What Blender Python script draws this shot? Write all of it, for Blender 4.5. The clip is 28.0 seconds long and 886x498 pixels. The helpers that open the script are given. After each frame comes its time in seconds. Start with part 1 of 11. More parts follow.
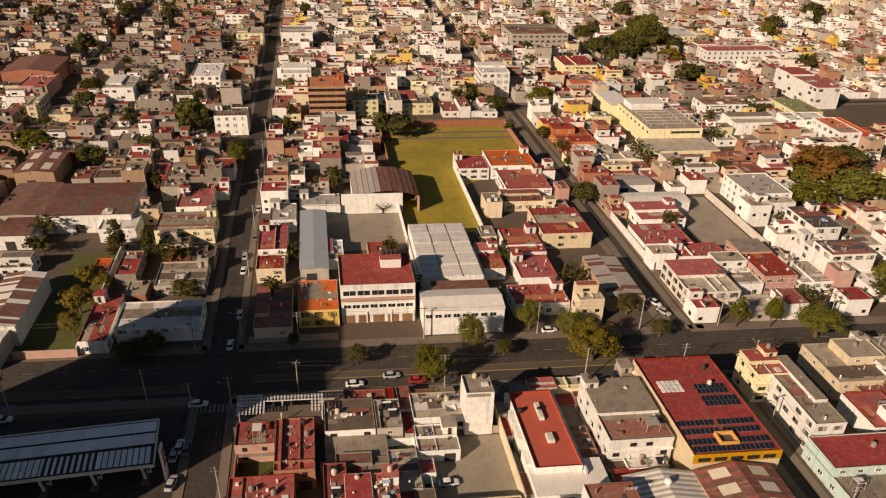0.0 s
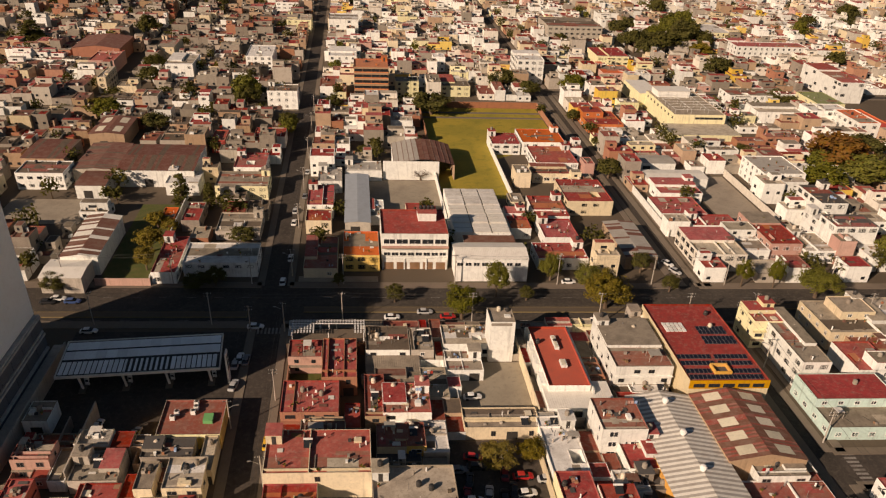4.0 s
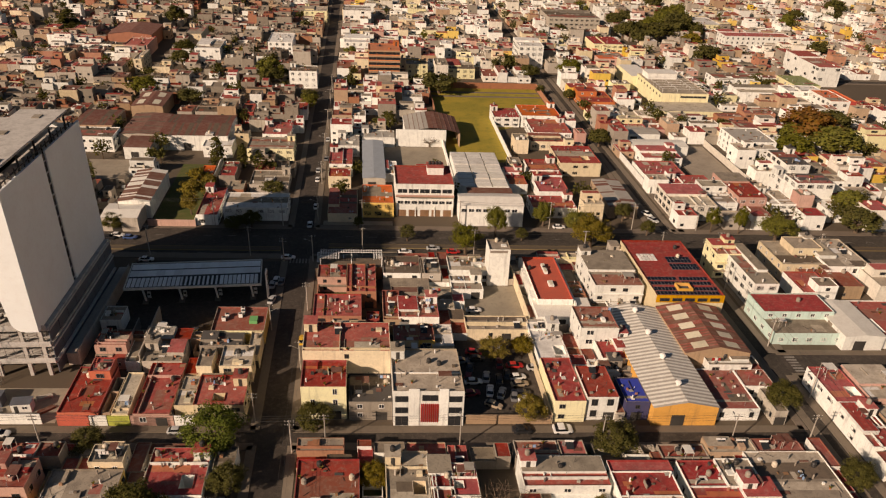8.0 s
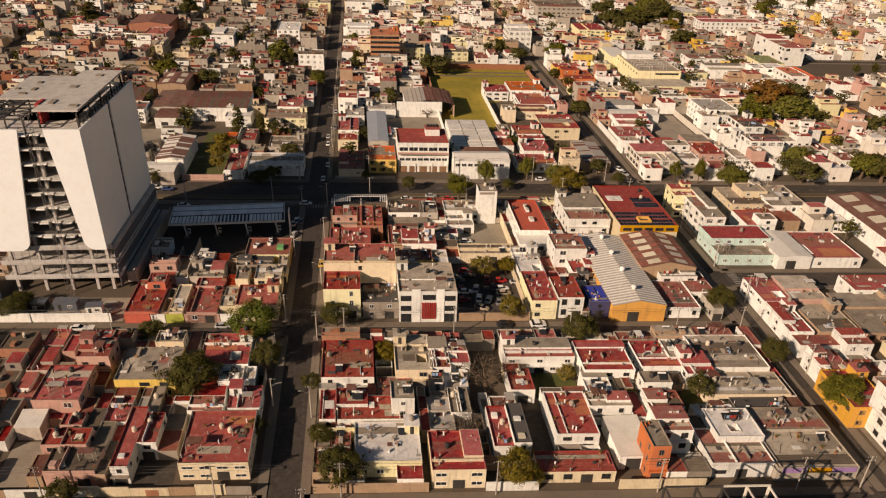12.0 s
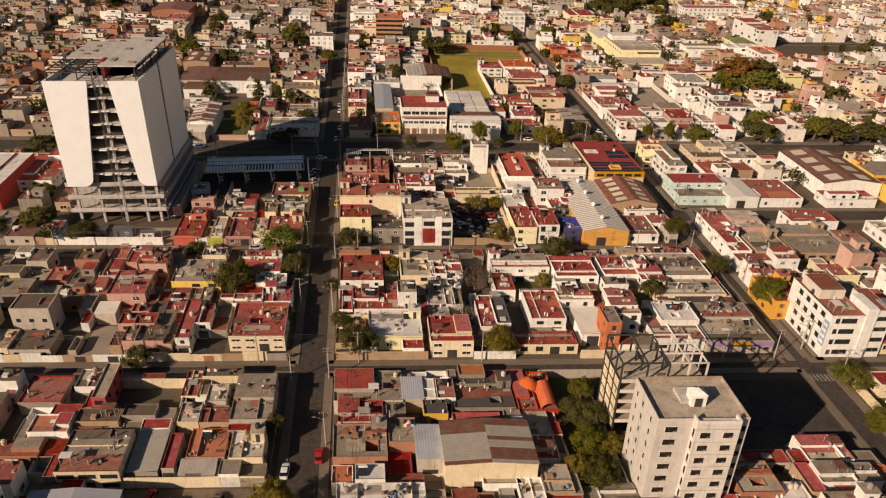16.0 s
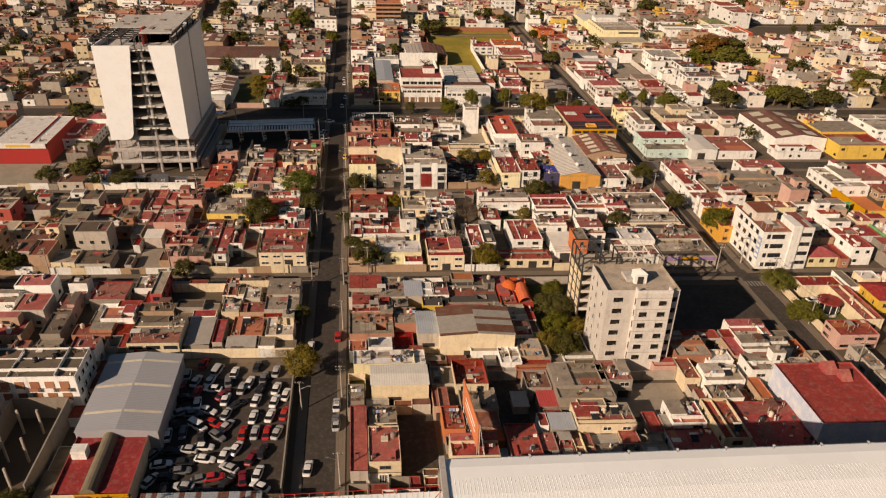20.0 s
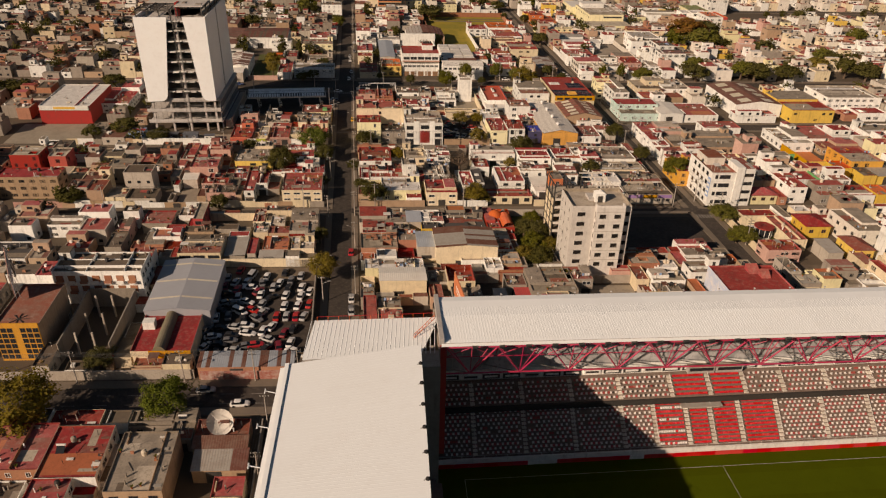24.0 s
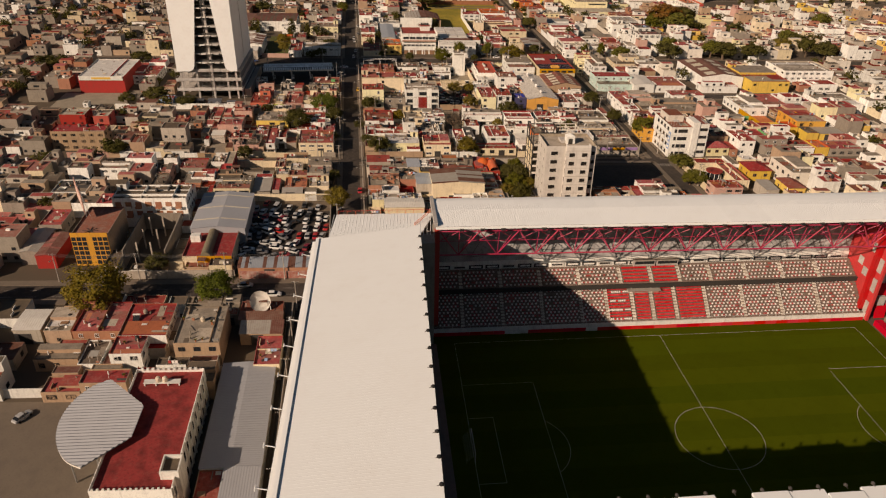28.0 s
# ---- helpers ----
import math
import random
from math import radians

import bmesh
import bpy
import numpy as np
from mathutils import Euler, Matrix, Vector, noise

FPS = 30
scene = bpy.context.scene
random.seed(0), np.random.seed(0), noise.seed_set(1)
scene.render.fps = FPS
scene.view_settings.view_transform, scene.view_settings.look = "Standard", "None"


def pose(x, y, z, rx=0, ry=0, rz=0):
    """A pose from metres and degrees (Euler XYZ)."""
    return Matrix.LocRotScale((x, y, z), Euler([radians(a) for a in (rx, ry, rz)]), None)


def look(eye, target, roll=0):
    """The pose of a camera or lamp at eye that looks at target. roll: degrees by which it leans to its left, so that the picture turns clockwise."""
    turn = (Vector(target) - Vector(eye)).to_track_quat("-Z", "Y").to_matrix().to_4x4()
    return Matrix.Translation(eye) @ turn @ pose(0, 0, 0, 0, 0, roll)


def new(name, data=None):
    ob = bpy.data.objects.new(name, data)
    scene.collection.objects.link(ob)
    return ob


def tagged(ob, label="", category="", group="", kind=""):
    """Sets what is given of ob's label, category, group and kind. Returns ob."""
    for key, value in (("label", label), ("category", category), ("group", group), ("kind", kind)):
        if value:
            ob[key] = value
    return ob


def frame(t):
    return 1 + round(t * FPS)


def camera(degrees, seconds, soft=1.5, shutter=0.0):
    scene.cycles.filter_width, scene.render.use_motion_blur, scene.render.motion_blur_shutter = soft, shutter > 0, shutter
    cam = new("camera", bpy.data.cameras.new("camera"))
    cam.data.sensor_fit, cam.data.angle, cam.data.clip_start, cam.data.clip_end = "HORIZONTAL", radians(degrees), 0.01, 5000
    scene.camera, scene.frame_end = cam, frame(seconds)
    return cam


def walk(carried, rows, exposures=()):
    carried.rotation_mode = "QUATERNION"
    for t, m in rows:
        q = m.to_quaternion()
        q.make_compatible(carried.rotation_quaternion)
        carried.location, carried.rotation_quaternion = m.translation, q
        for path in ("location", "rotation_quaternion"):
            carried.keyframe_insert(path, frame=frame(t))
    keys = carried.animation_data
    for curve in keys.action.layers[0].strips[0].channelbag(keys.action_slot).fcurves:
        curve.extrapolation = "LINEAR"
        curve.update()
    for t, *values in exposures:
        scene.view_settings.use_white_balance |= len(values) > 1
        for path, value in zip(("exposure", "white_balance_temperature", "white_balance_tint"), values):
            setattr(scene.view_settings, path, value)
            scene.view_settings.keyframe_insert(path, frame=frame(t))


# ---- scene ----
cam = camera(63.3, 28.0, 1.2)
PATH = [
    (0, (-2.51, -1.131, 112.69), (-2.242, 0.591, 111.709), 1.3),
    (0.5, (-2.885, -3.071, 112.615), (-2.617, -1.348, 111.635), 1.4),
    (1, (-3.338, -5.27, 112.482), (-3.071, -3.547, 111.502), 1.4),
    (1.5, (-3.804, -7.897, 112.304), (-3.562, -6.171, 111.322), 1.6),
    (2, (-4.095, -10.943, 112.094), (-3.908, -9.212, 111.111), 1.8),
    (2.5, (-4.414, -14.316, 111.869), (-4.228, -12.584, 110.886), 1.9),
    (3, (-4.818, -17.926, 111.667), (-4.633, -16.194, 110.684), 2.0),
    (3.5, (-5.287, -21.79, 111.496), (-5.101, -20.058, 110.514), 2.0),
    (5.5, (-7.135, -38.45, 110.461), (-6.972, -36.712, 109.485), 2.3),
    (6, (-7.564, -42.813, 110.377), (-7.4, -41.075, 109.402), 2.3),
    (7, (-8.349, -51.93, 110.271), (-8.182, -50.192, 109.297), 2.3),
    (8, (-8.853, -61.393, 110.196), (-8.687, -59.654, 109.224), 2.1),
    (9, (-9.45, -71.227, 110.049), (-9.283, -69.486, 109.078), 1.9),
    (10, (-10.012, -81.09, 109.919), (-9.844, -79.348, 108.951), 1.7),
    (11, (-10.564, -90.916, 109.867), (-10.396, -89.174, 108.899), 1.6),
    (12, (-11.202, -100.919, 109.871), (-11.033, -99.177, 108.902), 1.6),
    (12.5, (-11.421, -106.055, 109.865), (-11.255, -104.312, 108.898), 1.3),
    (14.5, (-12.08, -126.828, 109.859), (-11.917, -125.086, 108.89), 1.3),
    (15, (-12.367, -131.899, 109.803), (-12.205, -130.157, 108.834), 1.3),
    (16, (-13.094, -141.922, 109.594), (-12.932, -140.181, 108.622), 1.4),
    (17, (-13.707, -151.722, 109.357), (-13.543, -149.982, 108.384), 1.2),
    (18, (-14.205, -161.401, 109.1), (-14.041, -159.662, 108.126), 1.1),
    (19, (-14.81, -171.17, 108.881), (-14.644, -169.432, 107.905), 1.0),
    (20, (-15.499, -181.266, 108.711), (-15.332, -179.528, 107.734), 1.1),
    (21, (-16.294, -191.477, 108.659), (-16.126, -189.741, 107.68), 1.3),
    (21.5, (-16.659, -196.652, 108.625), (-16.489, -194.916, 107.647), 1.2),
    (23.5, (-17.806, -217.657, 108.441), (-17.636, -215.921, 107.462), 1.1),
    (24, (-18.115, -222.929, 108.391), (-17.945, -221.194, 107.411), 1.2),
    (25, (-18.832, -233.633, 108.177), (-18.661, -231.898, 107.197), 1.2),
    (26, (-19.712, -244.55, 108.006), (-19.538, -242.815, 107.027), 1.3),
    (27, (-20.501, -255.49, 107.903), (-20.325, -253.754, 106.925), 1.3),
    (28, (-20.92, -266.328, 107.841), (-20.745, -264.593, 106.861), 1.2),
]
walk(cam, [(t, look(eye, target, roll)) for t, eye, target, roll in PATH], [(0.0, 0.0), (19.5, 0.0), (21.5, -0.12), (24.0, -0.22), (28.0, -0.22)])

# ---- light ----
world = bpy.data.worlds.new("sky")
world.use_nodes = True
scene.world = world
_n = world.node_tree.nodes
_sky = _n.new("ShaderNodeTexSky")
_sky.sky_type = "NISHITA"
_sky.sun_disc = False
_sky.sun_elevation = radians(26.4)
_sky.sun_rotation = radians(-128)
world.node_tree.links.new(_sky.outputs[0], _n["Background"].inputs[0])
_n["Background"].inputs[1].default_value = 0.032
sun_data = bpy.data.lights.new("sun", "SUN")
sun_data.energy, sun_data.angle, sun_data.color = 5.65, radians(0.5), (1.0, 0.755, 0.57)
sun = new("sun", sun_data)
sun.matrix_world = look((-161, -121, 100), (0, 0, 0))

# ---- the town's slightly skewed street grid: u across, v along the main street ----
L = Matrix(((1, -0.0235, 0, 0), (-0.042, 1, 0, 0), (0, 0, 1, 0), (0, 0, 0, 1)))
rnd = random.Random(7)


def G(u, v, z=0.0):
    return L @ Vector((u, v, z))


# ---- materials ----
MATS = {}


def mat(name, base, rough=0.85, vary=0.25, stain=0.35, dark=(0.08, 0.06, 0.045), scale=0.5, grain=5.0, bump=0.15, metal=0.0,
        shift=0.12, streak=0.0, dust=0.0, spec=None, hue=0.006, thin=0.0):
    """A painted or mineral surface: base colour, cloudy stains, grain, and a shade of its own for each object and island."""
    m = bpy.data.materials.new(name)
    m.use_nodes = True
    t, n = m.node_tree, m.node_tree.nodes
    b = n["Principled BSDF"]
    b.inputs["Roughness"].default_value, b.inputs["Metallic"].default_value = rough, metal
    geo, info = n.new("ShaderNodeNewGeometry"), n.new("ShaderNodeObjectInfo")

    def noise_at(s, detail=6.0):
        k = n.new("ShaderNodeTexNoise")
        k.inputs["Scale"].default_value, k.inputs["Detail"].default_value = s, detail
        t.links.new(geo.outputs["Position"], k.inputs["Vector"])
        return k

    def mixed(a, c, f, mode="MIX"):
        k = n.new("ShaderNodeMix")
        k.data_type, k.blend_type = "RGBA", mode
        for sock, val in ((k.inputs[0], f), (k.inputs[6], a), (k.inputs[7], c)):
            if isinstance(val, bpy.types.NodeSocket):
                t.links.new(val, sock)
            else:
                sock.default_value = val if isinstance(val, float) else (*val, 1)
        return k.outputs[2]

    def ramp(src, lo, hi, v0, v1):
        k = n.new("ShaderNodeMapRange")
        t.links.new(src, k.inputs[0])
        for i, val in enumerate((lo, hi, v0, v1)):
            k.inputs[i + 1].default_value = val
        return k.outputs[0]

    b.inputs["Specular IOR Level"].default_value = spec if spec is not None else 0.5 if rough < 0.6 else 0.15
    big, fine, mid = noise_at(scale), noise_at(grain, 4.0), noise_at(scale * 4.3, 8.0)
    col = mixed(base, dark, ramp(big.outputs["Fac"], 0.45, 0.72, 0.0, stain))
    col = mixed(col, tuple(0.45 * c + 0.55 * k for c, k in zip(base, dark)), ramp(mid.outputs["Fac"], 0.52, 0.66, 0.0, min(0.9, stain * 1.5)))
    if streak:
        flat = n.new("ShaderNodeVectorMath")
        flat.operation = "MULTIPLY"
        flat.inputs[1].default_value = (1.3, 1.3, 0.12)
        t.links.new(geo.outputs["Position"], flat.inputs[0])
        run = n.new("ShaderNodeTexNoise")
        run.inputs["Scale"].default_value, run.inputs["Detail"].default_value = 1.0, 5.0
        t.links.new(flat.outputs[0], run.inputs["Vector"])
        col = mixed(col, dark, ramp(run.outputs["Fac"], 0.55, 0.75, 0.0, streak))
    col = mixed(col, tuple(min(1, c * 1.45 + 0.015) for c in base), ramp(fine.outputs["Fac"], 0.35, 0.75, 0.0, vary))
    if dust:
        wear = noise_at(0.9, 9.0)
        wear.inputs["Roughness"].default_value = 0.72
        col = mixed(col, (0.40, 0.33, 0.26), ramp(wear.outputs["Fac"], 0.5, 0.72, 0.0, dust))
    add = n.new("ShaderNodeMath")
    add.operation = "ADD"
    t.links.new(info.outputs["Random"], add.inputs[0])
    t.links.new(geo.outputs["Random Per Island"], add.inputs[1])
    hsv = n.new("ShaderNodeHueSaturation")
    t.links.new(ramp(add.outputs[0], 0, 2, 1 - shift * 2, 1 + shift * 2), hsv.inputs["Value"])
    t.links.new(ramp(add.outputs[0], 0, 2, 1 + shift, 1 - shift), hsv.inputs["Saturation"])
    tint = n.new("ShaderNodeMath")
    tint.operation = "FRACT"
    swing = n.new("ShaderNodeMath")
    swing.operation = "MULTIPLY"
    swing.inputs[1].default_value = 7.31
    t.links.new(add.outputs[0], swing.inputs[0])
    t.links.new(swing.outputs[0], tint.inputs[0])
    t.links.new(ramp(tint.outputs[0], 0, 1, 0.5 - hue, 0.5 + hue), hsv.inputs["Hue"])
    t.links.new(col, hsv.inputs["Color"])
    t.links.new(hsv.outputs[0], b.inputs["Base Color"])
    if thin:
        # light that passes through a leaf
        through_leaf, blend = n.new("ShaderNodeBsdfTranslucent"), n.new("ShaderNodeMixShader")
        t.links.new(hsv.outputs[0], through_leaf.inputs["Color"])
        blend.inputs[0].default_value = thin
        t.links.new(b.outputs[0], blend.inputs[1])
        t.links.new(through_leaf.outputs[0], blend.inputs[2])
        t.links.new(blend.outputs[0], n["Material Output"].inputs["Surface"])
    height = fine.outputs["Fac"]
    bp = n.new("ShaderNodeBump")
    bp.inputs["Strength"].default_value, bp.inputs["Distance"].default_value = bump, 0.06
    t.links.new(height, bp.inputs["Height"])
    t.links.new(bp.outputs[0], b.inputs["Normal"])
    MATS[name] = m
    return m


def glassy(name, base, rough=0.08):
    m = bpy.data.materials.new(name)
    m.use_nodes = True
    b = m.node_tree.nodes["Principled BSDF"]
    b.inputs["Base Color"].default_value = (*base, 1)
    b.inputs["Roughness"].default_value = rough
    b.inputs["IOR"].default_value = 1.5
    MATS[name] = m
    return m


# walls
mat("w_white", (0.77, 0.765, 0.70), stain=0.18, streak=0.4)
mat("w_cream", (0.66, 0.56, 0.38), stain=0.18, streak=0.4)
mat("w_bone", (0.68, 0.635, 0.545), stain=0.18, streak=0.4)
mat("w_grey", (0.27, 0.235, 0.19), stain=0.27, streak=0.4, vary=0.35)
mat("w_concrete", (0.42, 0.375, 0.31), stain=0.24, streak=0.4, vary=0.35)
mat("w_yellow", (0.66, 0.45, 0.09), stain=0.12, streak=0.4)
mat("w_lemon", (0.72, 0.66, 0.40), stain=0.12, streak=0.4)
mat("w_ochre", (0.58, 0.30, 0.035), stain=0.12, streak=0.4)
mat("w_orange", (0.52, 0.17, 0.06), stain=0.15, streak=0.4)
mat("w_coral", (0.50, 0.125, 0.075), stain=0.15, streak=0.4)
mat("w_lime", (0.40, 0.42, 0.07), stain=0.15, streak=0.4)
mat("w_pink", (0.50, 0.31, 0.25), stain=0.18, streak=0.4)
mat("w_brick", (0.36, 0.17, 0.10), stain=0.21, streak=0.4, grain=9)
mat("w_tan", (0.40, 0.28, 0.18), stain=0.21, streak=0.4)
mat("w_aqua", (0.52, 0.66, 0.60), stain=0.15, streak=0.4)
mat("w_green", (0.16, 0.38, 0.14), stain=0.15, streak=0.4)
mat("w_blue", (0.30, 0.42, 0.62), stain=0.18, streak=0.4)
mat("w_peel", (0.40, 0.46, 0.58), stain=0.95, dark=(0.66, 0.63, 0.57), scale=0.45, streak=0.5)
mat("w_mural", (0.30, 0.11, 0.08), stain=0.9, dark=(0.48, 0.40, 0.34), scale=0.9, streak=0.3)
mat("w_raw", (0.60, 0.57, 0.515), stain=0.3, dark=(0.25, 0.22, 0.19), streak=0.45, vary=0.3)
mat("w_lilac", (0.34, 0.22, 0.45), stain=0.2, streak=0.4)
mat("w_red", (0.36, 0.045, 0.035), stain=0.15, streak=0.4)
# flat roofs
mat("r_red", (0.32, 0.055, 0.045), stain=0.7, dark=(0.13, 0.04, 0.034), scale=0.35, vary=0.3, shift=0.2, dust=0.36, hue=0.007)
mat("r_rust", (0.24, 0.07, 0.048), hue=0.01, stain=0.7, dark=(0.2, 0.13, 0.1), scale=0.4, vary=0.3, shift=0.17, dust=0.4)
mat("rim_grime", (0.27, 0.225, 0.17), stain=0.8, dark=(0.09, 0.075, 0.06), scale=0.8, vary=0.4, shift=0.2)
mat("r_grey", (0.25, 0.212, 0.16), stain=0.8, dark=(0.085, 0.07, 0.053), scale=0.45, vary=0.35, shift=0.18, dust=0.3)
mat("r_brown", (0.135, 0.105, 0.075), stain=0.6, dark=(0.065, 0.055, 0.045), scale=0.4, vary=0.35)
mat("r_beige", (0.40, 0.345, 0.265), stain=0.7, dark=(0.14, 0.115, 0.085), scale=0.4, vary=0.35, shift=0.15)
mat("r_white", (0.62, 0.60, 0.56), stain=0.45, dark=(0.25, 0.22, 0.18), scale=0.4)
mat("r_clay", (0.42, 0.15, 0.07), stain=0.4, dark=(0.15, 0.07, 0.04))
mat("r_vermilion", (0.40, 0.062, 0.034), stain=0.35, dark=(0.25, 0.07, 0.05))
mat("r_orange", (0.55, 0.13, 0.04), stain=0.35, dark=(0.2, 0.06, 0.03))
mat("r_blotched", (0.29, 0.055, 0.045), stain=0.8, dark=(0.08, 0.02, 0.017), scale=0.42, vary=0.2, dust=0.1)
mat("r_green", (0.22, 0.24, 0.10), stain=0.4, dark=(0.12, 0.12, 0.07))
mat("r_blue", (0.035, 0.05, 0.36), stain=0.25)
mat("w_navy", (0.05, 0.05, 0.12), stain=0.2, streak=0.3)
mat("r_dark", (0.085, 0.08, 0.075), stain=0.4)
# sheets
mat("sheet_grey", (0.36, 0.335, 0.29), rough=0.55, stain=0.4, dark=(0.2, 0.15, 0.11), shift=0.1)
mat("sheet_white", (0.68, 0.65, 0.58), rough=0.5, stain=0.25, dark=(0.35, 0.29, 0.22), shift=0.06)
mat("sheet_rust", (0.15, 0.066, 0.047), rough=0.8, stain=0.7, dark=(0.22, 0.155, 0.12), scale=0.5)
mat("sheet_blue", (0.36, 0.39, 0.42), rough=0.5, stain=0.3, dark=(0.2, 0.2, 0.2))
mat("sheet_pale", (0.34, 0.35, 0.37), rough=0.5, stain=0.2, dark=(0.26, 0.26, 0.27), scale=0.2, vary=0.1, shift=0.04, bump=0.04)
mat("sheet_shade", (0.09, 0.10, 0.12), rough=0.55, stain=0.3)
mat("stadium_white", (0.91, 0.94, 0.92), rough=0.5, stain=0.07, dark=(0.66, 0.61, 0.53), scale=0.1, vary=0.08, shift=0.02, bump=0.05)
mat("sheet_oxide", (0.26, 0.06, 0.05), rough=0.75, stain=0.6, dark=(0.3, 0.22, 0.18), scale=0.6)
mat("skylight", (0.62, 0.56, 0.42), rough=0.4, stain=0.2)
# ground
mat("asphalt", (0.062, 0.052, 0.043), stain=0.75, dark=(0.024, 0.021, 0.018), scale=0.13, vary=0.5, shift=0.05, dust=0.16)
mat("paving", (0.175, 0.143, 0.108), stain=0.45, dark=(0.12, 0.1, 0.08), scale=0.4, shift=0.05)
mat("earth", (0.10, 0.078, 0.054), stain=0.6, dark=(0.09, 0.075, 0.055), scale=0.15, vary=0.4, shift=0.05)
mat("yard", (0.30, 0.26, 0.20), stain=0.5, dark=(0.17, 0.14, 0.11), scale=0.2, shift=0.05)
mat("dirt_lot", (0.19, 0.15, 0.105), stain=0.95, dark=(0.045, 0.037, 0.03), scale=0.12, vary=0.4, shift=0.05)
mat("line_paint", (0.7, 0.68, 0.62), stain=0.4)
mat("worn_paint", (0.26, 0.245, 0.22), stain=0.6)
mat("yellow_paint", (0.20, 0.15, 0.06), stain=0.4)
mat("dry_grass", (0.30, 0.225, 0.03), stain=0.6, dark=(0.10, 0.12, 0.02), scale=0.07, grain=2.5, vary=0.35, shift=0.03)
mat("weeds", (0.07, 0.085, 0.022), stain=0.6, dark=(0.16, 0.12, 0.05), scale=0.4, vary=0.3)
# leaves
mat("leaf_green", (0.165, 0.155, 0.02), rough=0.9, stain=0.5, dark=(0.03, 0.05, 0.012), scale=1.2, shift=0.11, bump=0.0, hue=0.012, thin=0.3)
mat("leaf_fresh", (0.12, 0.14, 0.012), rough=0.9, stain=0.5, dark=(0.04, 0.07, 0.012), scale=1.2, shift=0.11, bump=0.0, hue=0.012, thin=0.3)
mat("leaf_dark", (0.105, 0.095, 0.022), rough=0.9, stain=0.4, dark=(0.02, 0.03, 0.01), scale=1.0, shift=0.11, bump=0.0, hue=0.012, thin=0.3)
mat("leaf_yellow", (0.23, 0.175, 0.025), rough=0.9, stain=0.5, dark=(0.06, 0.06, 0.015), scale=1.0, shift=0.11, bump=0.0, hue=0.012, thin=0.3)
mat("leaf_russet", (0.24, 0.12, 0.03), rough=0.9, stain=0.5, dark=(0.08, 0.07, 0.02), scale=0.7, shift=0.11, bump=0.0, hue=0.012, thin=0.3)
mat("bark", (0.12, 0.085, 0.055), stain=0.4, grain=12)
# small stuff
mat("steel", (0.30, 0.29, 0.27), rough=0.5, metal=0.6, stain=0.3)
mat("red_steel", (0.50, 0.035, 0.03), rough=0.5, stain=0.2)
# near-black for the shade inside uncut window openings
mat("room_shade", (0.012, 0.011, 0.01), rough=0.9)
mat("dark_metal", (0.05, 0.047, 0.043), rough=0.6, stain=0.2)
mat("rubber", (0.02, 0.02, 0.02), rough=0.9, stain=0.1)
mat("black_plastic", (0.025, 0.024, 0.023), rough=0.5, stain=0.2)
mat("cream_plastic", (0.60, 0.52, 0.40), rough=0.5, stain=0.3)
mat("canopy_white", (0.88, 0.88, 0.87), rough=0.35, stain=0.1)
mat("white_frame", (0.75, 0.73, 0.68), rough=0.6, stain=0.2)
mat("wood", (0.26, 0.15, 0.08), stain=0.4)
mat("concrete_pole", (0.38, 0.34, 0.29), stain=0.3)
for _k, _c in (("white", (0.74, 0.73, 0.7)), ("red", (0.42, 0.02, 0.02)), ("silver", (0.42, 0.42, 0.41)), ("black", (0.025, 0.025, 0.027)),
               ("grey", (0.16, 0.16, 0.165)), ("blue", (0.05, 0.09, 0.22)), ("wine", (0.2, 0.02, 0.03)), ("yellow", (0.7, 0.42, 0.03)), ("tan", (0.38, 0.31, 0.22))):
    mat("paint_" + _k, _c, rough=0.28, stain=0.08, vary=0.05, bump=0.0, shift=0.05)
glassy("glass_dark", (0.025, 0.027, 0.03))
glassy("glass_car", (0.012, 0.013, 0.015), 0.05)
glassy("solar_cell", (0.014, 0.016, 0.026), 0.2)
glassy("lamp_lens", (0.7, 0.66, 0.58), 0.15)
glassy("tail_lens", (0.3, 0.01, 0.01), 0.2)

# ---- mesh helpers ----


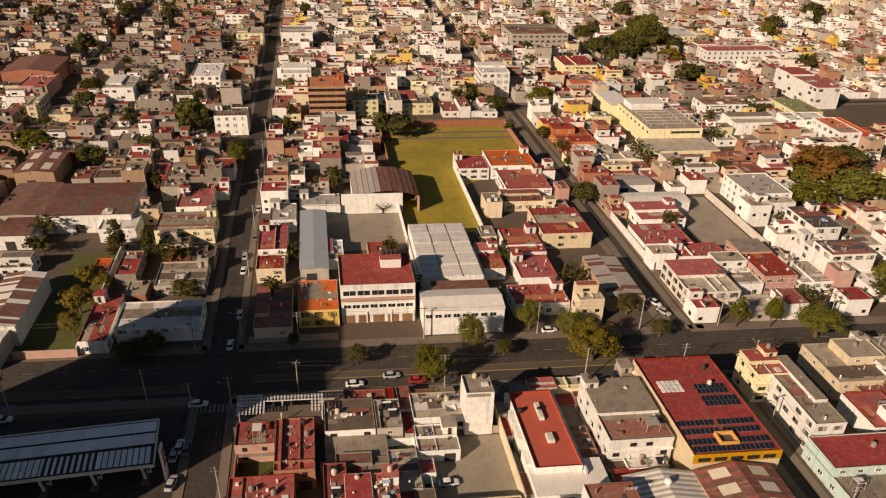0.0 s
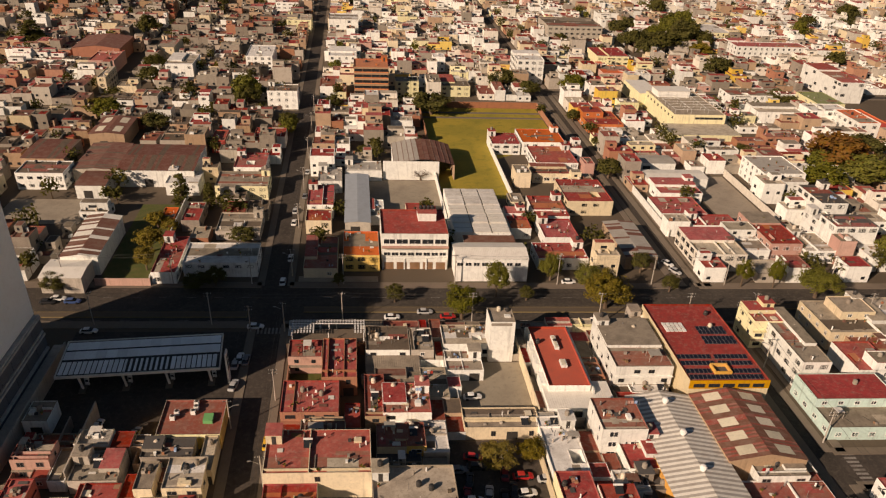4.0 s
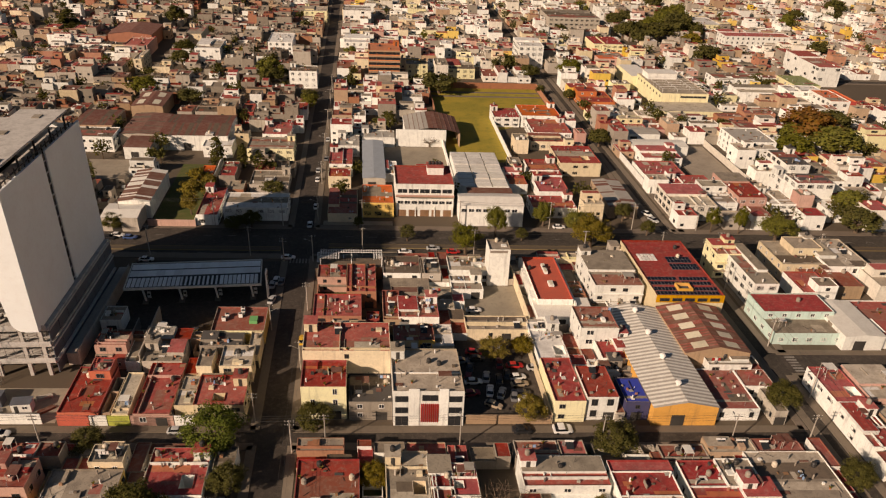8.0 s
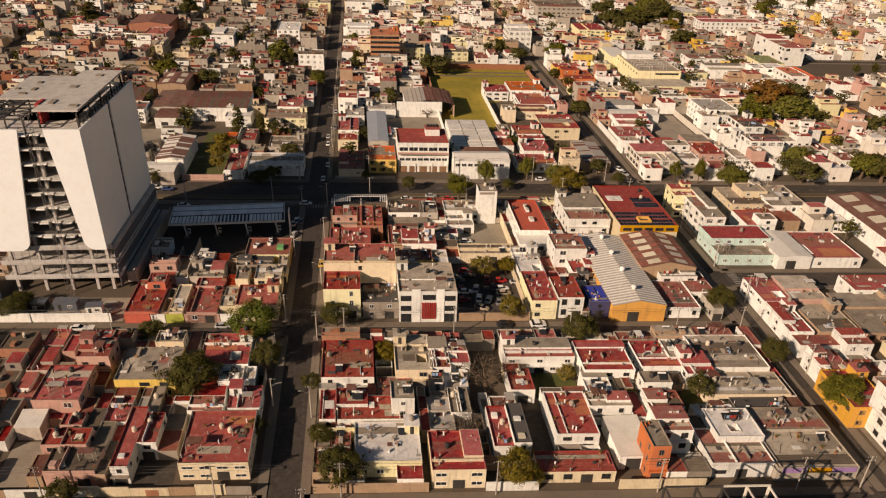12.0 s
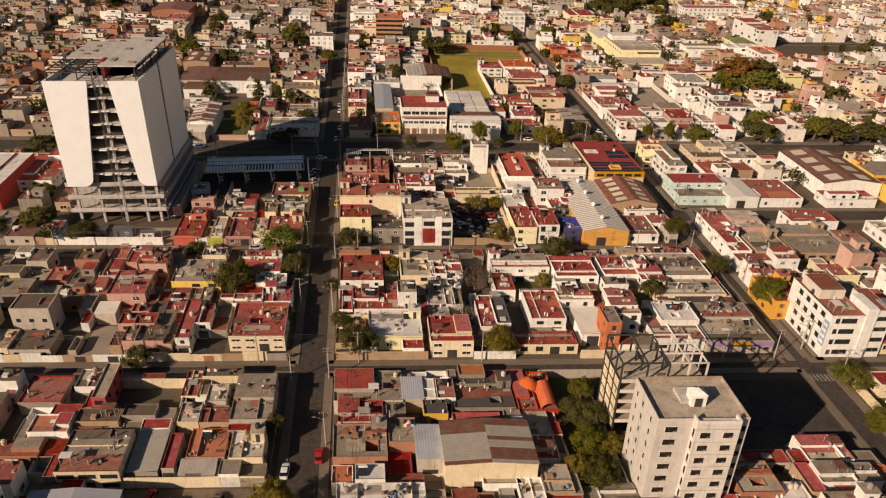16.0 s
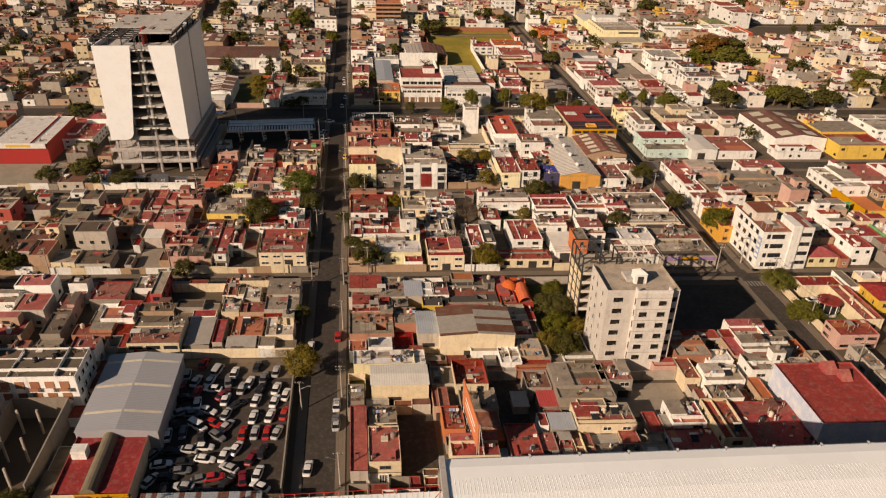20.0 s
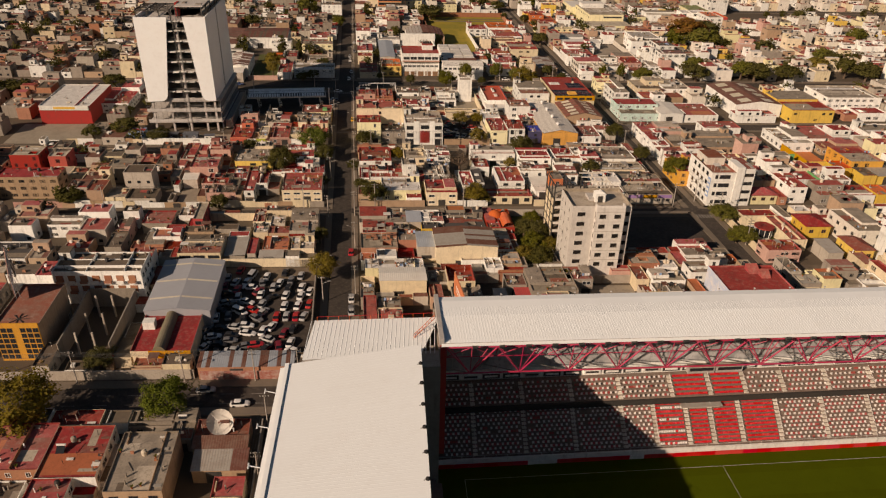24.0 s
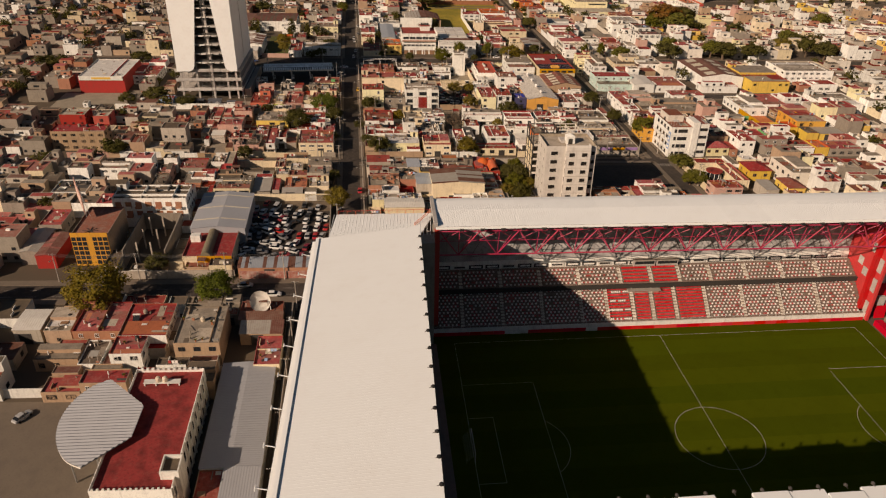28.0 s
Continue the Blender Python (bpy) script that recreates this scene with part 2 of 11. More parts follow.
class Geo:
    """Vertices, faces and material slots gathered for one mesh, in grid metres."""

    def __init__(self):
        self.v, self.f, self.m, self.slots = [], [], [], []

    def slot(self, name):
        if name not in self.slots:
            self.slots.append(name)
        return self.slots.index(name)

    def face(self, pts, name):
        k = len(self.v)
        self.v.extend(pts)
        self.f.append(tuple(range(k, k + len(pts))))
        self.m.append(self.slot(name))

    def box(self, x0, y0, z0, x1, y1, z1, name, bottom=True):
        k, s = len(self.v), self.slot(name)
        self.v += [(x0, y0, z0), (x1, y0, z0), (x1, y1, z0), (x0, y1, z0), (x0, y0, z1), (x1, y0, z1), (x1, y1, z1), (x0, y1, z1)]
        fs = [(4, 5, 6, 7), (0, 1, 5, 4), (1, 2, 6, 5), (2, 3, 7, 6), (3, 0, 4, 7)] + ([(3, 2, 1, 0)] if bottom else [])
        self.f += [tuple(k + i for i in f) for f in fs]
        self.m += [s] * len(fs)

    def prism(self, ring, z0, z1, name):
        k, s, c = len(self.v), self.slot(name), len(ring)
        self.v += [(x, y, z0) for x, y in ring] + [(x, y, z1) for x, y in ring]
        self.f += [tuple(k + i for i in reversed(range(c))), tuple(k + c + i for i in range(c))]
        self.f += [(k + i, k + (i + 1) % c, k + c + (i + 1) % c, k + c + i) for i in range(c)]
        self.m += [s] * (c + 2)

    def tube(self, a, b, r0, r1, name, sides=6):
        a, b = Vector(a), Vector(b)
        q = (b - a).to_track_quat("Z", "Y")
        k, s = len(self.v), self.slot(name)
        for p, r in ((a, r0), (b, r1)):
            self.v += [tuple(p + q @ Vector((r * math.cos(6.2832 * i / sides), r * math.sin(6.2832 * i / sides), 0))) for i in range(sides)]
        self.f += [(k + i, k + (i + 1) % sides, k + sides + (i + 1) % sides, k + sides + i) for i in range(sides)]
        self.f += [tuple(k + i for i in reversed(range(sides))), tuple(k + sides + i for i in range(sides))]
        self.m += [s] * (sides + 2)

    def path(self, pts, r, name, sides=3):
        """One connected tube through many points."""
        k, s = len(self.v), self.slot(name)
        for p in pts:
            self.v += [(p[0] + r * math.cos(6.2832 * i / sides), p[1] + r * math.sin(6.2832 * i / sides), p[2] + (r if i == 0 else -r * 0.5)) for i in range(sides)]
        for j in range(len(pts) - 1):
            self.f += [(k + j * sides + i, k + j * sides + (i + 1) % sides, k + (j + 1) * sides + (i + 1) % sides, k + (j + 1) * sides + i) for i in range(sides)]
            self.m += [s] * sides

    def lathe(self, profile, name, sides=10, at=(0, 0, 0)):
        k, s = len(self.v), self.slot(name)
        for r, z in profile:
            self.v += [(at[0] + r * math.cos(6.2832 * i / sides), at[1] + r * math.sin(6.2832 * i / sides), at[2] + z) for i in range(sides)]
        for j in range(len(profile) - 1):
            self.f += [(k + j * sides + i, k + j * sides + (i + 1) % sides, k + (j + 1) * sides + (i + 1) % sides, k + (j + 1) * sides + i) for i in range(sides)]
            self.m += [s] * sides
        self.f.append(tuple(k + (len(profile) - 1) * sides + i for i in range(sides)))
        self.m.append(s)

    def mesh(self, name, skew=True):
        me = bpy.data.meshes.new(name)
        me.from_pydata([tuple(L @ Vector(p)) for p in self.v] if skew else self.v, [], self.f)
        for s in self.slots:
            me.materials.append(MATS[s])
        if len(self.slots) > 1:
            me.polygons.foreach_set("material_index", self.m)
        me.update()
        return me


def part(name, g, parent, label="", at=(0, 0, 0), turn=0.0):
    """Links gathered geometry, or a mesh shared with its likes, as one object under parent, at a place in the parent's grid metres."""
    ob = new(name, g.mesh(name) if isinstance(g, Geo) else g)
    ob.parent = parent
    ob.location = L @ Vector(at)
    ob.rotation_euler[2] = turn
    if label:
        ob["label"] = label
    return ob


def thing(name, u, v, z=0.0, label="", category="", group="", turn=0.0, kind=""):
    ob = new(name)
    ob.location = G(u, v, z)
    ob.rotation_euler[2] = turn
    return tagged(ob, label, category, group, kind)


def solid(name, g, label="", category="", group="", kind="", u=0.0, v=0.0, z=0.0, turn=0.0):
    """A thing that is one mesh."""
    ob = new(name, g.mesh(name) if isinstance(g, Geo) else g)
    ob.location = G(u, v, z)
    ob.rotation_euler[2] = turn
    return tagged(ob, label, category, group, kind)


SHARED = {}


def shared(key, build):
    if key not in SHARED:
        g = Geo()
        build(g)
        SHARED[key] = g.mesh(key if isinstance(key, str) else str(key[0]))
    return SHARED[key]


def window_geo(g, x0, y0, z0, w, h, frame_mat, side="S"):
    """A window in the wall plane, one connected skin: frame ring, mullion, two panes set back."""
    a = w / 2
    xs, zs = [-a, -a + 0.08, -0.035, 0.035, a - 0.08, a], [0, 0.08, h - 0.08, h]

    def at(x, y, z):
        return {"S": (x0 + x, y0 + y, z0 + z), "N": (x0 - x, y0 - y, z0 + z), "E": (x0 - y, y0 + x, z0 + z), "W": (x0 + y, y0 - x, z0 + z)}[side]
    k = len(g.v)
    g.v += [at(x, -0.06, z) for z in zs for x in xs]
    fm, gm = g.slot(frame_mat), g.slot("glass_dark")
    for j in range(3):
        for i in range(5):
            q = [k + j * 6 + i, k + j * 6 + i + 1, k + j * 6 + i + 7, k + j * 6 + i + 6]
            if j == 1 and i in (1, 3):
                n = len(g.v)
                g.v += [at(x, 0.0, z) for x, z in ((xs[i], zs[1]), (xs[i + 1], zs[1]), (xs[i + 1], zs[2]), (xs[i], zs[2]))]
                g.f.append((n, n + 1, n + 2, n + 3))
                g.m.append(gm)
                for e in range(4):
                    g.f.append((q[e], q[(e + 1) % 4], n + (e + 1) % 4, n + e))
                    g.m.append(fm)
            else:
                g.f.append(tuple(q))
                g.m.append(fm)
    n = len(g.v)
    g.v += [at(x, 0.02, z) for x, z in ((-a, 0), (a, 0), (a, h), (-a, h))]
    for e, (p, q) in enumerate(((0, 5), (5, 23), (23, 18), (18, 0))):
        g.f.append((n + e, n + (e + 1) % 4, k + q, k + p))
        g.m.append(fm)


def window_mesh(w, h, frame_mat="white_frame"):
    w, h = round(w * 5) / 5, round(h * 5) / 5
    return shared(("window", w, h, frame_mat), lambda g: window_geo(g, 0, 0, 0, w, h, frame_mat))


def door_mesh(w, h, m):
    w, h = round(w * 5) / 5, round(h * 5) / 5

    def build(g):
        a = w / 2
        g.box(-a, -0.04, 0, a, 0.02, h, m)
        for i in range(int(w / 0.5)):
            g.box(-a + 0.06 + i * 0.5, -0.07, 0.12, -a + 0.44 + i * 0.5, -0.03, h - 0.15, m)
    return shared(("door", w, h, m), build)


TANK = {}


def water_tank(u, v, z, colour="black_plastic"):
    """A rooftop water tank with ribs, a domed top and a lid."""
    if colour not in TANK:
        g = Geo()
        g.lathe([(0.0, 0), (0.52, 0), (0.55, 0.1), (0.55, 0.4), (0.52, 0.44), (0.55, 0.48), (0.55, 0.85), (0.45, 1.05), (0.25, 1.15), (0.22, 1.15), (0.22, 1.22), (0.1, 1.24)], colour, 9)
        TANK[colour] = g.mesh("water_tank", False)
    names = {"black_plastic": "black plastic", "cream_plastic": "cream plastic", "w_grey": "grey cement"}
    return tagged(solid("water_tank", TANK[colour], u=u, v=v, z=z), "ribbed %s water tank on a flat roof" % names[colour], "water tank", "rooftop water tanks")


TAKEN = []


def claim(u0, v0, u1, v1):
    TAKEN.append((u0, v0, u1, v1))


def is_free(u0, v0, u1, v1, slack=0.6):
    return not any(a + slack < u1 and u0 + slack < c and b + slack < v1 and v0 + slack < d for a, b, c, d in TAKEN)


WALLNAME = {"w_white": "white", "w_cream": "cream", "w_grey": "bare grey block", "w_concrete": "grey concrete", "w_yellow": "yellow", "w_lemon": "pale yellow",
            "w_ochre": "ochre yellow", "w_orange": "orange", "w_coral": "coral red", "w_lime": "lime green", "w_pink": "pink", "w_brick": "red brick", "w_tan": "tan", "w_aqua": "pale aqua", "w_green": "green",
            "w_blue": "blue", "w_navy": "dark blue", "w_peel": "peeling pale blue", "w_red": "red", "w_lilac": "lilac", "w_bone": "off-white"}
ROOFNAME = {"r_red": "red-sealed", "r_rust": "weathered red", "r_brown": "grimy brown-grey", "r_grey": "stained grey", "r_beige": "beige", "r_white": "white-sealed", "r_clay": "clay-red", "r_orange": "orange-red",
            "r_blue": "blue", "r_vermilion": "bright red", "r_green": "green-sealed", "r_blotched": "blotched red", "r_dark": "dark", "sheet_grey": "grey sheet", "sheet_white": "white sheet", "sheet_rust": "rusty sheet", "sheet_blue": "blue-grey sheet"}


def openings(root, w, d, h, sides, dens, frame_mat, door, win=(1.5, 1.2), lite=False):
    """Windows by storey on the named sides (S, E, W, N) of a body w by d, and a door or gate on the first side."""
    storeys = max(1, int(round(h / 3.0)))
    sh = (h - 0.3) / storeys
    joined = Geo()
    for si, side in enumerate(sides):
        span = w if side in "SN" else d
        n = max(1, int(span / 3.3))
        for k in range(storeys):
            for i in range(n):
                if rnd.random() > dens:
                    continue
                a = (i + 0.5) * span / n
                ww = min(win[0], span / n - 0.5)
                if ww < 0.6:
                    continue
                z = k * sh + min(1.0, sh * 0.34)
                hh = min(win[1], sh - 1.3)
                if k == 0 and si == 0 and door and i == n // 2:
                    part("door", door_mesh(min(2.4, span / n - 0.3), 2.2, door), root, "metal street door",
                         {"S": (a, -0.004, 0), "N": (a, d + 0.004, 0), "E": (w + 0.004, a, 0), "W": (-0.004, a, 0)}[side], {"S": 0, "N": math.pi, "E": math.pi / 2, "W": -math.pi / 2}[side])
                    continue
                if hh < 0.5:
                    continue
                if lite:
                    window_geo(joined, *{"S": (a, 0, z), "N": (a, d, z), "E": (w, a, z), "W": (0, a, z)}[side], ww, hh, frame_mat, side)
                    continue
                part("window", window_mesh(ww, hh, frame_mat), root, "", {"S": (a, -0.004, z), "N": (a, d + 0.004, z), "E": (w + 0.004, a, z), "W": (-0.004, a, z)}[side],
                     {"S": 0, "N": math.pi, "E": math.pi / 2, "W": -math.pi / 2}[side])
    if joined.f:
        tagged(part("glazing", joined, root, "small framed windows"), kind="stuff")


def shell(g, w, d, h, wall, par=0.45, th=0.13, z0=0.0, lining=None, rim=None):
    """Four walls with a parapet; the roof's sealing may line its inner face and run over its top."""
    o = [(0, 0), (w, 0), (w, d), (0, d)]
    i = [(th, th), (w - th, th), (w - th, d - th), (th, d - th)]
    for k in range(4):
        (ax, ay), (bx, by), (cx, cy), (ex, ey) = o[k], o[(k + 1) % 4], i[(k + 1) % 4], i[k]
        g.face([(ax, ay, z0), (bx, by, z0), (bx, by, h), (ax, ay, h)], wall)
        g.face([(ax, ay, h), (bx, by, h), (cx, cy, h), (ex, ey, h)], rim or wall)
        g.face([(ex, ey, h), (cx, cy, h), (cx, cy, h - par - 0.1), (ex, ey, h - par - 0.1)], lining or wall)


def edge_of(roof, wall):
    """What covers a parapet's top: the roof's sealing, bare weathered cement or the wall's paint."""
    k = rnd.random()
    return roof if roof[0] == "r" and k < 0.55 else "rim_grime" if k < 0.8 else wall


WORN = {"r_red": ("r_red", "r_red", "r_rust", "r_rust", "r_clay", "r_beige"), "r_rust": ("r_rust", "r_red", "r_brown", "r_beige"), "r_grey": ("r_grey", "r_brown", "r_beige", "r_grey", "r_rust"),
        "r_brown": ("r_brown", "r_grey", "r_rust"), "r_beige": ("r_beige", "r_grey", "r_white", "r_brown"), "r_white": ("r_white", "r_beige", "r_grey")}


def roof_skin(g, w, d, z, roof, n, hole=None):
    """A sealed roof in one skin, with resealed strips and worn patches; hole: a light well left open."""
    xs, ys, marks = {0.13, w - 0.13}, {0.13, d - 0.13}, []
    for _ in range(n):
        a, b = rnd.uniform(0.2, w * 0.7), rnd.uniform(0.2, d * 0.75)
        c, e = min(w - 0.2, a + rnd.uniform(0.8, w * 0.55)), min(d - 0.2, b + rnd.uniform(0.7, d * 0.4))
        if rnd.random() < 0.35:
            a, c = 0.13, w - 0.13
        marks.append((a, b, c, e, rnd.choice(WORN.get(roof, (roof, "r_grey", "r_rust")))))
    for a, b, c, e in [q[:4] for q in marks] + ([hole] if hole else []):
        xs |= {a, c}
        ys |= {b, e}
    xs, ys, k = sorted(xs), sorted(ys), len(g.v)
    g.v += [(x, y, z) for y in ys for x in xs]
    for j in range(len(ys) - 1):
        for i in range(len(xs) - 1):
            x, y = (xs[i] + xs[i + 1]) / 2, (ys[j] + ys[j + 1]) / 2
            if hole and hole[0] < x < hole[2] and hole[1] < y < hole[3]:
                continue
            m = [q[4] for q in marks if q[0] < x < q[2] and q[1] < y < q[3]]
            p = k + j * len(xs) + i
            g.f.append((p, p + 1, p + len(xs) + 1, p + len(xs)))
            g.m.append(g.slot(m[-1] if m else roof))


def house(u0, v0, u1, v1, h, roof="r_red", wall="w_white", sides="S", dens=0.7, tanks=-1, head=None, label="", name="house", door="dark_metal",
          frame_mat="white_frame", par=0.36, win=(1.5, 1.2), z0=0.0, category="house", bits=-1, lite=None, upper=False, calm=False):
    """A flat-roofed house: walls with a parapet, sealed roof, windows, door; sometimes a stair head and water tanks."""
    u0, u1, v0, v1 = min(u0, u1), max(u0, u1), min(v0, v1), max(v0, v1)
    if category != "house" and par == 0.36:
        par = 0.45
    w, d = u1 - u0, v1 - v0
    claim(u0, v0, u1, v1)
    floors = max(1, int(round(h / 3.0)))
    if category == "house" and frame_mat == "white_frame" and win == (1.5, 1.2):
        frame_mat, win = rnd.choice(("white_frame", "dark_metal", "dark_metal", "steel")), (rnd.choice((1.0, 1.4, 1.8, 2.2)), rnd.choice((1.0, 1.2, 1.4)))
    lab = label or "%s house with %s flat roof, %d storey%s" % (WALLNAME.get(wall, "plain"), ROOFNAME.get(roof, "plain"), floors, "s" if floors > 1 else "")
    root = thing(name, u0, v0, z0, lab, category)
    g = Geo()
    rim = edge_of(roof, wall)
    shell(g, w, d, h, wall, par, 0.13, 0.0, roof if rim == roof or (roof[0] == "r" and rnd.random() < 0.5) else None, rim)
    if lite is None:
        lite = v0 > 150 or u0 < -84 or u1 > 100 or v0 < -140
    rise = (upper and not lite or lite and not calm and category == "house" and h < 6 and v0 < 340 and u0 > 90 and rnd.random() < 0.6) and w > 4.5 and d > 6.5 and rnd.random() < (0.7 if lite else 0.4)
    plain = category != "house" or rise or par > 1 or calm
    k, rt = rnd.random(), h - par
    well = not plain and w > 5 and d > 7.5 and k < 0.26
    lift = not plain and not well and w * d > 40 and k > 0.62
    gr, hole = Geo(), None
    if well:
        # a light well: a hole in the roof down to the patio
        a = rnd.choice((w * 0.12, w * 0.35, w * 0.6))
        b, c, e = a + min(rnd.uniform(1.8, 3.2), w * 0.36), d * rnd.uniform(0.14, 0.22), d * rnd.uniform(0.38, 0.5)
        hole = (a, c, b, e)
        for p, q in (((a, c), (b, c)), ((b, c), (b, e)), ((b, e), (a, e)), ((a, e), (a, c))):
            g.face([(*q, 0), (*p, 0), (*p, rt + 0.2), (*q, rt + 0.2)], wall)
            n = Vector((q[1] - p[1], p[0] - q[0])).normalized() * 0.12
            o, s = (p[0] + n.x, p[1] + n.y), (q[0] + n.x, q[1] + n.y)
            g.face([(*p, rt + 0.2), (*o, rt + 0.2), (*s, rt + 0.2), (*q, rt + 0.2)], roof)
            g.face([(*o, rt - 0.1), (*s, rt - 0.1), (*s, rt + 0.2), (*o, rt + 0.2)], roof)
    part("wall", g, root)
    if category == "house" and h > 4.2 and not lite and rnd.random() < 0.5:
        # slab edges and ledges over the street
        for k in range(1, int(round(h / 3.0))):
            g = Geo()
            z = k * (h - 0.3) / int(round(h / 3.0))
            g.box(-0.05, -rnd.choice((0.08, 0.5, 0.8)), z, w + 0.05, -0.002, z + 0.16, rnd.choice((wall, "rim_grime")))
            part("ledge", g, root)
    roof_skin(gr, w, d, rt, roof, (2 + int(w * d / 70) if category == "house" else min(1, bits % 9)) if roof[0] == "r" and w > 4 and d > 5 else 0, hole)
    part("roof", gr, root)
    if lift:
        # part of the roof stands higher
        g = Geo()
        q, s = rnd.uniform(0.5, 1.1), rnd.uniform(0.35, 0.6)
        box = rnd.choice(((0.0, d * (1 - s), w, d), (0.0, d * 0.3, w * s, d), (w * (1 - s), d * 0.3, w, d)))
        g.box(box[0] + 0.05, box[1], rt - 0.1, box[2] - 0.05, box[3] - 0.05, rt + q, wall, False)
        e = rnd.choice((0.0, 0.0, 0.1))
        g.box(box[0] + 0.06 + e, box[1] + 0.01 + e, rt + q, box[2] - 0.06 - e, box[3] - 0.06 - e, rt + q + 0.02, rnd.choice((roof, roof, "r_red", "r_grey")), False)
        part("raised_roof", g, root)
    openings(root, w, d, h, sides, dens, frame_mat, None if lite else door, win, lite)
    top = z0 + h - par
    if rise:
        head = False
        ud, uw = d * rnd.uniform(0.35, 0.6), w * rnd.choice((1.0, 1.0, 0.6))
        ux, uy = rnd.choice((0.0, w - uw)), d - d * rnd.uniform(0.36, 0.6) if rnd.random() < 0.8 else 0.0
        ud = min(ud, d - uy)
        g = Geo()
        shell(g, uw, ud, 2.5, wall, 0.25, 0.14, 0.0, None, edge_of(roof, wall))
        up = part("upper_room", g, root, "", (ux, uy, h - par))
        g = Geo()
        g.box(0.14, 0.14, 2.1, uw - 0.14, ud - 0.14, 2.25, rnd.choice((roof, roof, "r_red", "r_grey", "r_beige")), False)
        part("roof", g, up)
        for i in range(max(1, int(uw / 3.5))):
            part("window", window_mesh(1.2, 1.0, frame_mat), up, "", (uw * (i + 0.5) / max(1, int(uw / 3.5)), -0.004, 0.8))
        if tanks < 0:
            water_tank(u0 + ux + uw * rnd.uniform(0.3, 0.7), v0 + uy + ud * 0.6, z0 + h - par + 2.25, rnd.choice(("black_plastic", "cream_plastic", "w_grey")))
            tanks = 0
    if head is None:
        head = w > 6 and d > 7 and rnd.random() < 0.45
    if head:
        hw, hd = min(3.0, w * 0.4), min(3.2, d * 0.4)
        x, y = rnd.choice((0.0, w - hw)), d - hd - rnd.choice((0.0, 0.3))
        g = Geo()
        g.box(x, y, h - par, x + hw, y + hd, h + 1.9, wall, False)
        g.box(x - 0.12, y - 0.12, h + 1.9, x + hw + 0.12, y + hd + 0.12, h + 2.06, roof)
        sh = part("stair_head", g, root)
        part("door", door_mesh(0.8, 1.9, "dark_metal"), sh, "", (x + hw / 2, y - 0.004, h - par))
        if rnd.random() < 0.6 and tanks != 0:
            water_tank(u0 + x + hw / 2, v0 + y + hd / 2, z0 + h + 2.06, rnd.choice(("black_plastic", "black_plastic", "cream_plastic", "w_grey")))
    n = (rnd.choice((0, 0, 1)) if lite else rnd.choice((0, 1, 1, 2))) if tanks < 0 else tanks
    for _ in range(n):
        if w > 2.6 and d > 2.6:
            water_tank(u0 + rnd.uniform(1, w - 1), v0 + d * rnd.uniform(0.55, 0.9), top, rnd.choice(("black_plastic", "black_plastic", "cream_plastic", "w_grey")))
    nb = (rnd.choice((2, 3, 3, 4, 5)) if w * d > 30 and not lite else rnd.choice((0, 1, 1))) if bits < 0 else bits
    if w < 3.2 or d < 3.2:
        nb = 0
    for _ in range(nb):
        # low roof walls, skylight boxes and pipes
        g = Geo()
        k = rnd.random()
        x, y = rnd.uniform(0.6, w - 2.2), rnd.uniform(d * 0.52 if well and d > 6 else 0.6, d - 2.2)
        base = h - par
        if k < 0.13:
            # heap of boards, buckets and old boxes
            for _ in range(rnd.choice((4, 6, 8))):
                a, b, c, e = rnd.uniform(-0.3, 1.4), rnd.uniform(-0.3, 1.2), rnd.uniform(0.2, 0.9), rnd.uniform(0.15, 0.7)
                g.box(x + a, y + b, base, x + a + c, y + b + rnd.uniform(0.2, 0.7), base + e, rnd.choice(("r_brown", "w_grey", "dark_metal", "w_brick", "sheet_rust", "w_concrete", "w_blue")), False)
            part("clutter", g, root, "heap of boards and boxes")
        elif k < 0.22:
            g.face([(x, y, base + 0.25), (x + 1.6, y, base + 0.25), (x + 1.6, y + 1.5, base + 1.0), (x, y + 1.5, base + 1.0)], "glass_dark")
            g.tube((x - 0.1, y + 1.55, base + 1.1), (x + 1.7, y + 1.55, base + 1.1), 0.22, 0.22, "white_frame", 7)
            g.tube((x + 0.1, y + 1.5, base), (x + 0.1, y + 1.5, base + 1.0), 0.03, 0.03, "steel", 4)
            g.tube((x + 1.5, y + 1.5, base), (x + 1.5, y + 1.5, base + 1.0), 0.03, 0.03, "steel", 4)
            part("solar_heater", g, root, "dark solar water heater with a white tank")
        elif k < 0.32:
            a, b, c = rnd.uniform(1.4, 3.2), rnd.uniform(1.4, 2.6), rnd.uniform(1.6, 2.2)
            a, b = min(a, w - x - 0.2), min(b, d - y - 0.2)
            m = rnd.choice(("sheet_grey", "sheet_rust", "sheet_white", "sheet_rust"))
            g.box(x, y, base + c, x + a, y + b, base + c + 0.06, m)
            for px, py in ((x, y), (x + a - 0.1, y), (x, y + b - 0.1), (x + a - 0.1, y + b - 0.1)):
                g.box(px, py, base, px + 0.1, py + 0.1, base + c, "concrete_pole")
            part("lean_to", g, root, "patched sheet shelter on the roof")
        elif k < 0.37:
            for i in range(3):
                g.box(x + i * 0.75, y, base + 0.9, x + i * 0.75 + 0.6, y + 0.04, base + 1.7, rnd.choice(("seat_white", "w_blue", "w_red", "w_pink", "seat_white")))
            g.tube((x - 0.4, y + 0.02, base + 1.7), (x + 2.6, y + 0.02, base + 1.7), 0.02, 0.02, "steel", 3)
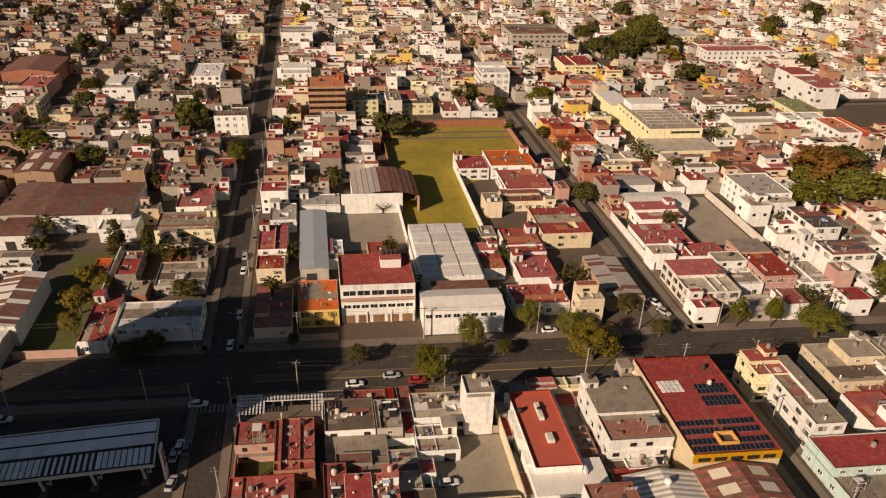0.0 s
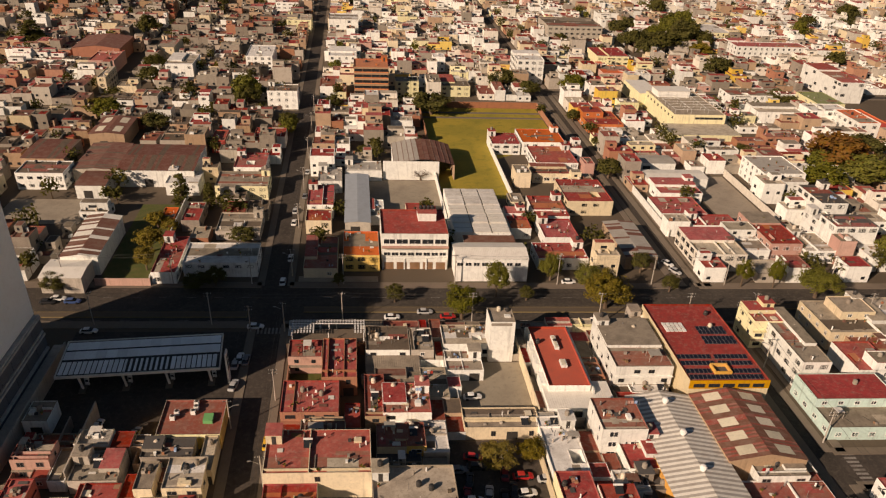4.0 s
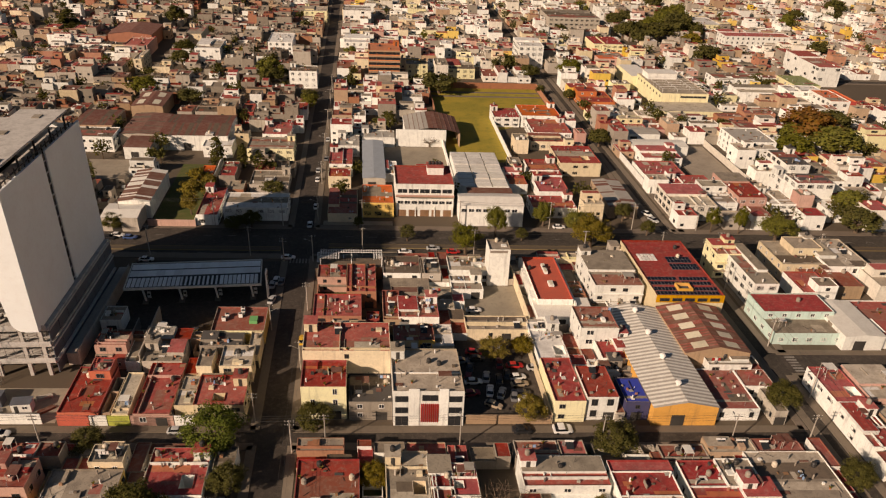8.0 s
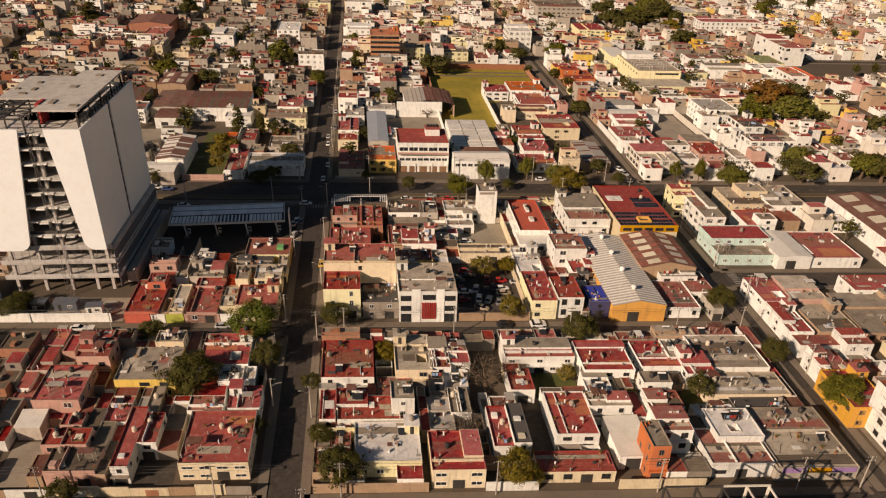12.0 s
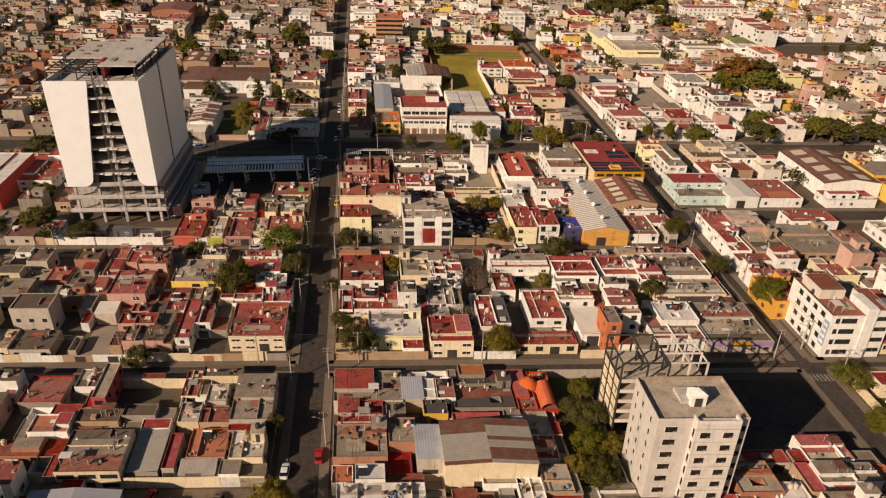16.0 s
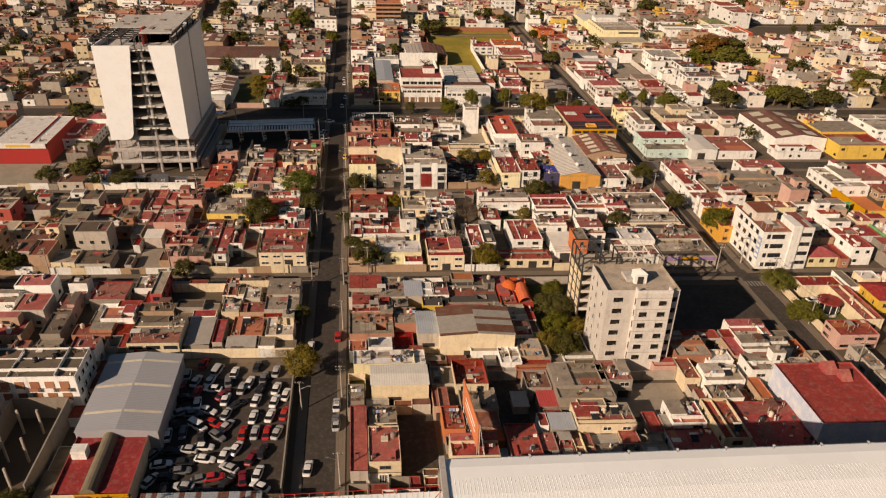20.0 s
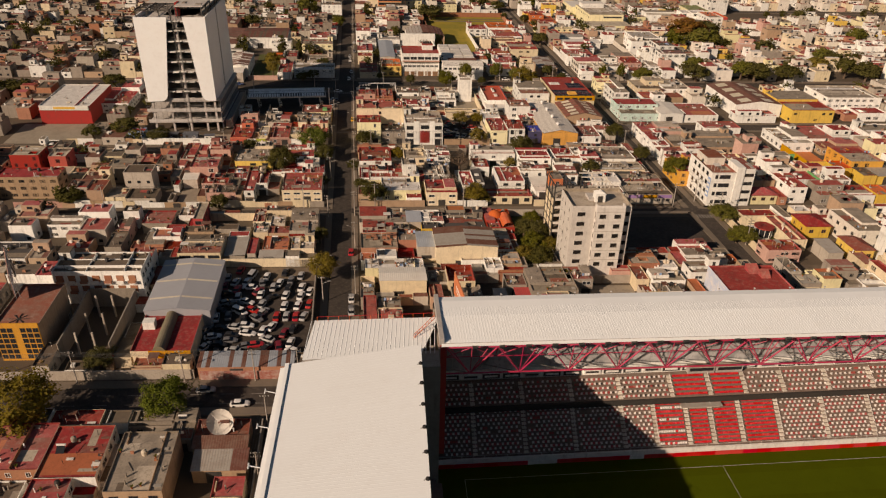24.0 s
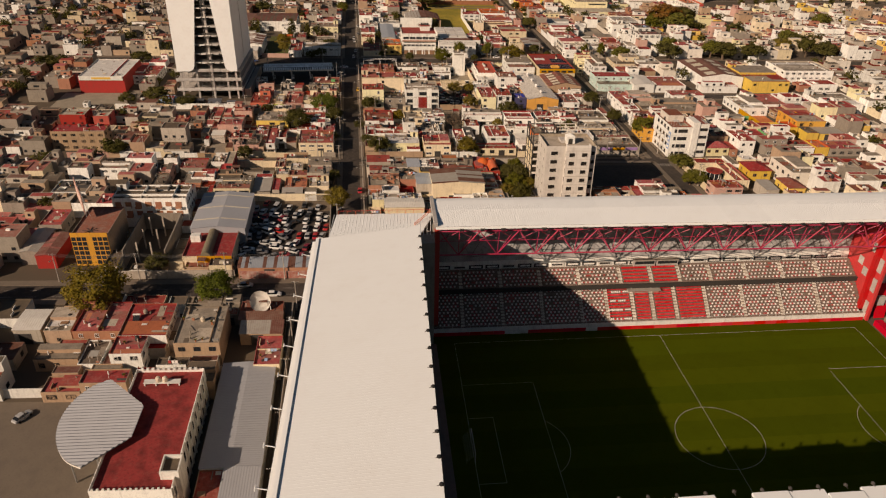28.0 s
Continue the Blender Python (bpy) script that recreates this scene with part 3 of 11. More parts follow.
            g.tube((x - 0.4, y + 0.02, base), (x - 0.4, y + 0.02, base + 1.8), 0.04, 0.04, "steel", 4)
            g.tube((x + 2.6, y + 0.02, base), (x + 2.6, y + 0.02, base + 1.8), 0.04, 0.04, "steel", 4)
            part("washing_line", g, root, "washing hung on a roof line")
        elif k < 0.5:
            g.box(x, y, h - par, x + rnd.uniform(0.8, 1.5), y + rnd.uniform(0.8, 1.5), h - par + rnd.uniform(0.4, 0.9), wall)
            part("roof_box", g, root)
        elif k < 0.76:
            q = rnd.uniform(0.25, 0.9)
            if rnd.random() < 0.5 and not well:
                g.box(x, 0.2, h - par, x + 0.15, d - 0.2, h - par + q, wall)
            else:
                g.box(0.2, y, h - par, w - 0.2, y + 0.15, h - par + q, wall)
            part("roof_curb", g, root)
        elif k < 0.84:
            g.box(x, y, h - par, x + 1.4, y + 1.4, h - par + 0.3, "skylight")
            part("skylight", g, root)
    if w > 3.5 and d > 4 and (category == "house" or bits > 1):
        # vent pipes, gas bottles, dishes, buckets, boards and loose blocks
        g = Geo()
        for _ in range(int(min(w * d, 160) / (11 if lite else 7)) + 2):
            x, y, k = rnd.uniform(0.4, w - 0.7), d * rnd.uniform(0.53 if well else 0.06, 0.93), rnd.random()
            z = h - par
            if k < 0.2:
                g.tube((x, y, z), (x, y, z + rnd.uniform(0.4, 1.8)), 0.05, 0.05, rnd.choice(("steel", "white_frame", "dark_metal")), 4)
            elif k < 0.36:
                g.lathe([(0.17, 0), (0.17, 0.9), (0.06, 1.05)], rnd.choice(("steel", "w_grey", "white_frame", "w_concrete")), 6, (x, y, z))
            elif k < 0.58:
                a = rnd.uniform(0.2, 0.7)
                g.box(x, y, z, min(w - 0.2, x + a), min(d - 0.2, y + rnd.uniform(0.2, 0.6)), z + rnd.uniform(0.15, 0.7), rnd.choice(("w_grey", "w_concrete", "w_brick", "dark_metal", "wood", "w_white", "r_brown")), False)
            elif k < 0.6:
                # a small dish on a stub
                a = rnd.uniform(0.2, 0.32)
                g.tube((x, y, z), (x, y, z + 0.8), 0.03, 0.03, "steel", 4)
                g.face([(x + a * math.cos(0.785 * i), y - 0.15 + a * 0.6 * math.sin(0.785 * i), z + 0.85 + a * 0.8 * math.sin(0.785 * i)) for i in range(8)], "sheet_white")
            elif k < 0.76:
                # loose sheet or board lying on blocks
                a, b = rnd.uniform(0.8, 2.0), rnd.uniform(0.5, 1.2)
                g.box(x, y, z + 0.1, min(w - 0.2, x + a), min(d - 0.2, y + b), z + 0.16, rnd.choice(("sheet_grey", "sheet_rust", "sheet_white", "wood", "r_dark")))
            elif k < 0.84:
                # potted plant
                g.lathe([(0.14, 0), (0.2, 0.35)], "r_clay", 6, (x, y, z))
                for i in range(7):
                    a = i * 0.9
                    g.face([(x, y, z + 0.3), (x + 0.25 * math.cos(a), y + 0.25 * math.sin(a), z + 0.5), (x + 0.4 * math.cos(a + 0.3), y + 0.4 * math.sin(a + 0.3), z + 0.9), (x + 0.1 * math.cos(a + 0.6), y + 0.1 * math.sin(a + 0.6), z + 0.7)], "leaf_green")
            elif k < 0.9:
                # low wall stub or step
                g.box(x, y, z, x + 0.15, min(d - 0.2, y + rnd.uniform(1.0, 3.5)), z + rnd.uniform(0.2, 0.9), rnd.choice((wall, "w_grey", roof)), False)
            else:
                g.tube((x, y, z + 0.08), (max(0.3, min(w - 0.3, x + rnd.uniform(-2, 2))), min(d - 0.3, y + rnd.uniform(0, 3)), z + 0.08), 0.05, 0.05, "dark_metal", 4)
        tagged(part("roof_clutter", g, root, "vent pipes, gas bottles, pots and loose blocks"), kind="stuff")
    return root


def lot(u0, v0, u1, v1, h, roof, wall, sides, street="S"):
    """A house plot: a main block at the front or the back, a lower annex, a small patio between walls."""
    w, d = u1 - u0, v1 - v0
    if w < 4 or d < 6:
        return house(u0, v0, u1, v1, h, roof, wall, sides, 0.6)
    cut = rnd.uniform(0.5, 0.72)
    front = rnd.random() < 0.6
    a, b = (v0, v0 + d * cut) if front else (v1 - d * cut, v1)
    root = house(u0, a, u1, b, h, roof, wall, sides, 0.6, upper=h < 5)
    claim(u0, v0, u1, v1)
    # annex and patio, as parts of the same house
    y0, y1 = (b - a, v1 - a) if front else (v0 - a, 0.0)
    aw = w * rnd.uniform(0.4, 0.75)
    ax = rnd.choice((0.0, w - aw))
    ah = rnd.uniform(2.5, 3.3)
    ay = y0 if rnd.random() < 0.5 else y0 + (y1 - y0) * 0.3
    g = Geo()
    shell(g, aw, (y1 - ay) if front else (y1 - ay - 0.01), ah, wall, 0.2, 0.12, 0.0, None, rnd.choice((wall, "rim_grime", "rim_grime")))
    an = part("annex", g, root, "", (ax, ay, 0))
    g = Geo()
    m = rnd.choice(("r_grey", "r_grey", "r_rust", "r_beige", "sheet_rust", "sheet_grey", "r_red"))
    g.box(0.12, 0.12, ah - 0.3, aw - 0.12, y1 - ay - 0.14, ah - 0.2, m, False)
    part("roof", g, an)
    if rnd.random() < 0.6:
        part("window", window_mesh(1.2, 1.0), an, "", (aw / 2, -0.004, 1.0))
    g = Geo()
    x = 0.0 if ax > 0.1 else w - 0.15
    g.box(x, y0, 0, x + 0.15, y1, 2.3, wall)
    part("patio_wall", g, root)
    return root

# ---- ground, roads and pavements ----
g = Geo()
g.face([(-2500, -1500, 0), (2500, -1500, 0), (2500, 3500, 0), (-2500, 3500, 0)], "earth")
solid("ground", g, "bare grey-brown earth and concrete between the houses", "ground", kind="structure")


ROADS = []


def road(u0, v0, u1, v1, walk_w=2.0, label="worn dark asphalt street"):
    """A street between the house fronts: asphalt, a pavement with kerb at each side."""
    g = Geo()
    lift = 0.012 if abs(u1 - u0) > abs(v1 - v0) else 0.02
    g.box(u0, v0, 0.0, u1, v1, lift, "asphalt", False)
    solid("road", g, label, "road", kind="structure")
    ROADS.append((u0, v0, u1, v1, walk_w))
    claim(u0, v0, u1, v1)


def pavements():
    """Kerbed pavements along every street, broken where another street crosses."""
    for k, (u0, v0, u1, v1, ww) in enumerate(ROADS):
        across = abs(u1 - u0) > abs(v1 - v0)
        a0, a1 = (u0, u1) if across else (v0, v1)
        for side in (0, 1):
            line = ((v0, v0 + ww) if side == 0 else (v1 - ww, v1)) if across else ((u0, u0 + ww) if side == 0 else (u1 - ww, u1))
            cuts = []
            for j, (p0, q0, p1, q1, w2) in enumerate(ROADS):
                if j == k or (abs(p1 - p0) > abs(q1 - q0)) == across:
                    continue
                lo, hi, c0, c1 = (p0, p1, q0, q1) if across else (q0, q1, p0, p1)
                if c0 < line[1] + 1.5 and c1 > line[0] - 1.5:
                    cuts.append((lo + w2 * 0.6, hi - w2 * 0.6))
            g, at = Geo(), a0
            for lo, hi in sorted(cuts) + [(a1, a1)]:
                if lo > at:
                    if across:
                        g.box(at, line[0], 0, lo, line[1], 0.16, "paving", False)
                    else:
                        g.box(line[0], at, 0, line[1], lo, 0.16, "paving", False)
                at = max(at, hi)
            if g.f:
                solid("pavement", g, "worn concrete pavement with a kerb", "pavement", kind="structure")




# ---- kinds of building and other things ----


def sheet_roof(g, u0, v0, u1, v1, z, ridge, along, m, patch=None, seed=1):
    """Corrugated sheets in one skin, falling from a ridge that runs along u or v; some sheets replaced."""
    r = random.Random(seed)
    a0, a1, c0, c1 = (v0, v1, u0, u1) if along == "v" else (u0, u1, v0, v1)
    n = max(2, int((a1 - a0) / {"sheet_grey": 0.62, "sheet_oxide": 0.5}.get(patch, 1.0)))
    mid = (c0 + c1) / 2
    lines = [(c0, z), (mid, z + ridge), (c1, z)] if ridge else [(c0, z), (c1, z + 0.35)]
    across = []
    for i in range(n):
        p, q = a0 + (a1 - a0) * i / n, a0 + (a1 - a0) * (i + 1) / n
        across += [(p, 0.0), (p + (q - p) * 0.3, 0.03), (p + (q - p) * 0.5, 0.0), (p + (q - p) * 0.8, 0.03)]
    across.append((a1, 0.0))
    k, cols = len(g.v), len(lines)
    for s, hs in across:
        g.v += [(c, s, zz + hs) if along == "v" else (s, c, zz + hs) for c, zz in lines]
    for j in range(cols - 1):
        for i in range(len(across) - 1):
            if i % 4 == 0:
                swap = (i // 4) % 2 == 0 if (m, patch) == ("sheet_white", "sheet_grey") else r.random() < 0.34
                mm = g.slot(patch if patch and swap else m)
            q = (k + i * cols + j, k + i * cols + j + 1, k + (i + 1) * cols + j + 1, k + (i + 1) * cols + j)
            g.f.append(q if along == "v" else q[::-1])
            g.m.append(mm)


def shed(u0, v0, u1, v1, h, roof, wall, ridge=1.0, along="v", domes=0, lights=0, patch=None, windows=False, strips=0):
    """A workshop with plain walls under corrugated sheets; roof vents or skylights where it has them."""
    claim(u0, v0, u1, v1)
    w, d = u1 - u0, v1 - v0
    root = thing("shed", u0, v0, 0, "%s workshop shed under %s roofing" % (WALLNAME.get(wall, "plain"), ROOFNAME.get(roof, "sheet")), "shed")
    g = Geo()
    t = h - 0.05
    rim = [(0, 0, t), (w, 0, t), (w, d, t), (0, d, t)]
    tops = {"v": [(w / 2, 0, t + ridge), (w / 2, d, t + ridge)], "u": [(w, d / 2, t + ridge), (0, d / 2, t + ridge)]}[along] if ridge else []
    g.v += [(0, 0, 0), (w, 0, 0), (w, d, 0), (0, d, 0)] + rim + tops
    gable = {"v": ((0, 8), (2, 9)), "u": ((1, 8), (3, 9))}[along] if ridge else ()
    sl = g.slot(wall)
    for i in range(4):
        f = [i, (i + 1) % 4, 4 + (i + 1) % 4]
        f += [ap for e, ap in gable if e == i] + [4 + i]
        g.f.append(tuple(f))
        g.m.append(sl)
    part("wall", g, root)
    g = Geo()
    sheet_roof(g, -0.2, -0.2, w + 0.2, d + 0.2, h, ridge, along, roof, patch, int(u0 * 7 + v0))
    part("roof", g, root)
    for i in range(lights):
        for s in (0.25, 0.75):
            g = Geo()
            t = (i + 0.5) / lights
            x, y = (w * s, d * t) if along == "v" else (w * t, d * s)
            dx, dy = (w * 0.11, d * 0.3 / lights) if along == "v" else (w * 0.06 / lights * 3, d * 0.17)
            k = h + ridge * 0.5 + 0.1
            sl = ridge / ((w if along == "v" else d) / 2)
            sg = 1 if s < 0.5 else -1
            if along == "v":
                g.face([(x - dx, y - dy, k - sg * sl * dx), (x + dx, y - dy, k + sg * sl * dx), (x + dx, y + dy, k + sg * sl * dx), (x - dx, y + dy, k - sg * sl * dx)], "skylight")
            else:
                g.face([(x - dx, y - dy, k - sg * sl * dy), (x + dx, y - dy, k - sg * sl * dy), (x + dx, y + dy, k + sg * sl * dy), (x - dx, y + dy, k + sg * sl * dy)], "skylight")
            part("skylight", g, root, "translucent roof sheet")
    for i in range(strips):
        # translucent strips from eave to ridge on both slopes
        for a, za, b, zb in ((0.2, h + 0.02, w / 2 - 0.2, h + ridge - 0.01), (w / 2 + 0.2, h + ridge - 0.01, w - 0.2, h + 0.02)):
            g = Geo()
            y = d * (i + 0.6) / strips
            g.face([(a, y, za + 0.045), (b, y, zb + 0.045), (b, y + 0.75, zb + 0.045), (a, y + 0.75, za + 0.045)], "skylight")
            part("skylight", g, root, "thin pale-yellow translucent roof strip")
    for i in range(domes):
        g = Geo()
        g.lathe([(0.5, 0), (0.5, 0.5), (0.75, 0.6), (0.7, 0.95), (0.4, 1.25), (0.1, 1.3)], "white_frame", 9, (w / 2, d * (i + 0.6) / domes, h + ridge))
        part("roof_vent", g, root, "white turbine roof vent")
    if windows:
        for i in range(int(w / 2.4)):
            part("window", window_mesh(1.8, 1.2), root, "", (1.2 + i * 2.4, -0.004, h - 2.4))
    elif w > 6 and wall != "w_pink":
        part("gate", door_mesh(3.0, 3.0, "dark_metal"), root, "metal sliding gate", (w * 0.4, -0.004, 0))
    return root


def bands(root, w, h, z_list, height, x0=0.4, n=5, frame_mat="white_frame", y=-0.004):
    """Rows of wide windows on the front."""
    for z in z_list:
        for i in range(n):
            a = x0 + (w - 2 * x0) * (i + 0.5) / n
            part("window", window_mesh((w - 2 * x0) / n - 0.3, height, frame_mat), root, "", (a, y, z))


def striped_building(u0, v0, u1, v1, h):
    """White three-storey front with a red ribbed panel in the middle."""
    root = house(u0, v0, u1, v1, h, "r_beige", "w_white", "", tanks=2, head=True, bits=2, label="white three-storey building with a red ribbed panel on its front", name="building", category="building")
    w = u1 - u0
    for z, hh in ((0.1, 2.6), (3.6, 1.6), (6.7, 1.6)):
        for x in (w * 0.12, w * 0.88):
            part("window", window_mesh(2.9, hh, "dark_metal"), root, "", (x, -0.004, z))
    part("window", window_mesh(3.4, 1.6, "dark_metal"), root, "", (w * 0.52, -0.004, 7.0))
    part("gate", door_mesh(1.8, 2.4, "sheet_grey"), root, "grey roller gate", (w * 0.31, -0.004, 0))
    for i in range(9):
        g = Geo()
        g.box(w * 0.39 + i * 0.44, -0.25, 1.2, w * 0.39 + i * 0.44 + 0.26, 0.0, 6.2, "w_red")
        part("rib", g, root, "red vertical rib")
    g = Geo()
    g.box(w * 0.22, -0.12, 0, w * 0.37, -0.0, h + 0.6, "w_white")
    g.box(w * 0.65, -0.12, 0, w * 0.78, -0.0, h + 0.6, "w_white")
    part("pier", g, root)


def pergola(u0, v0, u1, v1, h):
    root = thing("pergola", u0, v0, 0, "white slatted rooftop pergola round a dark terrace", "pergola")
    w, d = u1 - u0, v1 - v0
    for x in (0, w / 2, w - 0.2):
        for y in (0, d - 0.2):
            g = Geo()
            g.box(x, y, h - 2.94, x + 0.2, y + 0.2, h - 0.34, "white_frame")
            part("post", g, root)
    for i in range(25):
        x = (w - 0.16) * i / 24
        y = -0.1 if x < w * 0.29 or x > w * 0.86 else d * 0.72
        g = Geo()
        g.box(x, y, h - 0.2, x + 0.32, d + 0.2, h - 0.1, "white_frame")
        part("slat", g, root)
    for i in range(6):
        y = (d - 0.2) * i / 5
        for a, b in ((-0.1, w * 0.29), (w * 0.86, w + 0.1)) if y < d * 0.7 else ((-0.1, w + 0.1),):
            g = Geo()
            g.box(a, y, h - 0.095, b, y + 0.1, h - 0.03, "dark_metal")
            part("cross_bar", g, root)
    for y in (d * 0.72, d - 0.15):
        g = Geo()
        g.box(-0.1, y, h - 0.34, w + 0.1, y + 0.2, h - 0.21, "white_frame")
        part("beam", g, root)
    g = Geo()
    g.box(0, 0, 0, w, d, h - 3.0, "w_brick", False)
    part("storey", g, root, "brick-coloured storey under the terrace")
    g = Geo()
    g.box(0.1, 0.1, h - 3.0, w - 0.1, d - 0.1, h - 2.95, "r_brown", False)
    part("terrace", g, root, "dark red-brown terrace floor")


def white_tower(u0, v0, u1, v1, h):
    root = house(u0, v0, u1, v1, h, "r_grey", "w_white", "", tanks=2, head=False, label="slim white windowless stair tower with tanks on top", name="tower", category="tower")
    g = Geo()
    g.box(0.2, -0.03, h - 1.2, u1 - u0 - 0.8, -0.005, h - 0.4, "w_grey")
    part("lettering", g, root, "worn bar of painted lettering")


def red_hall(u0, v0, u1, v1, h):
    """Red sealed roof behind broad white parapets, with skylight boxes."""
    root = house(u0 + 1.6, v0, u1 - 2.2, v1 - 1.0, h, "r_vermilion", "w_white", "S", dens=0.4, par=0.6, calm=True, tanks=2, head=False, bits=0, label="white hall with a bright red roof and skylight boxes", name="hall", category="hall")
    w, d = u1 - u0 - 3.8, v1 - v0 - 1
    for x, y, a, b in ((w * 0.5, d * 0.6, 1.0, 5.0), (w * 0.48, d * 0.3, 1.4, 2.4)):
        g = Geo()
        g.box(x, y, h - 0.45, x + a, y + b, h + 0.25, "w_white")
        g.box(x + 0.2, y + 0.2, h + 0.25, x + a - 0.2, y + b - 0.2, h + 0.3, "skylight")
        part("skylight", g, root, "white-framed skylight box")
    for x, y in ((-1.2, 2), (-0.9, 9), (-1.0, 14)):
        g = Geo()
        g.box(x, y, 0, -0.1, y + 4, h - 1.0, "w_white")
        part("annex", g, root)
    for a, b, c, e in ((u1 - 1.8, v0 - 1, u1 - 1.4, v1), (u0 + 1, v1 - 0.8, u1 - 1.4, v1 - 0.4)):
        g = Geo()
        g.box(0, 0, 0, c - a, e - b, h - 0.6, "w_white")
        wall = solid("boundary_wall", g, "tall white rendered boundary wall", "wall", u=a, v=b)


def solar_panels(root, x, y, z, nx, ny, sx=1.0, sy=1.7, tilt=0.25):
    for j in range(ny):
        for i in range(nx):
            def build(g):
                g.box(0, 0, 0, sx - 0.05, 0.04, 0.05, "steel")
                g.face([(0, 0, 0.05), (sx - 0.1, 0, 0.05), (sx - 0.1, sy, 0.05 + tilt), (0, sy, 0.05 + tilt)], "solar_cell")
                g.face([(0, 0, 0.03), (0, sy, 0.03 + tilt), (sx - 0.05, sy, 0.03 + tilt), (sx - 0.05, 0, 0.03)], "steel")
                for k in (0.0, sx - 0.13):
                    g.face([(k, 0, 0.058), (k + 0.03, 0, 0.058), (k + 0.03, sy, 0.058 + tilt), (k, sy, 0.058 + tilt)], "steel")
                for k in (0.0, sy - 0.04):
                    za, zb = 0.057 + tilt * k / sy, 0.057 + tilt * (k + 0.04) / sy
                    g.face([(0.03, k, za), (sx - 0.13, k, za), (sx - 0.13, k + 0.04, zb), (0.03, k + 0.04, zb)], "steel")
            part("solar_panel", shared(("solar_panel", sx, sy, tilt), build), root, "dark solar panel", (x + i * sx, y + j * (sy + 0.25), z))


def solar_hall(u0, v0, u1, v1, h):
    """Large red roof with rows of solar panels over an ochre front."""
    root = house(u0, v0, u1, v1, h, "r_red", "w_cream", "W", dens=0.0, tanks=2, head=False, bits=0, label="large hall with a red roof, solar panels and an ochre front", name="hall", category="hall")
    w, d = u1 - u0, v1 - v0
    g = Geo()
    g.box(-0.05, -0.2, h - 2.2, w + 0.05, -0.004, h + 0.05, "w_ochre")
    g.box(-0.02, -0.12, 0, w + 0.02, -0.004, h - 2.2, "w_cream")
    part("front", g, root, "ochre painted front band")
    for i in range(5):
        part("window", window_mesh(2.6, 1.0, "dark_metal"), root, "", (2.2 + i * (w - 4) / 4.2, -0.21, h - 1.8))
    z = h - 0.42
    for x, y, nx, ny in ((0.6, 0.9, 17, 1), (0.6, 3.0, 6, 1), (10.9, 3.0, 7, 1), (0.6, 5.9, 8, 1), (9.4, 5.9, 8, 1), (0.6, 8.3, 8, 1), (9.4, 8.3, 8, 1), (9.6, 14.0, 8, 2), (9.8, 18.0, 7, 2)):
        solar_panels(root, x, y, z, min(nx, int((w - x - 0.3))), ny, 1.0, 1.35)
    for b in range(3):
        for c in range(5):
            g = Geo()
            g.box(2.0 + c * 1.05, 19.0 + b * 1.3, z, 2.8 + c * 1.05, 20.0 + b * 1.3, z + 0.25, "white_frame")
            part("skylight", g, root, "pale square skylight")
    g = Geo()
    for a, b, c, e in ((6.8, 2.4, 10.7, 2.7), (6.8, 5.3, 10.7, 5.6), (6.8, 2.7, 7.1, 5.3), (10.4, 2.7, 10.7, 5.3)):
        g.box(a, b, z, c, e, z + 0.9, "w_ochre")
    g.box(7.1, 2.7, z - 0.06, 10.4, 5.3, z + 0.05, "r_dark")
    part("light_well", g, root, "ochre-walled light well")


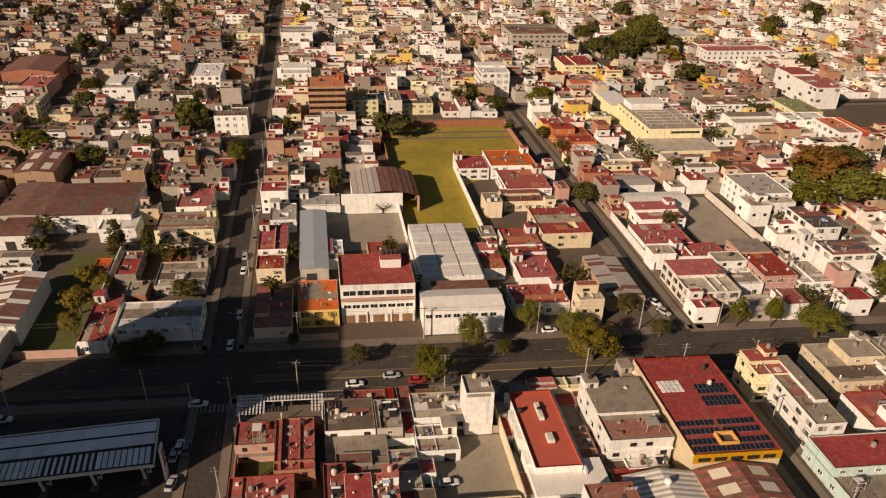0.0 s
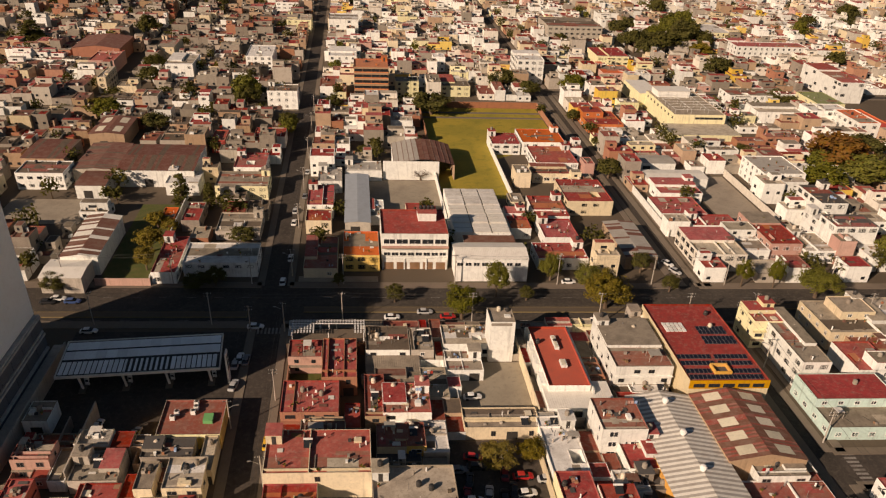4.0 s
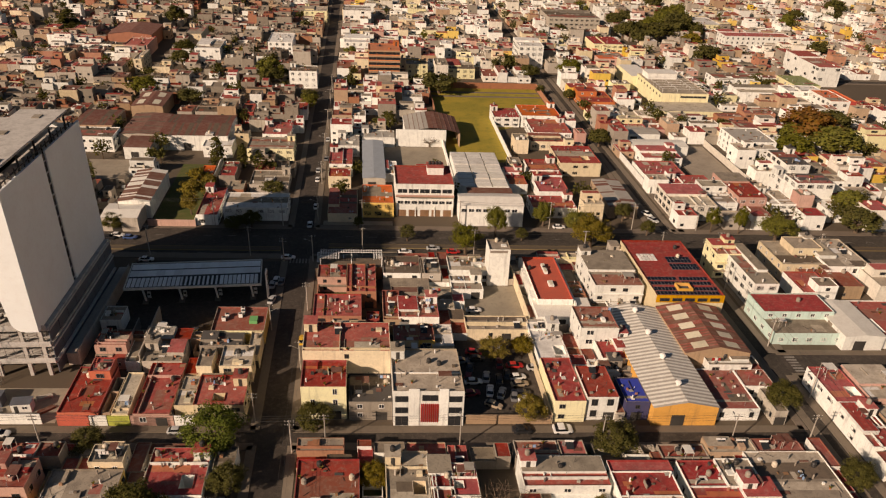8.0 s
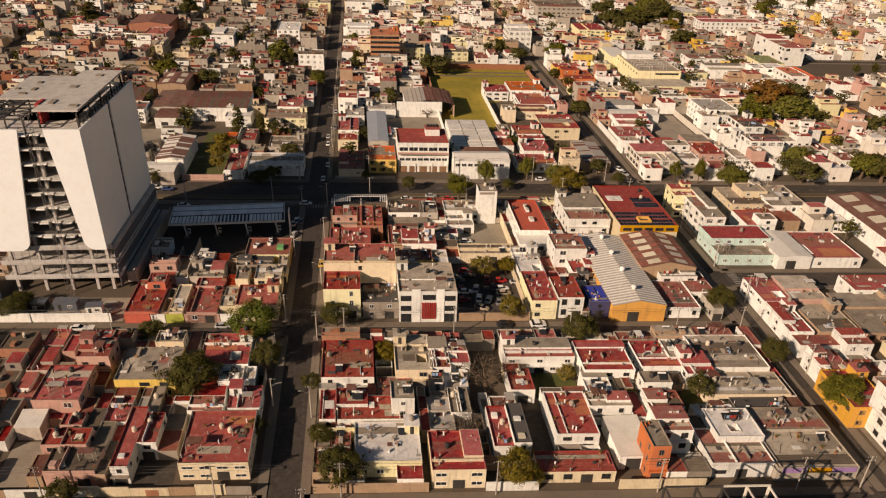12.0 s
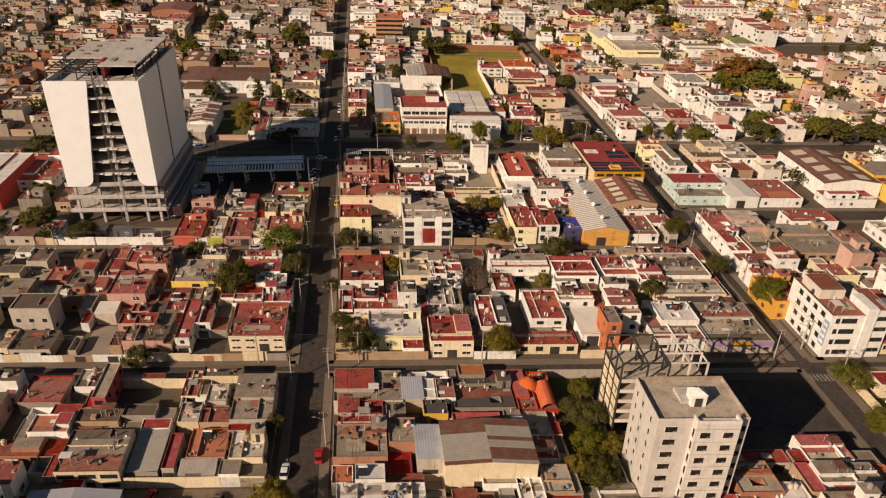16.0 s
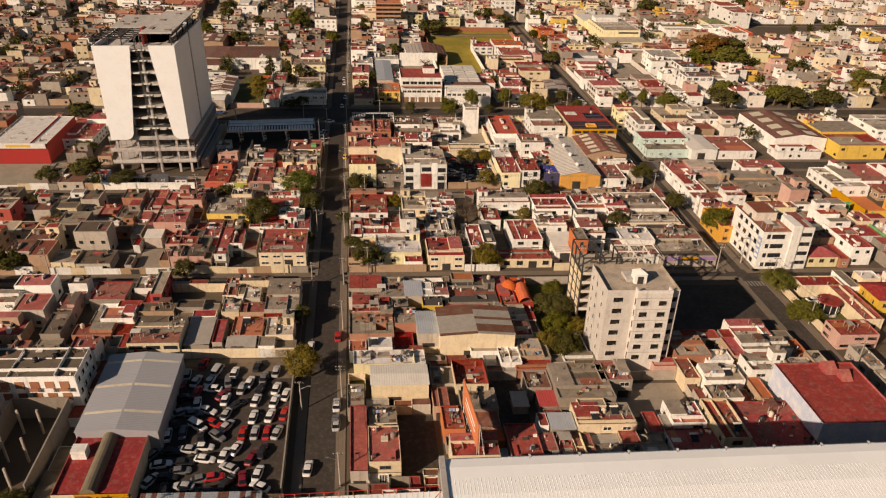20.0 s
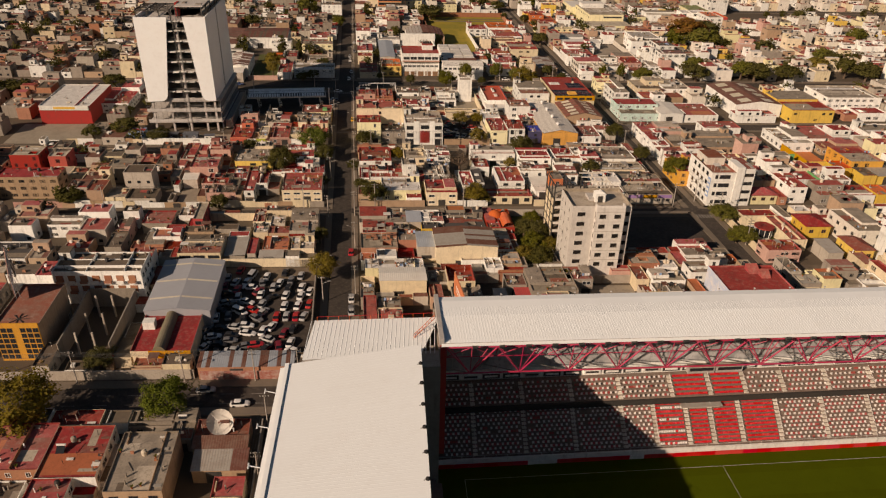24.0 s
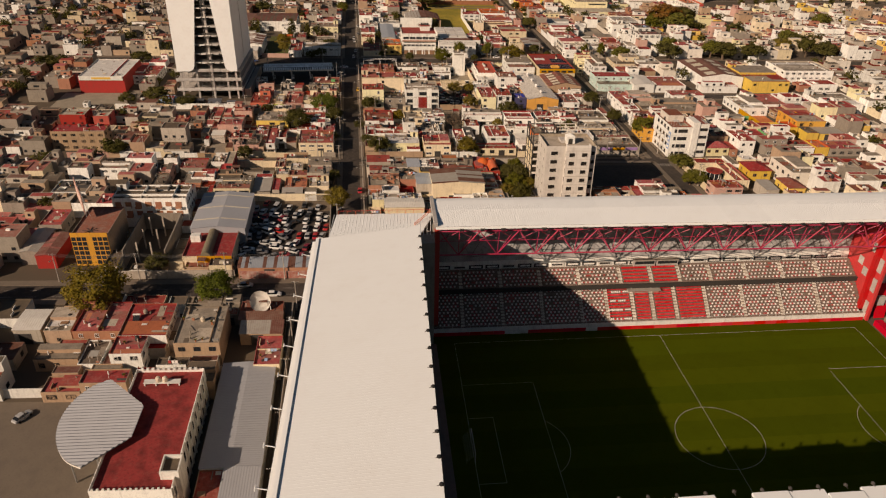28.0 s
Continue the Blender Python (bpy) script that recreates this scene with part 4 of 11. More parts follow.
def fuel_canopy(u0, v0, u1, v1, h):
    """Filling station canopy: white fascia, ribbed roof with translucent strips, steel columns."""
    claim(u0 - 4, v0 - 15, u1 + 3, v1 + 11)
    w, d = u1 - u0, v1 - v0
    root = thing("fuel_canopy", u0, v0, 0, "white filling-station canopy with ribbed roof panels on columns", "canopy", turn=0.089)
    for name, q in (("fascia", (0, 0, w, 0.25)), ("fascia", (0, d - 0.25, w, d)), ("fascia", (0, 0.25, 0.25, d - 0.25)), ("fascia", (w - 0.25, 0.25, w, d - 0.25))):
        g = Geo()
        g.box(q[0], q[1], h - 0.8, q[2], q[3], h - 0.1, "sheet_white")
        part(name, g, root)
    g = Geo()
    g.box(0.25, 0.25, h - 0.7, w - 0.25, d - 0.25, h - 0.35, "dark_metal")
    part("roof", g, root)
    step = (w - 1.2) / 30
    for i in range(30):
        x = 0.5 + step * i
        if i < 12 or i > 20:
            q = (x, 0.9, x + step * 0.78, d * 0.4)
        else:
            q = (x, 0.9, x + step * 0.45, d * 0.4)
        g = Geo()
        g.box(q[0], q[1], h - 0.34, q[2], q[3], h - 0.22, "canopy_white")
        part("roof_panel", g, root)
    for q in ((0.4, d * 0.47, w - 0.4, d * 0.69), (0.4, d * 0.74, w - 0.4, d * 0.95)):
        n = max(2, int((q[2] - q[0]) / 2.2))
        for i in range(n):
            g = Geo()
            e = (q[2] - q[0]) / n
            g.box(q[0] + e * i, q[1], h - 0.34, q[0] + e * (i + 1) - 0.02, q[3], h - 0.22, "canopy_white")
            part("roof_panel", g, root)
    for i in range(4):
        for y in (d * 0.12, d * 0.75):
            g = Geo()
            x = w * (0.12 + i * 0.265)
            g.tube((x + 0.5, y + 0.3, 0), (x, y, h - 0.7), 0.28, 0.28, "white_frame", 8)
            part("column", g, root)
            g = Geo()
            g.box(x - 0.3, y - 1.4, 0, x + 1.25, y + 1.9, 0.2, "paving")
            part("island", g, root)
    for i in range(4):
        pump = thing("fuel_pump", u0 + w * (0.1 + i * 0.265) + 1.1, v0 + d * 0.25 + w * (0.1 + i * 0.265) * 0.089, 0.02, "white and green fuel pump on a kerbed island", "fuel pump", "pumps under the canopy")
        g = Geo()
        g.box(0, 0, 0, 0.9, 0.5, 1.9, "white_frame")
        part("body", g, pump)
        g = Geo()
        g.box(0.1, -0.03, 1.0, 0.8, -0.002, 1.5, "glass_dark")
        part("display", g, pump)
        g = Geo()
        g.tube((0.92, 0.25, 1.2), (1.05, 0.2, 0.3), 0.04, 0.04, "rubber", 5)
        part("hose", g, pump)
    g = Geo()
    g.box(u0 - 4, v0 - 15, 0.0, u1 + 3, v1 + 11, 0.03, "asphalt", False)
    solid("forecourt", g, "dark asphalt forecourt of the filling station", "forecourt", kind="structure")
    sign = thing("price_sign", u1 + 1.2, v0 + 4, 0, "tall white and dark price sign at the kerb", "sign")
    g = Geo()
    g.box(0, 0, 0, 0.4, 2.2, 8.5, "white_frame")
    part("pylon", g, sign)
    for i in range(3):
        g = Geo()
        g.box(-0.03, 0.2, 3.6 + i * 1.5, 0.43, 2.0, 4.6 + i * 1.5, "dark_metal")
        part("panel", g, sign, "dark panel with no readable figures")


def fuel_shop(u0, v0, u1, v1, h):
    root = house(u0, v0, u1, v1, h, "r_rust", "w_yellow", "S", dens=0.6, tanks=0, head=False, bits=0, label="small station shop with a red roof and white air units", name="shop", category="shop")
    for x, y in ((2.0, 4.5), (2.6, 6.0), (6.0, 6.2), (6.4, 7.6), (6.2, 9.0)):
        unit = thing("air_unit", u0 + x, v0 + y, h - 0.45, "white rooftop air-conditioning unit", "air unit", "air units on the shop")
        g = Geo()
        g.box(0, 0, 0.1, 1.0, 0.9, 1.1, "white_frame")
        part("case", g, unit)
        g = Geo()
        g.lathe([(0.38, 0), (0.38, 0.1), (0.1, 0.12)], "dark_metal", 9, (0.5, 0.45, 1.1))
        part("fan", g, unit)
    g = Geo()
    g.box(9.0, 3.6, h - 0.45, 11.0, 6.0, h + 0.4, "w_green")
    part("roof_box", g, root, "green box on the roof")
    g = Geo()
    g.box(-0.02, -0.06, h - 1.0, u1 - u0 + 0.02, -0.004, h + 0.05, "w_lemon")
    part("fascia", g, root, "yellow fascia")


def blue_hall(u0, v0, u1, v1, h):
    root = house(u0, v0, u1, v1, h, "r_red", "w_peel", "W", dens=0.0, tanks=0, head=False, bits=0, label="big hall with a red roof and a peeling blue side wall", name="hall", category="hall")
    w, d = u1 - u0, v1 - v0
    for x, y, a, b in ((w * 0.55, d * 0.8, 3.2, 3.0), (w * 0.68, d * 0.68, 2.6, 2.4)):
        g = Geo()
        k = h - 0.45
        g.face([(x, y, k), (x + a, y, k), (x + a, y + b, k + 1.6), (x, y + b, k + 1.6)], "r_red")
        g.face([(x + a, y, k), (x + a, y + b, k), (x + a, y + b, k + 1.6)], "r_red")
        g.face([(x, y, k), (x, y + b, k + 1.6), (x, y + b, k)], "r_red")
        g.face([(x, y + b, k), (x, y + b, k + 1.6), (x + a, y + b, k + 1.6), (x + a, y + b, k)], "r_red")
        part("roof_hatch", g, root, "orange-red wedge roof hatch")


def white_office(u0, v0, u1, v1, h):
    """Corner office: a wing with ribbon windows round the corner, a blank stair shaft and a taller wing beside it."""
    split = 8.4
    root = house(u0, v0, u0 + split, v1, h, "r_rust", "w_white", "", tanks=2, head=False, bits=2, calm=True, label="white four-storey corner office building with ribbon windows", name="office_building", category="building", par=0.7)
    w, d = u1 - u0, v1 - v0
    claim(u0 + split, v0, u1, v0 + 10.5)
    g = Geo()
    g.box(split + 0.003, -0.35, 0, split + 2.6, 7.0, h + 2.0, "w_white")
    part("stair_shaft", g, root, "blank white stair shaft")
    g = Geo()
    g.box(split + 2.603, 0.0, 0, w, 10.5, h + 1.3, "w_white")
    part("east_wing", g, root, "white four-storey wing")
    g = Geo()
    g.box(split + 2.8, 0.25, h + 1.3, w - 0.25, 10.3, h + 1.36, "r_rust")
    g.box(split + 5.0, 0.6, h + 1.36, w - 0.4, 5.0, h + 1.5, "sheet_grey")
    part("wing_roof", g, root, "reddish roof with a grey sheet")
    g = Geo()
    g.box(1.6, 8.6, h - 0.7, split - 0.4, d - 1.2, h + 1.9, "w_bone")
    part("roof_storey", g, root, "set-back bone-coloured roof storey")
    g = Geo()
    g.box(1.8, 8.8, h + 1.9, split - 0.6, d - 1.4, h + 1.96, "r_rust")
    part("roof_storey_cover", g, root)
    for k in range(4):
        z = 1.0 + k * 3.1
        for x, ww in ((1.7, 1.0), (4.6, 3.8)):
            part("window", window_mesh(ww, 1.4, "dark_metal" if k else "steel"), root, "", (x, -0.004, z))
        part("window", window_mesh(3.0, 1.3, "dark_metal" if k else "steel"), root, "", ((split + 2.6 + w) / 2, -0.004, z + 0.7))
        for i in range(4):
            part("window", window_mesh(3.2, 1.4, "dark_metal" if k > 1 else "steel"), root, "", (-0.004, 4.1 + i * (d - 4.6) / 4, z), -math.pi / 2)
        g = Geo()
        g.box(-0.1, -0.1, z + 2.05, split, -0.004, z + 2.2, "w_white")
        part("string_course", g, root)
    g = Geo()
    g.box(-0.22, 0.1, 3.4, -0.05, 2.0, 10.4, "w_blue")
    for i in range(4):
        g.box(-0.25, 0.3, 4.0 + i * 1.6, -0.222, 1.8, 4.9 + i * 1.6, "w_white")
    part("banner", g, root, "blue banner with white bars of lettering")


def vault_hall(u0, v0, u1, v1, h):
    root = house(u0, v0, u1, v1, h, "r_red", "w_cream", "S", dens=0.0, door=None, tanks=0, head=False, bits=0, label="red-roofed building with a long olive barrel vault", name="building", category="building")
    w, d = u1 - u0, v1 - v0
    g = Geo()
    n = 9
    x0, r = w * 0.36, 1.5
    for i in range(n):
        a, b = math.pi * i / n, math.pi * (i + 1) / n
        g.face([(x0 + r - r * math.cos(a), 0.3, h - 0.45 + r * math.sin(a)), (x0 + r - r * math.cos(a), d + 3, h - 0.45 + r * math.sin(a)),
                (x0 + r - r * math.cos(b), d + 3, h - 0.45 + r * math.sin(b)), (x0 + r - r * math.cos(b), 0.3, h - 0.45 + r * math.sin(b))], "vault_sheet")
    g.face([(x0 + r - r * math.cos(math.pi * i / n), 0.3, h - 0.45 + r * math.sin(math.pi * i / n)) for i in range(n + 1)], "vault_sheet")
    part("barrel_vault", g, root, "dull olive barrel-vaulted sheet roof")
    g = Geo()
    g.box(0.8, d * 0.52, h - 0.45, 3.6, d * 0.52 + 2.2, h + 1.6, "w_white")
    part("roof_box", g, root, "white roof box")
    g = Geo()
    g.box(w * 0.3, -0.12, 0.0, w, -0.004, h + 0.1, "w_ochre")
    part("front", g, root, "ochre painted street front")
    part("window", window_mesh(1.8, 1.1, "dark_metal"), root, "", (w * 0.72, -0.125, h - 1.7))


mat("vault_sheet", (0.17, 0.145, 0.09), rough=0.6, stain=0.4)


def hotel(u0, v0, u1, v1, h):
    root = house(u0, v0, u1, v1, h, "r_brown", "w_white", "", tanks=3, head=True, bits=4, label="white three-storey block with red-lined balconies", name="apartment_block", category="building")
    w, d = u1 - u0, v1 - v0
    for k in range(2):
        for i in range(7):
            g = Geo()
            x = 0.8 + i * (w - 1.2) / 7
            z = 3.6 + k * 3.1
            g.box(x, -0.1, z, x + 1.9, -0.004, z + 2.0, "w_brick")
            g.box(x, -0.9, z - 0.15, x + 1.9, -0.0, z, "w_white")
            g.box(x, -0.9, z, x + 1.9, -0.8, z + 0.8, "w_brick" if (i + k) % 2 else "w_white")
            part("balcony", g, root, "small balcony lined in red")
    for k in range(3):
        for i in range(4):
            part("window", window_mesh(1.2, 1.2, "dark_metal"), root, "", (w + 0.004, 1.4 + i * d / 4, 1.2 + k * 3.1), math.pi / 2)


def glass_front(u0, v0, u1, v1, h):
    root = house(u0, v0, u1, v1, h, "r_rust", "w_tan", "E", dens=0.1, tanks=0, head=False, bits=0, label="three-storey building with an ochre front and gridded glass", name="building", category="building")
    w = u1 - u0
    g = Geo()
    g.box(-0.02, -0.3, 0, w + 0.02, -0.004, h + 0.6, "w_ochre")
    part("front", g, root, "ochre yellow front wall")
    for i in range(7):
        for k in range(6):
            if i == 3:
                continue
            part("window", window_mesh(w / 7 - 0.2, 1.2, "dark_metal"), root, "", (w * (i + 0.5) / 7, -0.305, 0.6 + k * 1.5))
    g = Geo()
    for i in range(8):
        a = i * 0.785
        g.tube((w * 0.45, 3, h - 0.4), (w * 0.45 + 2.2 * math.cos(a), 3 + 2.2 * math.sin(a), h - 0.3), 0.09, 0.09, "dark_metal", 5)
    part("mast_base", g, root, "dark steel mast base")


def arcade_school(u0, v0, u1, v1, h):
    root = house(u0, v0, u1, v1, h, "r_blotched", "w_white", "", tanks=0, head=False, bits=0, label="white school building with a blotched red roof and arched windows", name="school_building", category="building", par=0.8)
    w, d = u1 - u0, v1 - v0
    for k in range(2):
        for i in range(11):
            g = Geo()
            y, z = 1.8 + i * (d - 3) / 11, 1.2 + k * 3.9
            ring = [(-0.6, 0), (0.6, 0), (0.6, 1.5)] + [(0.6 * math.cos(a), 1.5 + 0.6 * math.sin(a)) for a in (0.5, 1.05, 1.57, 2.1, 2.65)] + [(-0.6, 1.5)]
            g.face([(w + 0.03, y + a, z + b) for a, b in ring], "glass_dark")
            g.box(w, y - 0.75, z - 0.15, w + 0.15, y + 0.75, z, "w_white")
            part("arched_window", g, root, "dark arched window over a sill")
    for i in range(12):
        g = Geo()
        g.box(w, 0.4 + i * (d - 3) / 11, 0, w + 0.25, 0.8 + i * (d - 3) / 11, h, "w_white")
        part("pilaster", g, root)
    for i in range(11):
        g = Geo()
        g.box(1.0 + i * (w - 2) / 11, d - 0.5, h, 1.6 + i * (w - 2) / 11, d, h + 0.4, "w_white")
        part("crenel", g, root)
    g = Geo()
    shell(g, 3.4, 4.2, h + 1.2, "w_white", 0.7, 0.25)
    stair = part("stair_tower", g, root, "white stair tower, open on top", (w - 2.6, 3.0, 0))
    g = Geo()
    g.box(0.25, 0.25, h + 0.3, 3.15, 3.95, h + 0.4, "r_brown", False)
    part("roof", g, stair)
    for i in range(14):
        g = Geo()
        g.box(0.5 + i * (w - 1) / 14, 0.0, h, 0.9 + i * (w - 1) / 14, 0.3, h + 0.3, "w_white")
        part("crenel", g, root)
    rack = thing("tank_row", u0 + 2.5, v0 + d * 0.86, h - 0.8, "row of pale tanks on a white rooftop rack", "tank row")
    g = Geo()
    g.box(0, 0, 0.6, 7.5, 1.4, 0.75, "white_frame")
    for x in (0.1, 2.4, 4.9, 7.2):
        g.box(x, 0, 0, x + 0.2, 1.4, 0.6, "white_frame")
    part("rack", g, rack)
    for x in (3.0, 4.4):
        g = Geo()
        g.lathe([(0.5, 0), (0.55, 0.1), (0.55, 0.9), (0.3, 1.15), (0.1, 1.2)], "cream_plastic", 9, (x, 0.7, 0.75))
        part("tank", g, rack)
    # fan-shaped silver roof beside it
    fan = thing("fan_canopy", u0 - 13.4, v0 + 13.1, 0, "silver ribbed leaf-shaped canopy roof on steel columns", "canopy")
    n = 30
    west = [(-7.9 + 1.24 * k, 10.6 - 0.075 * k - 7.2 * max(0.0, 1 - (k / 10 - 1) ** 2) ** 0.65) for k in range(21)]
    east = ((-7.9, 10.6), (-0.6, 17.8), (8.3, 18.0), (16.9, 9.1))

    def edge(line, y):
        for (ya, xa), (yb, xb) in zip(line, line[1:]):
            if y <= yb + 1e-6:
                return xa + (xb - xa) * (y - ya) / (yb - ya)
        return line[-1][1]

    for i in range(n):
        y0, y1 = -7.9 + 24.8 * i / n, -7.9 + 24.8 * (i + 1) / n
        xa, xb, xc, xd = edge(west, y0), edge(west, y1), edge(east, y1), edge(east, y0)
        ym, xm, xn = (y0 + y1) / 2, (xa + xb) / 2, (xc + xd) / 2
        z = lambda x: 8.5 + 0.03 * x
        g = Geo()
        g.face([(xa, y0, z(xa)), (xd, y0, z(xd)), (xn, ym, z(xn) + 0.24), (xm, ym, z(xm) + 0.24)], "sheet_pale")
        g.face([(xm, ym, z(xm) + 0.24), (xn, ym, z(xn) + 0.24), (xc, y1, z(xc)), (xb, y1, z(xb))], "sheet_pale")
        g.face([(xa, y0, z(xa) - 0.1), (xb, y1, z(xb) - 0.1), (xc, y1, z(xc) - 0.1), (xd, y0, z(xd) - 0.1)], "sheet_pale")
        g.face([(xa, y0, z(xa) - 0.35), (xa, y0, z(xa) + 0.05), (xb, y1, z(xb) + 0.05), (xb, y1, z(xb) - 0.35)], "sheet_white")
        part("roof_panel", g, fan)
    for x, y in ((6.5, -3.0), (5.0, 4.0), (6.5, 11.0), (11.5, -3.0), (11.5, 11.0)):
        g = Geo()
        g.tube((x, y, 0), (x, y, 8.5), 0.2, 0.2, "steel", 8)
        part("column", g, fan)
    claim(u0 - 14, v0, u0, v1 - 6)


def white_school(u0, v0, u1, v1, h):
    root = house(u0, v0, u1, v1, h, "r_red", "w_white", "", tanks=0, head=False, bits=0, label="white three-storey building with ribbon windows and a red roof", name="building", category="building", lite=False)
    w, d = u1 - u0, v1 - v0
    for z, n in ((8.6, 5), (4.6, 8)):
        bands(root, w, h, (z,), 1.7 if z > 8 else 1.3, n=n)
    g = Geo()
    g.box(0, -1.2, 7.6, w, -0.0, 7.9, "w_tan")
    g.box(0, -1.3, 7.9, w, -1.2, 8.5, "w_pink")
    part("balcony", g, root, "long pinkish balcony")
    for i in range(5):
        part("gate", door_mesh(3.0, 2.4, "wood"), root, "tan folding gate", (2 + i * (w - 4) / 4, -0.004, 0))
    for x in (0.3, w * 0.33, w * 0.66, w - 0.7):
        g = Geo()
        g.box(x, -0.3, 0, x + 0.4, -0.0, 3.6, "w_white")
        part("pier", g, root)
    g = Geo()
    g.box(w * 0.58, d * 0.55, h - 0.45, w * 0.86, d * 0.85, h + 2.2, "w_white", False)
    g.box(w * 0.57, d * 0.54, h + 2.2, w * 0.87, d * 0.86, h + 2.4, "r_red")
    part("stair_head", g, root)
    for i in range(4):
        water_tank(u0 + w * (0.63 + 0.06 * i), v0 + d * 0.72, h + 2.4, "black_plastic")


def barrel(u0, v0, u1, v1, h):
    claim(u0, v0, u1, v1)
    root = thing("hangar", u0, v0, 0, "white-fronted hangar under a rusty curved sheet roof", "hangar")
    w, d = u1 - u0, v1 - v0
    g = Geo()
    g.box(0, 0, 0, w * 0.78, 0.3, h + 1.5, "w_white")
    g.box(w * 0.15, 0.3, 0, w * 0.15 + 0.3, d, h, "w_white")
    g.box(w - 0.3, 0.3, 0, w, d, h, "w_tan")
    part("wall", g, root)
    for i in range(12):
        g = Geo()
        a, b = i / 12, (i + 1) / 12
        za, zb = h + 2.2 * math.sin(math.pi * a), h + 2.2 * math.sin(math.pi * b)
        x0, x1 = w * 0.15 + w * 0.85 * a, w * 0.15 + w * 0.85 * b
        g.face([(x0, 0.4, za), (x1, 0.4, zb), (x1, d, zb), (x0, d, za)], "sheet_rust" if i > 4 else "sheet_grey")
        g.face([(x0, 0.4, za), (x0 + 0.15, 0.4, za + 0.1), (x0 + 0.15, d, za + 0.1), (x0, d, za)], "sheet_rust")
        part("roof_panel", g, root)


def glazed_hall(u0, v0, u1, v1, h):
    claim(u0, v0, u1, v1)
    root = thing("market_hall", u0, v0, 0, "hall roofed with pale translucent panels in bands", "hall")
    w, d = u1 - u0, v1 - v0
    g = Geo()
    for a, b, c, e in ((0, 0, w, 0.2), (0, d - 0.2, w, d), (0, 0.2, 0.2, d - 0.2), (w - 0.2, 0.2, w, d - 0.2)):
        g.box(a, b, 0, c, e, h, "w_white", False)
    part("wall", g, root)
    for j in range(5):
        for i in range(3):
            g = Geo()
            x0, x1 = w * i / 3 + 0.25, w * (i + 1) / 3 - 0.25
            y0, y1 = d * j / 5 + 0.4, d * (j + 1) / 5 - 0.4
            z = h + 0.2 + 0.25 * (j % 2)
            g.box(x0, y0, h - 0.3, x1, y1, z, "r_white" if j > 2 else "sheet_white", False)
            g.box(x0, (y0 + y1) / 2 - 0.1, z, x1, (y0 + y1) / 2 + 0.1, z + 0.12, "panel_grey")
            part("roof_panel", g, root)
    g = Geo()
    g.box(0.2, 0.2, h - 0.5, w - 0.2, d - 0.2, h - 0.3, "sheet_grey")
    part("roof", g, root)


def factory(u0, v0, u1, v1):
    """A long cream works: tall block under a thin steel roof frame, a lower front hall, a rear wing."""
    root = house(u0 + 6.3, v0 + 15, u1 - 1.0, v0 + 51, 8.6, "r_beige", "w_lemon", "", tanks=0, head=False, bits=0, par=0.5, label="long cream factory with a steel frame over its roof", name="factory", category="factory", lite=False)
    w, d = u1 - u0 - 7.3, 36.0
    for i in range(8):
        part("window", window_mesh(2.2, 1.0, "dark_metal"), root, "", (-0.004, 2.5 + i * 4.4, 6.2), -math.pi / 2)
    for i in range(6):
        part("window", window_mesh(2.0, 1.0, "dark_metal"), root, "", (w * (0.45 + 0.09 * i), -0.004, 6.4))
    for x in (0.4, w * 0.33, w * 0.66, w - 0.4):
        g = Geo()
        for k in range(7):
            g.tube((x, 1 + k * 4.0, 8.1), (x, 1 + k * 4.0, 10.6), 0.06, 0.06, "white_frame", 4)
        g.tube((x, 1, 10.6), (x, 25, 10.6), 0.07, 0.07, "white_frame", 4)
        part("frame_row", g, root, "thin pale steel frame")
    for k in range(7):
        g = Geo()
        g.tube((0.4, 1 + k * 4.0, 10.6), (w - 0.4, 1 + k * 4.0, 10.6), 0.06, 0.06, "white_frame", 4)
        part("frame_beam", g, root)
    g = Geo()
    g.box(w * 0.1, 27, 8.1, w * 0.75, 35.5, 11.0, "w_white", False)
    g.box(w * 0.08, 26.8, 11.0, w * 0.77, 35.7, 11.15, "sheet_white")
    part("roof_house", g, root, "white rooftop storey")
    g = Geo()
    g.box(-6.0, -15.0, 0, w + 1.0, -0.01, 4.4, "w_lemon")
    g.box(-5.8, -14.8, 4.4, w + 0.8, -0.2, 4.42, "r_beige", False)
    part("front_hall", g, root, "lower cream front hall")
    for i in range(4):
        part("gate", door_mesh(3.0, 3.0, "steel"), root, "grey steel gate", (i * 6.0 - 2, -15.004, 0))
    g = Geo()
    g.box(-3.0, 36.01, 0, 8.0, 60, 7.0, "w_lemon")
    g.box(-2.8, 36.2, 7.0, 7.8, 59.8, 7.03, "sheet_white", False)
    part("rear_wing", g, root, "narrow cream rear wing")
    claim(u0, v0, u1, v1)


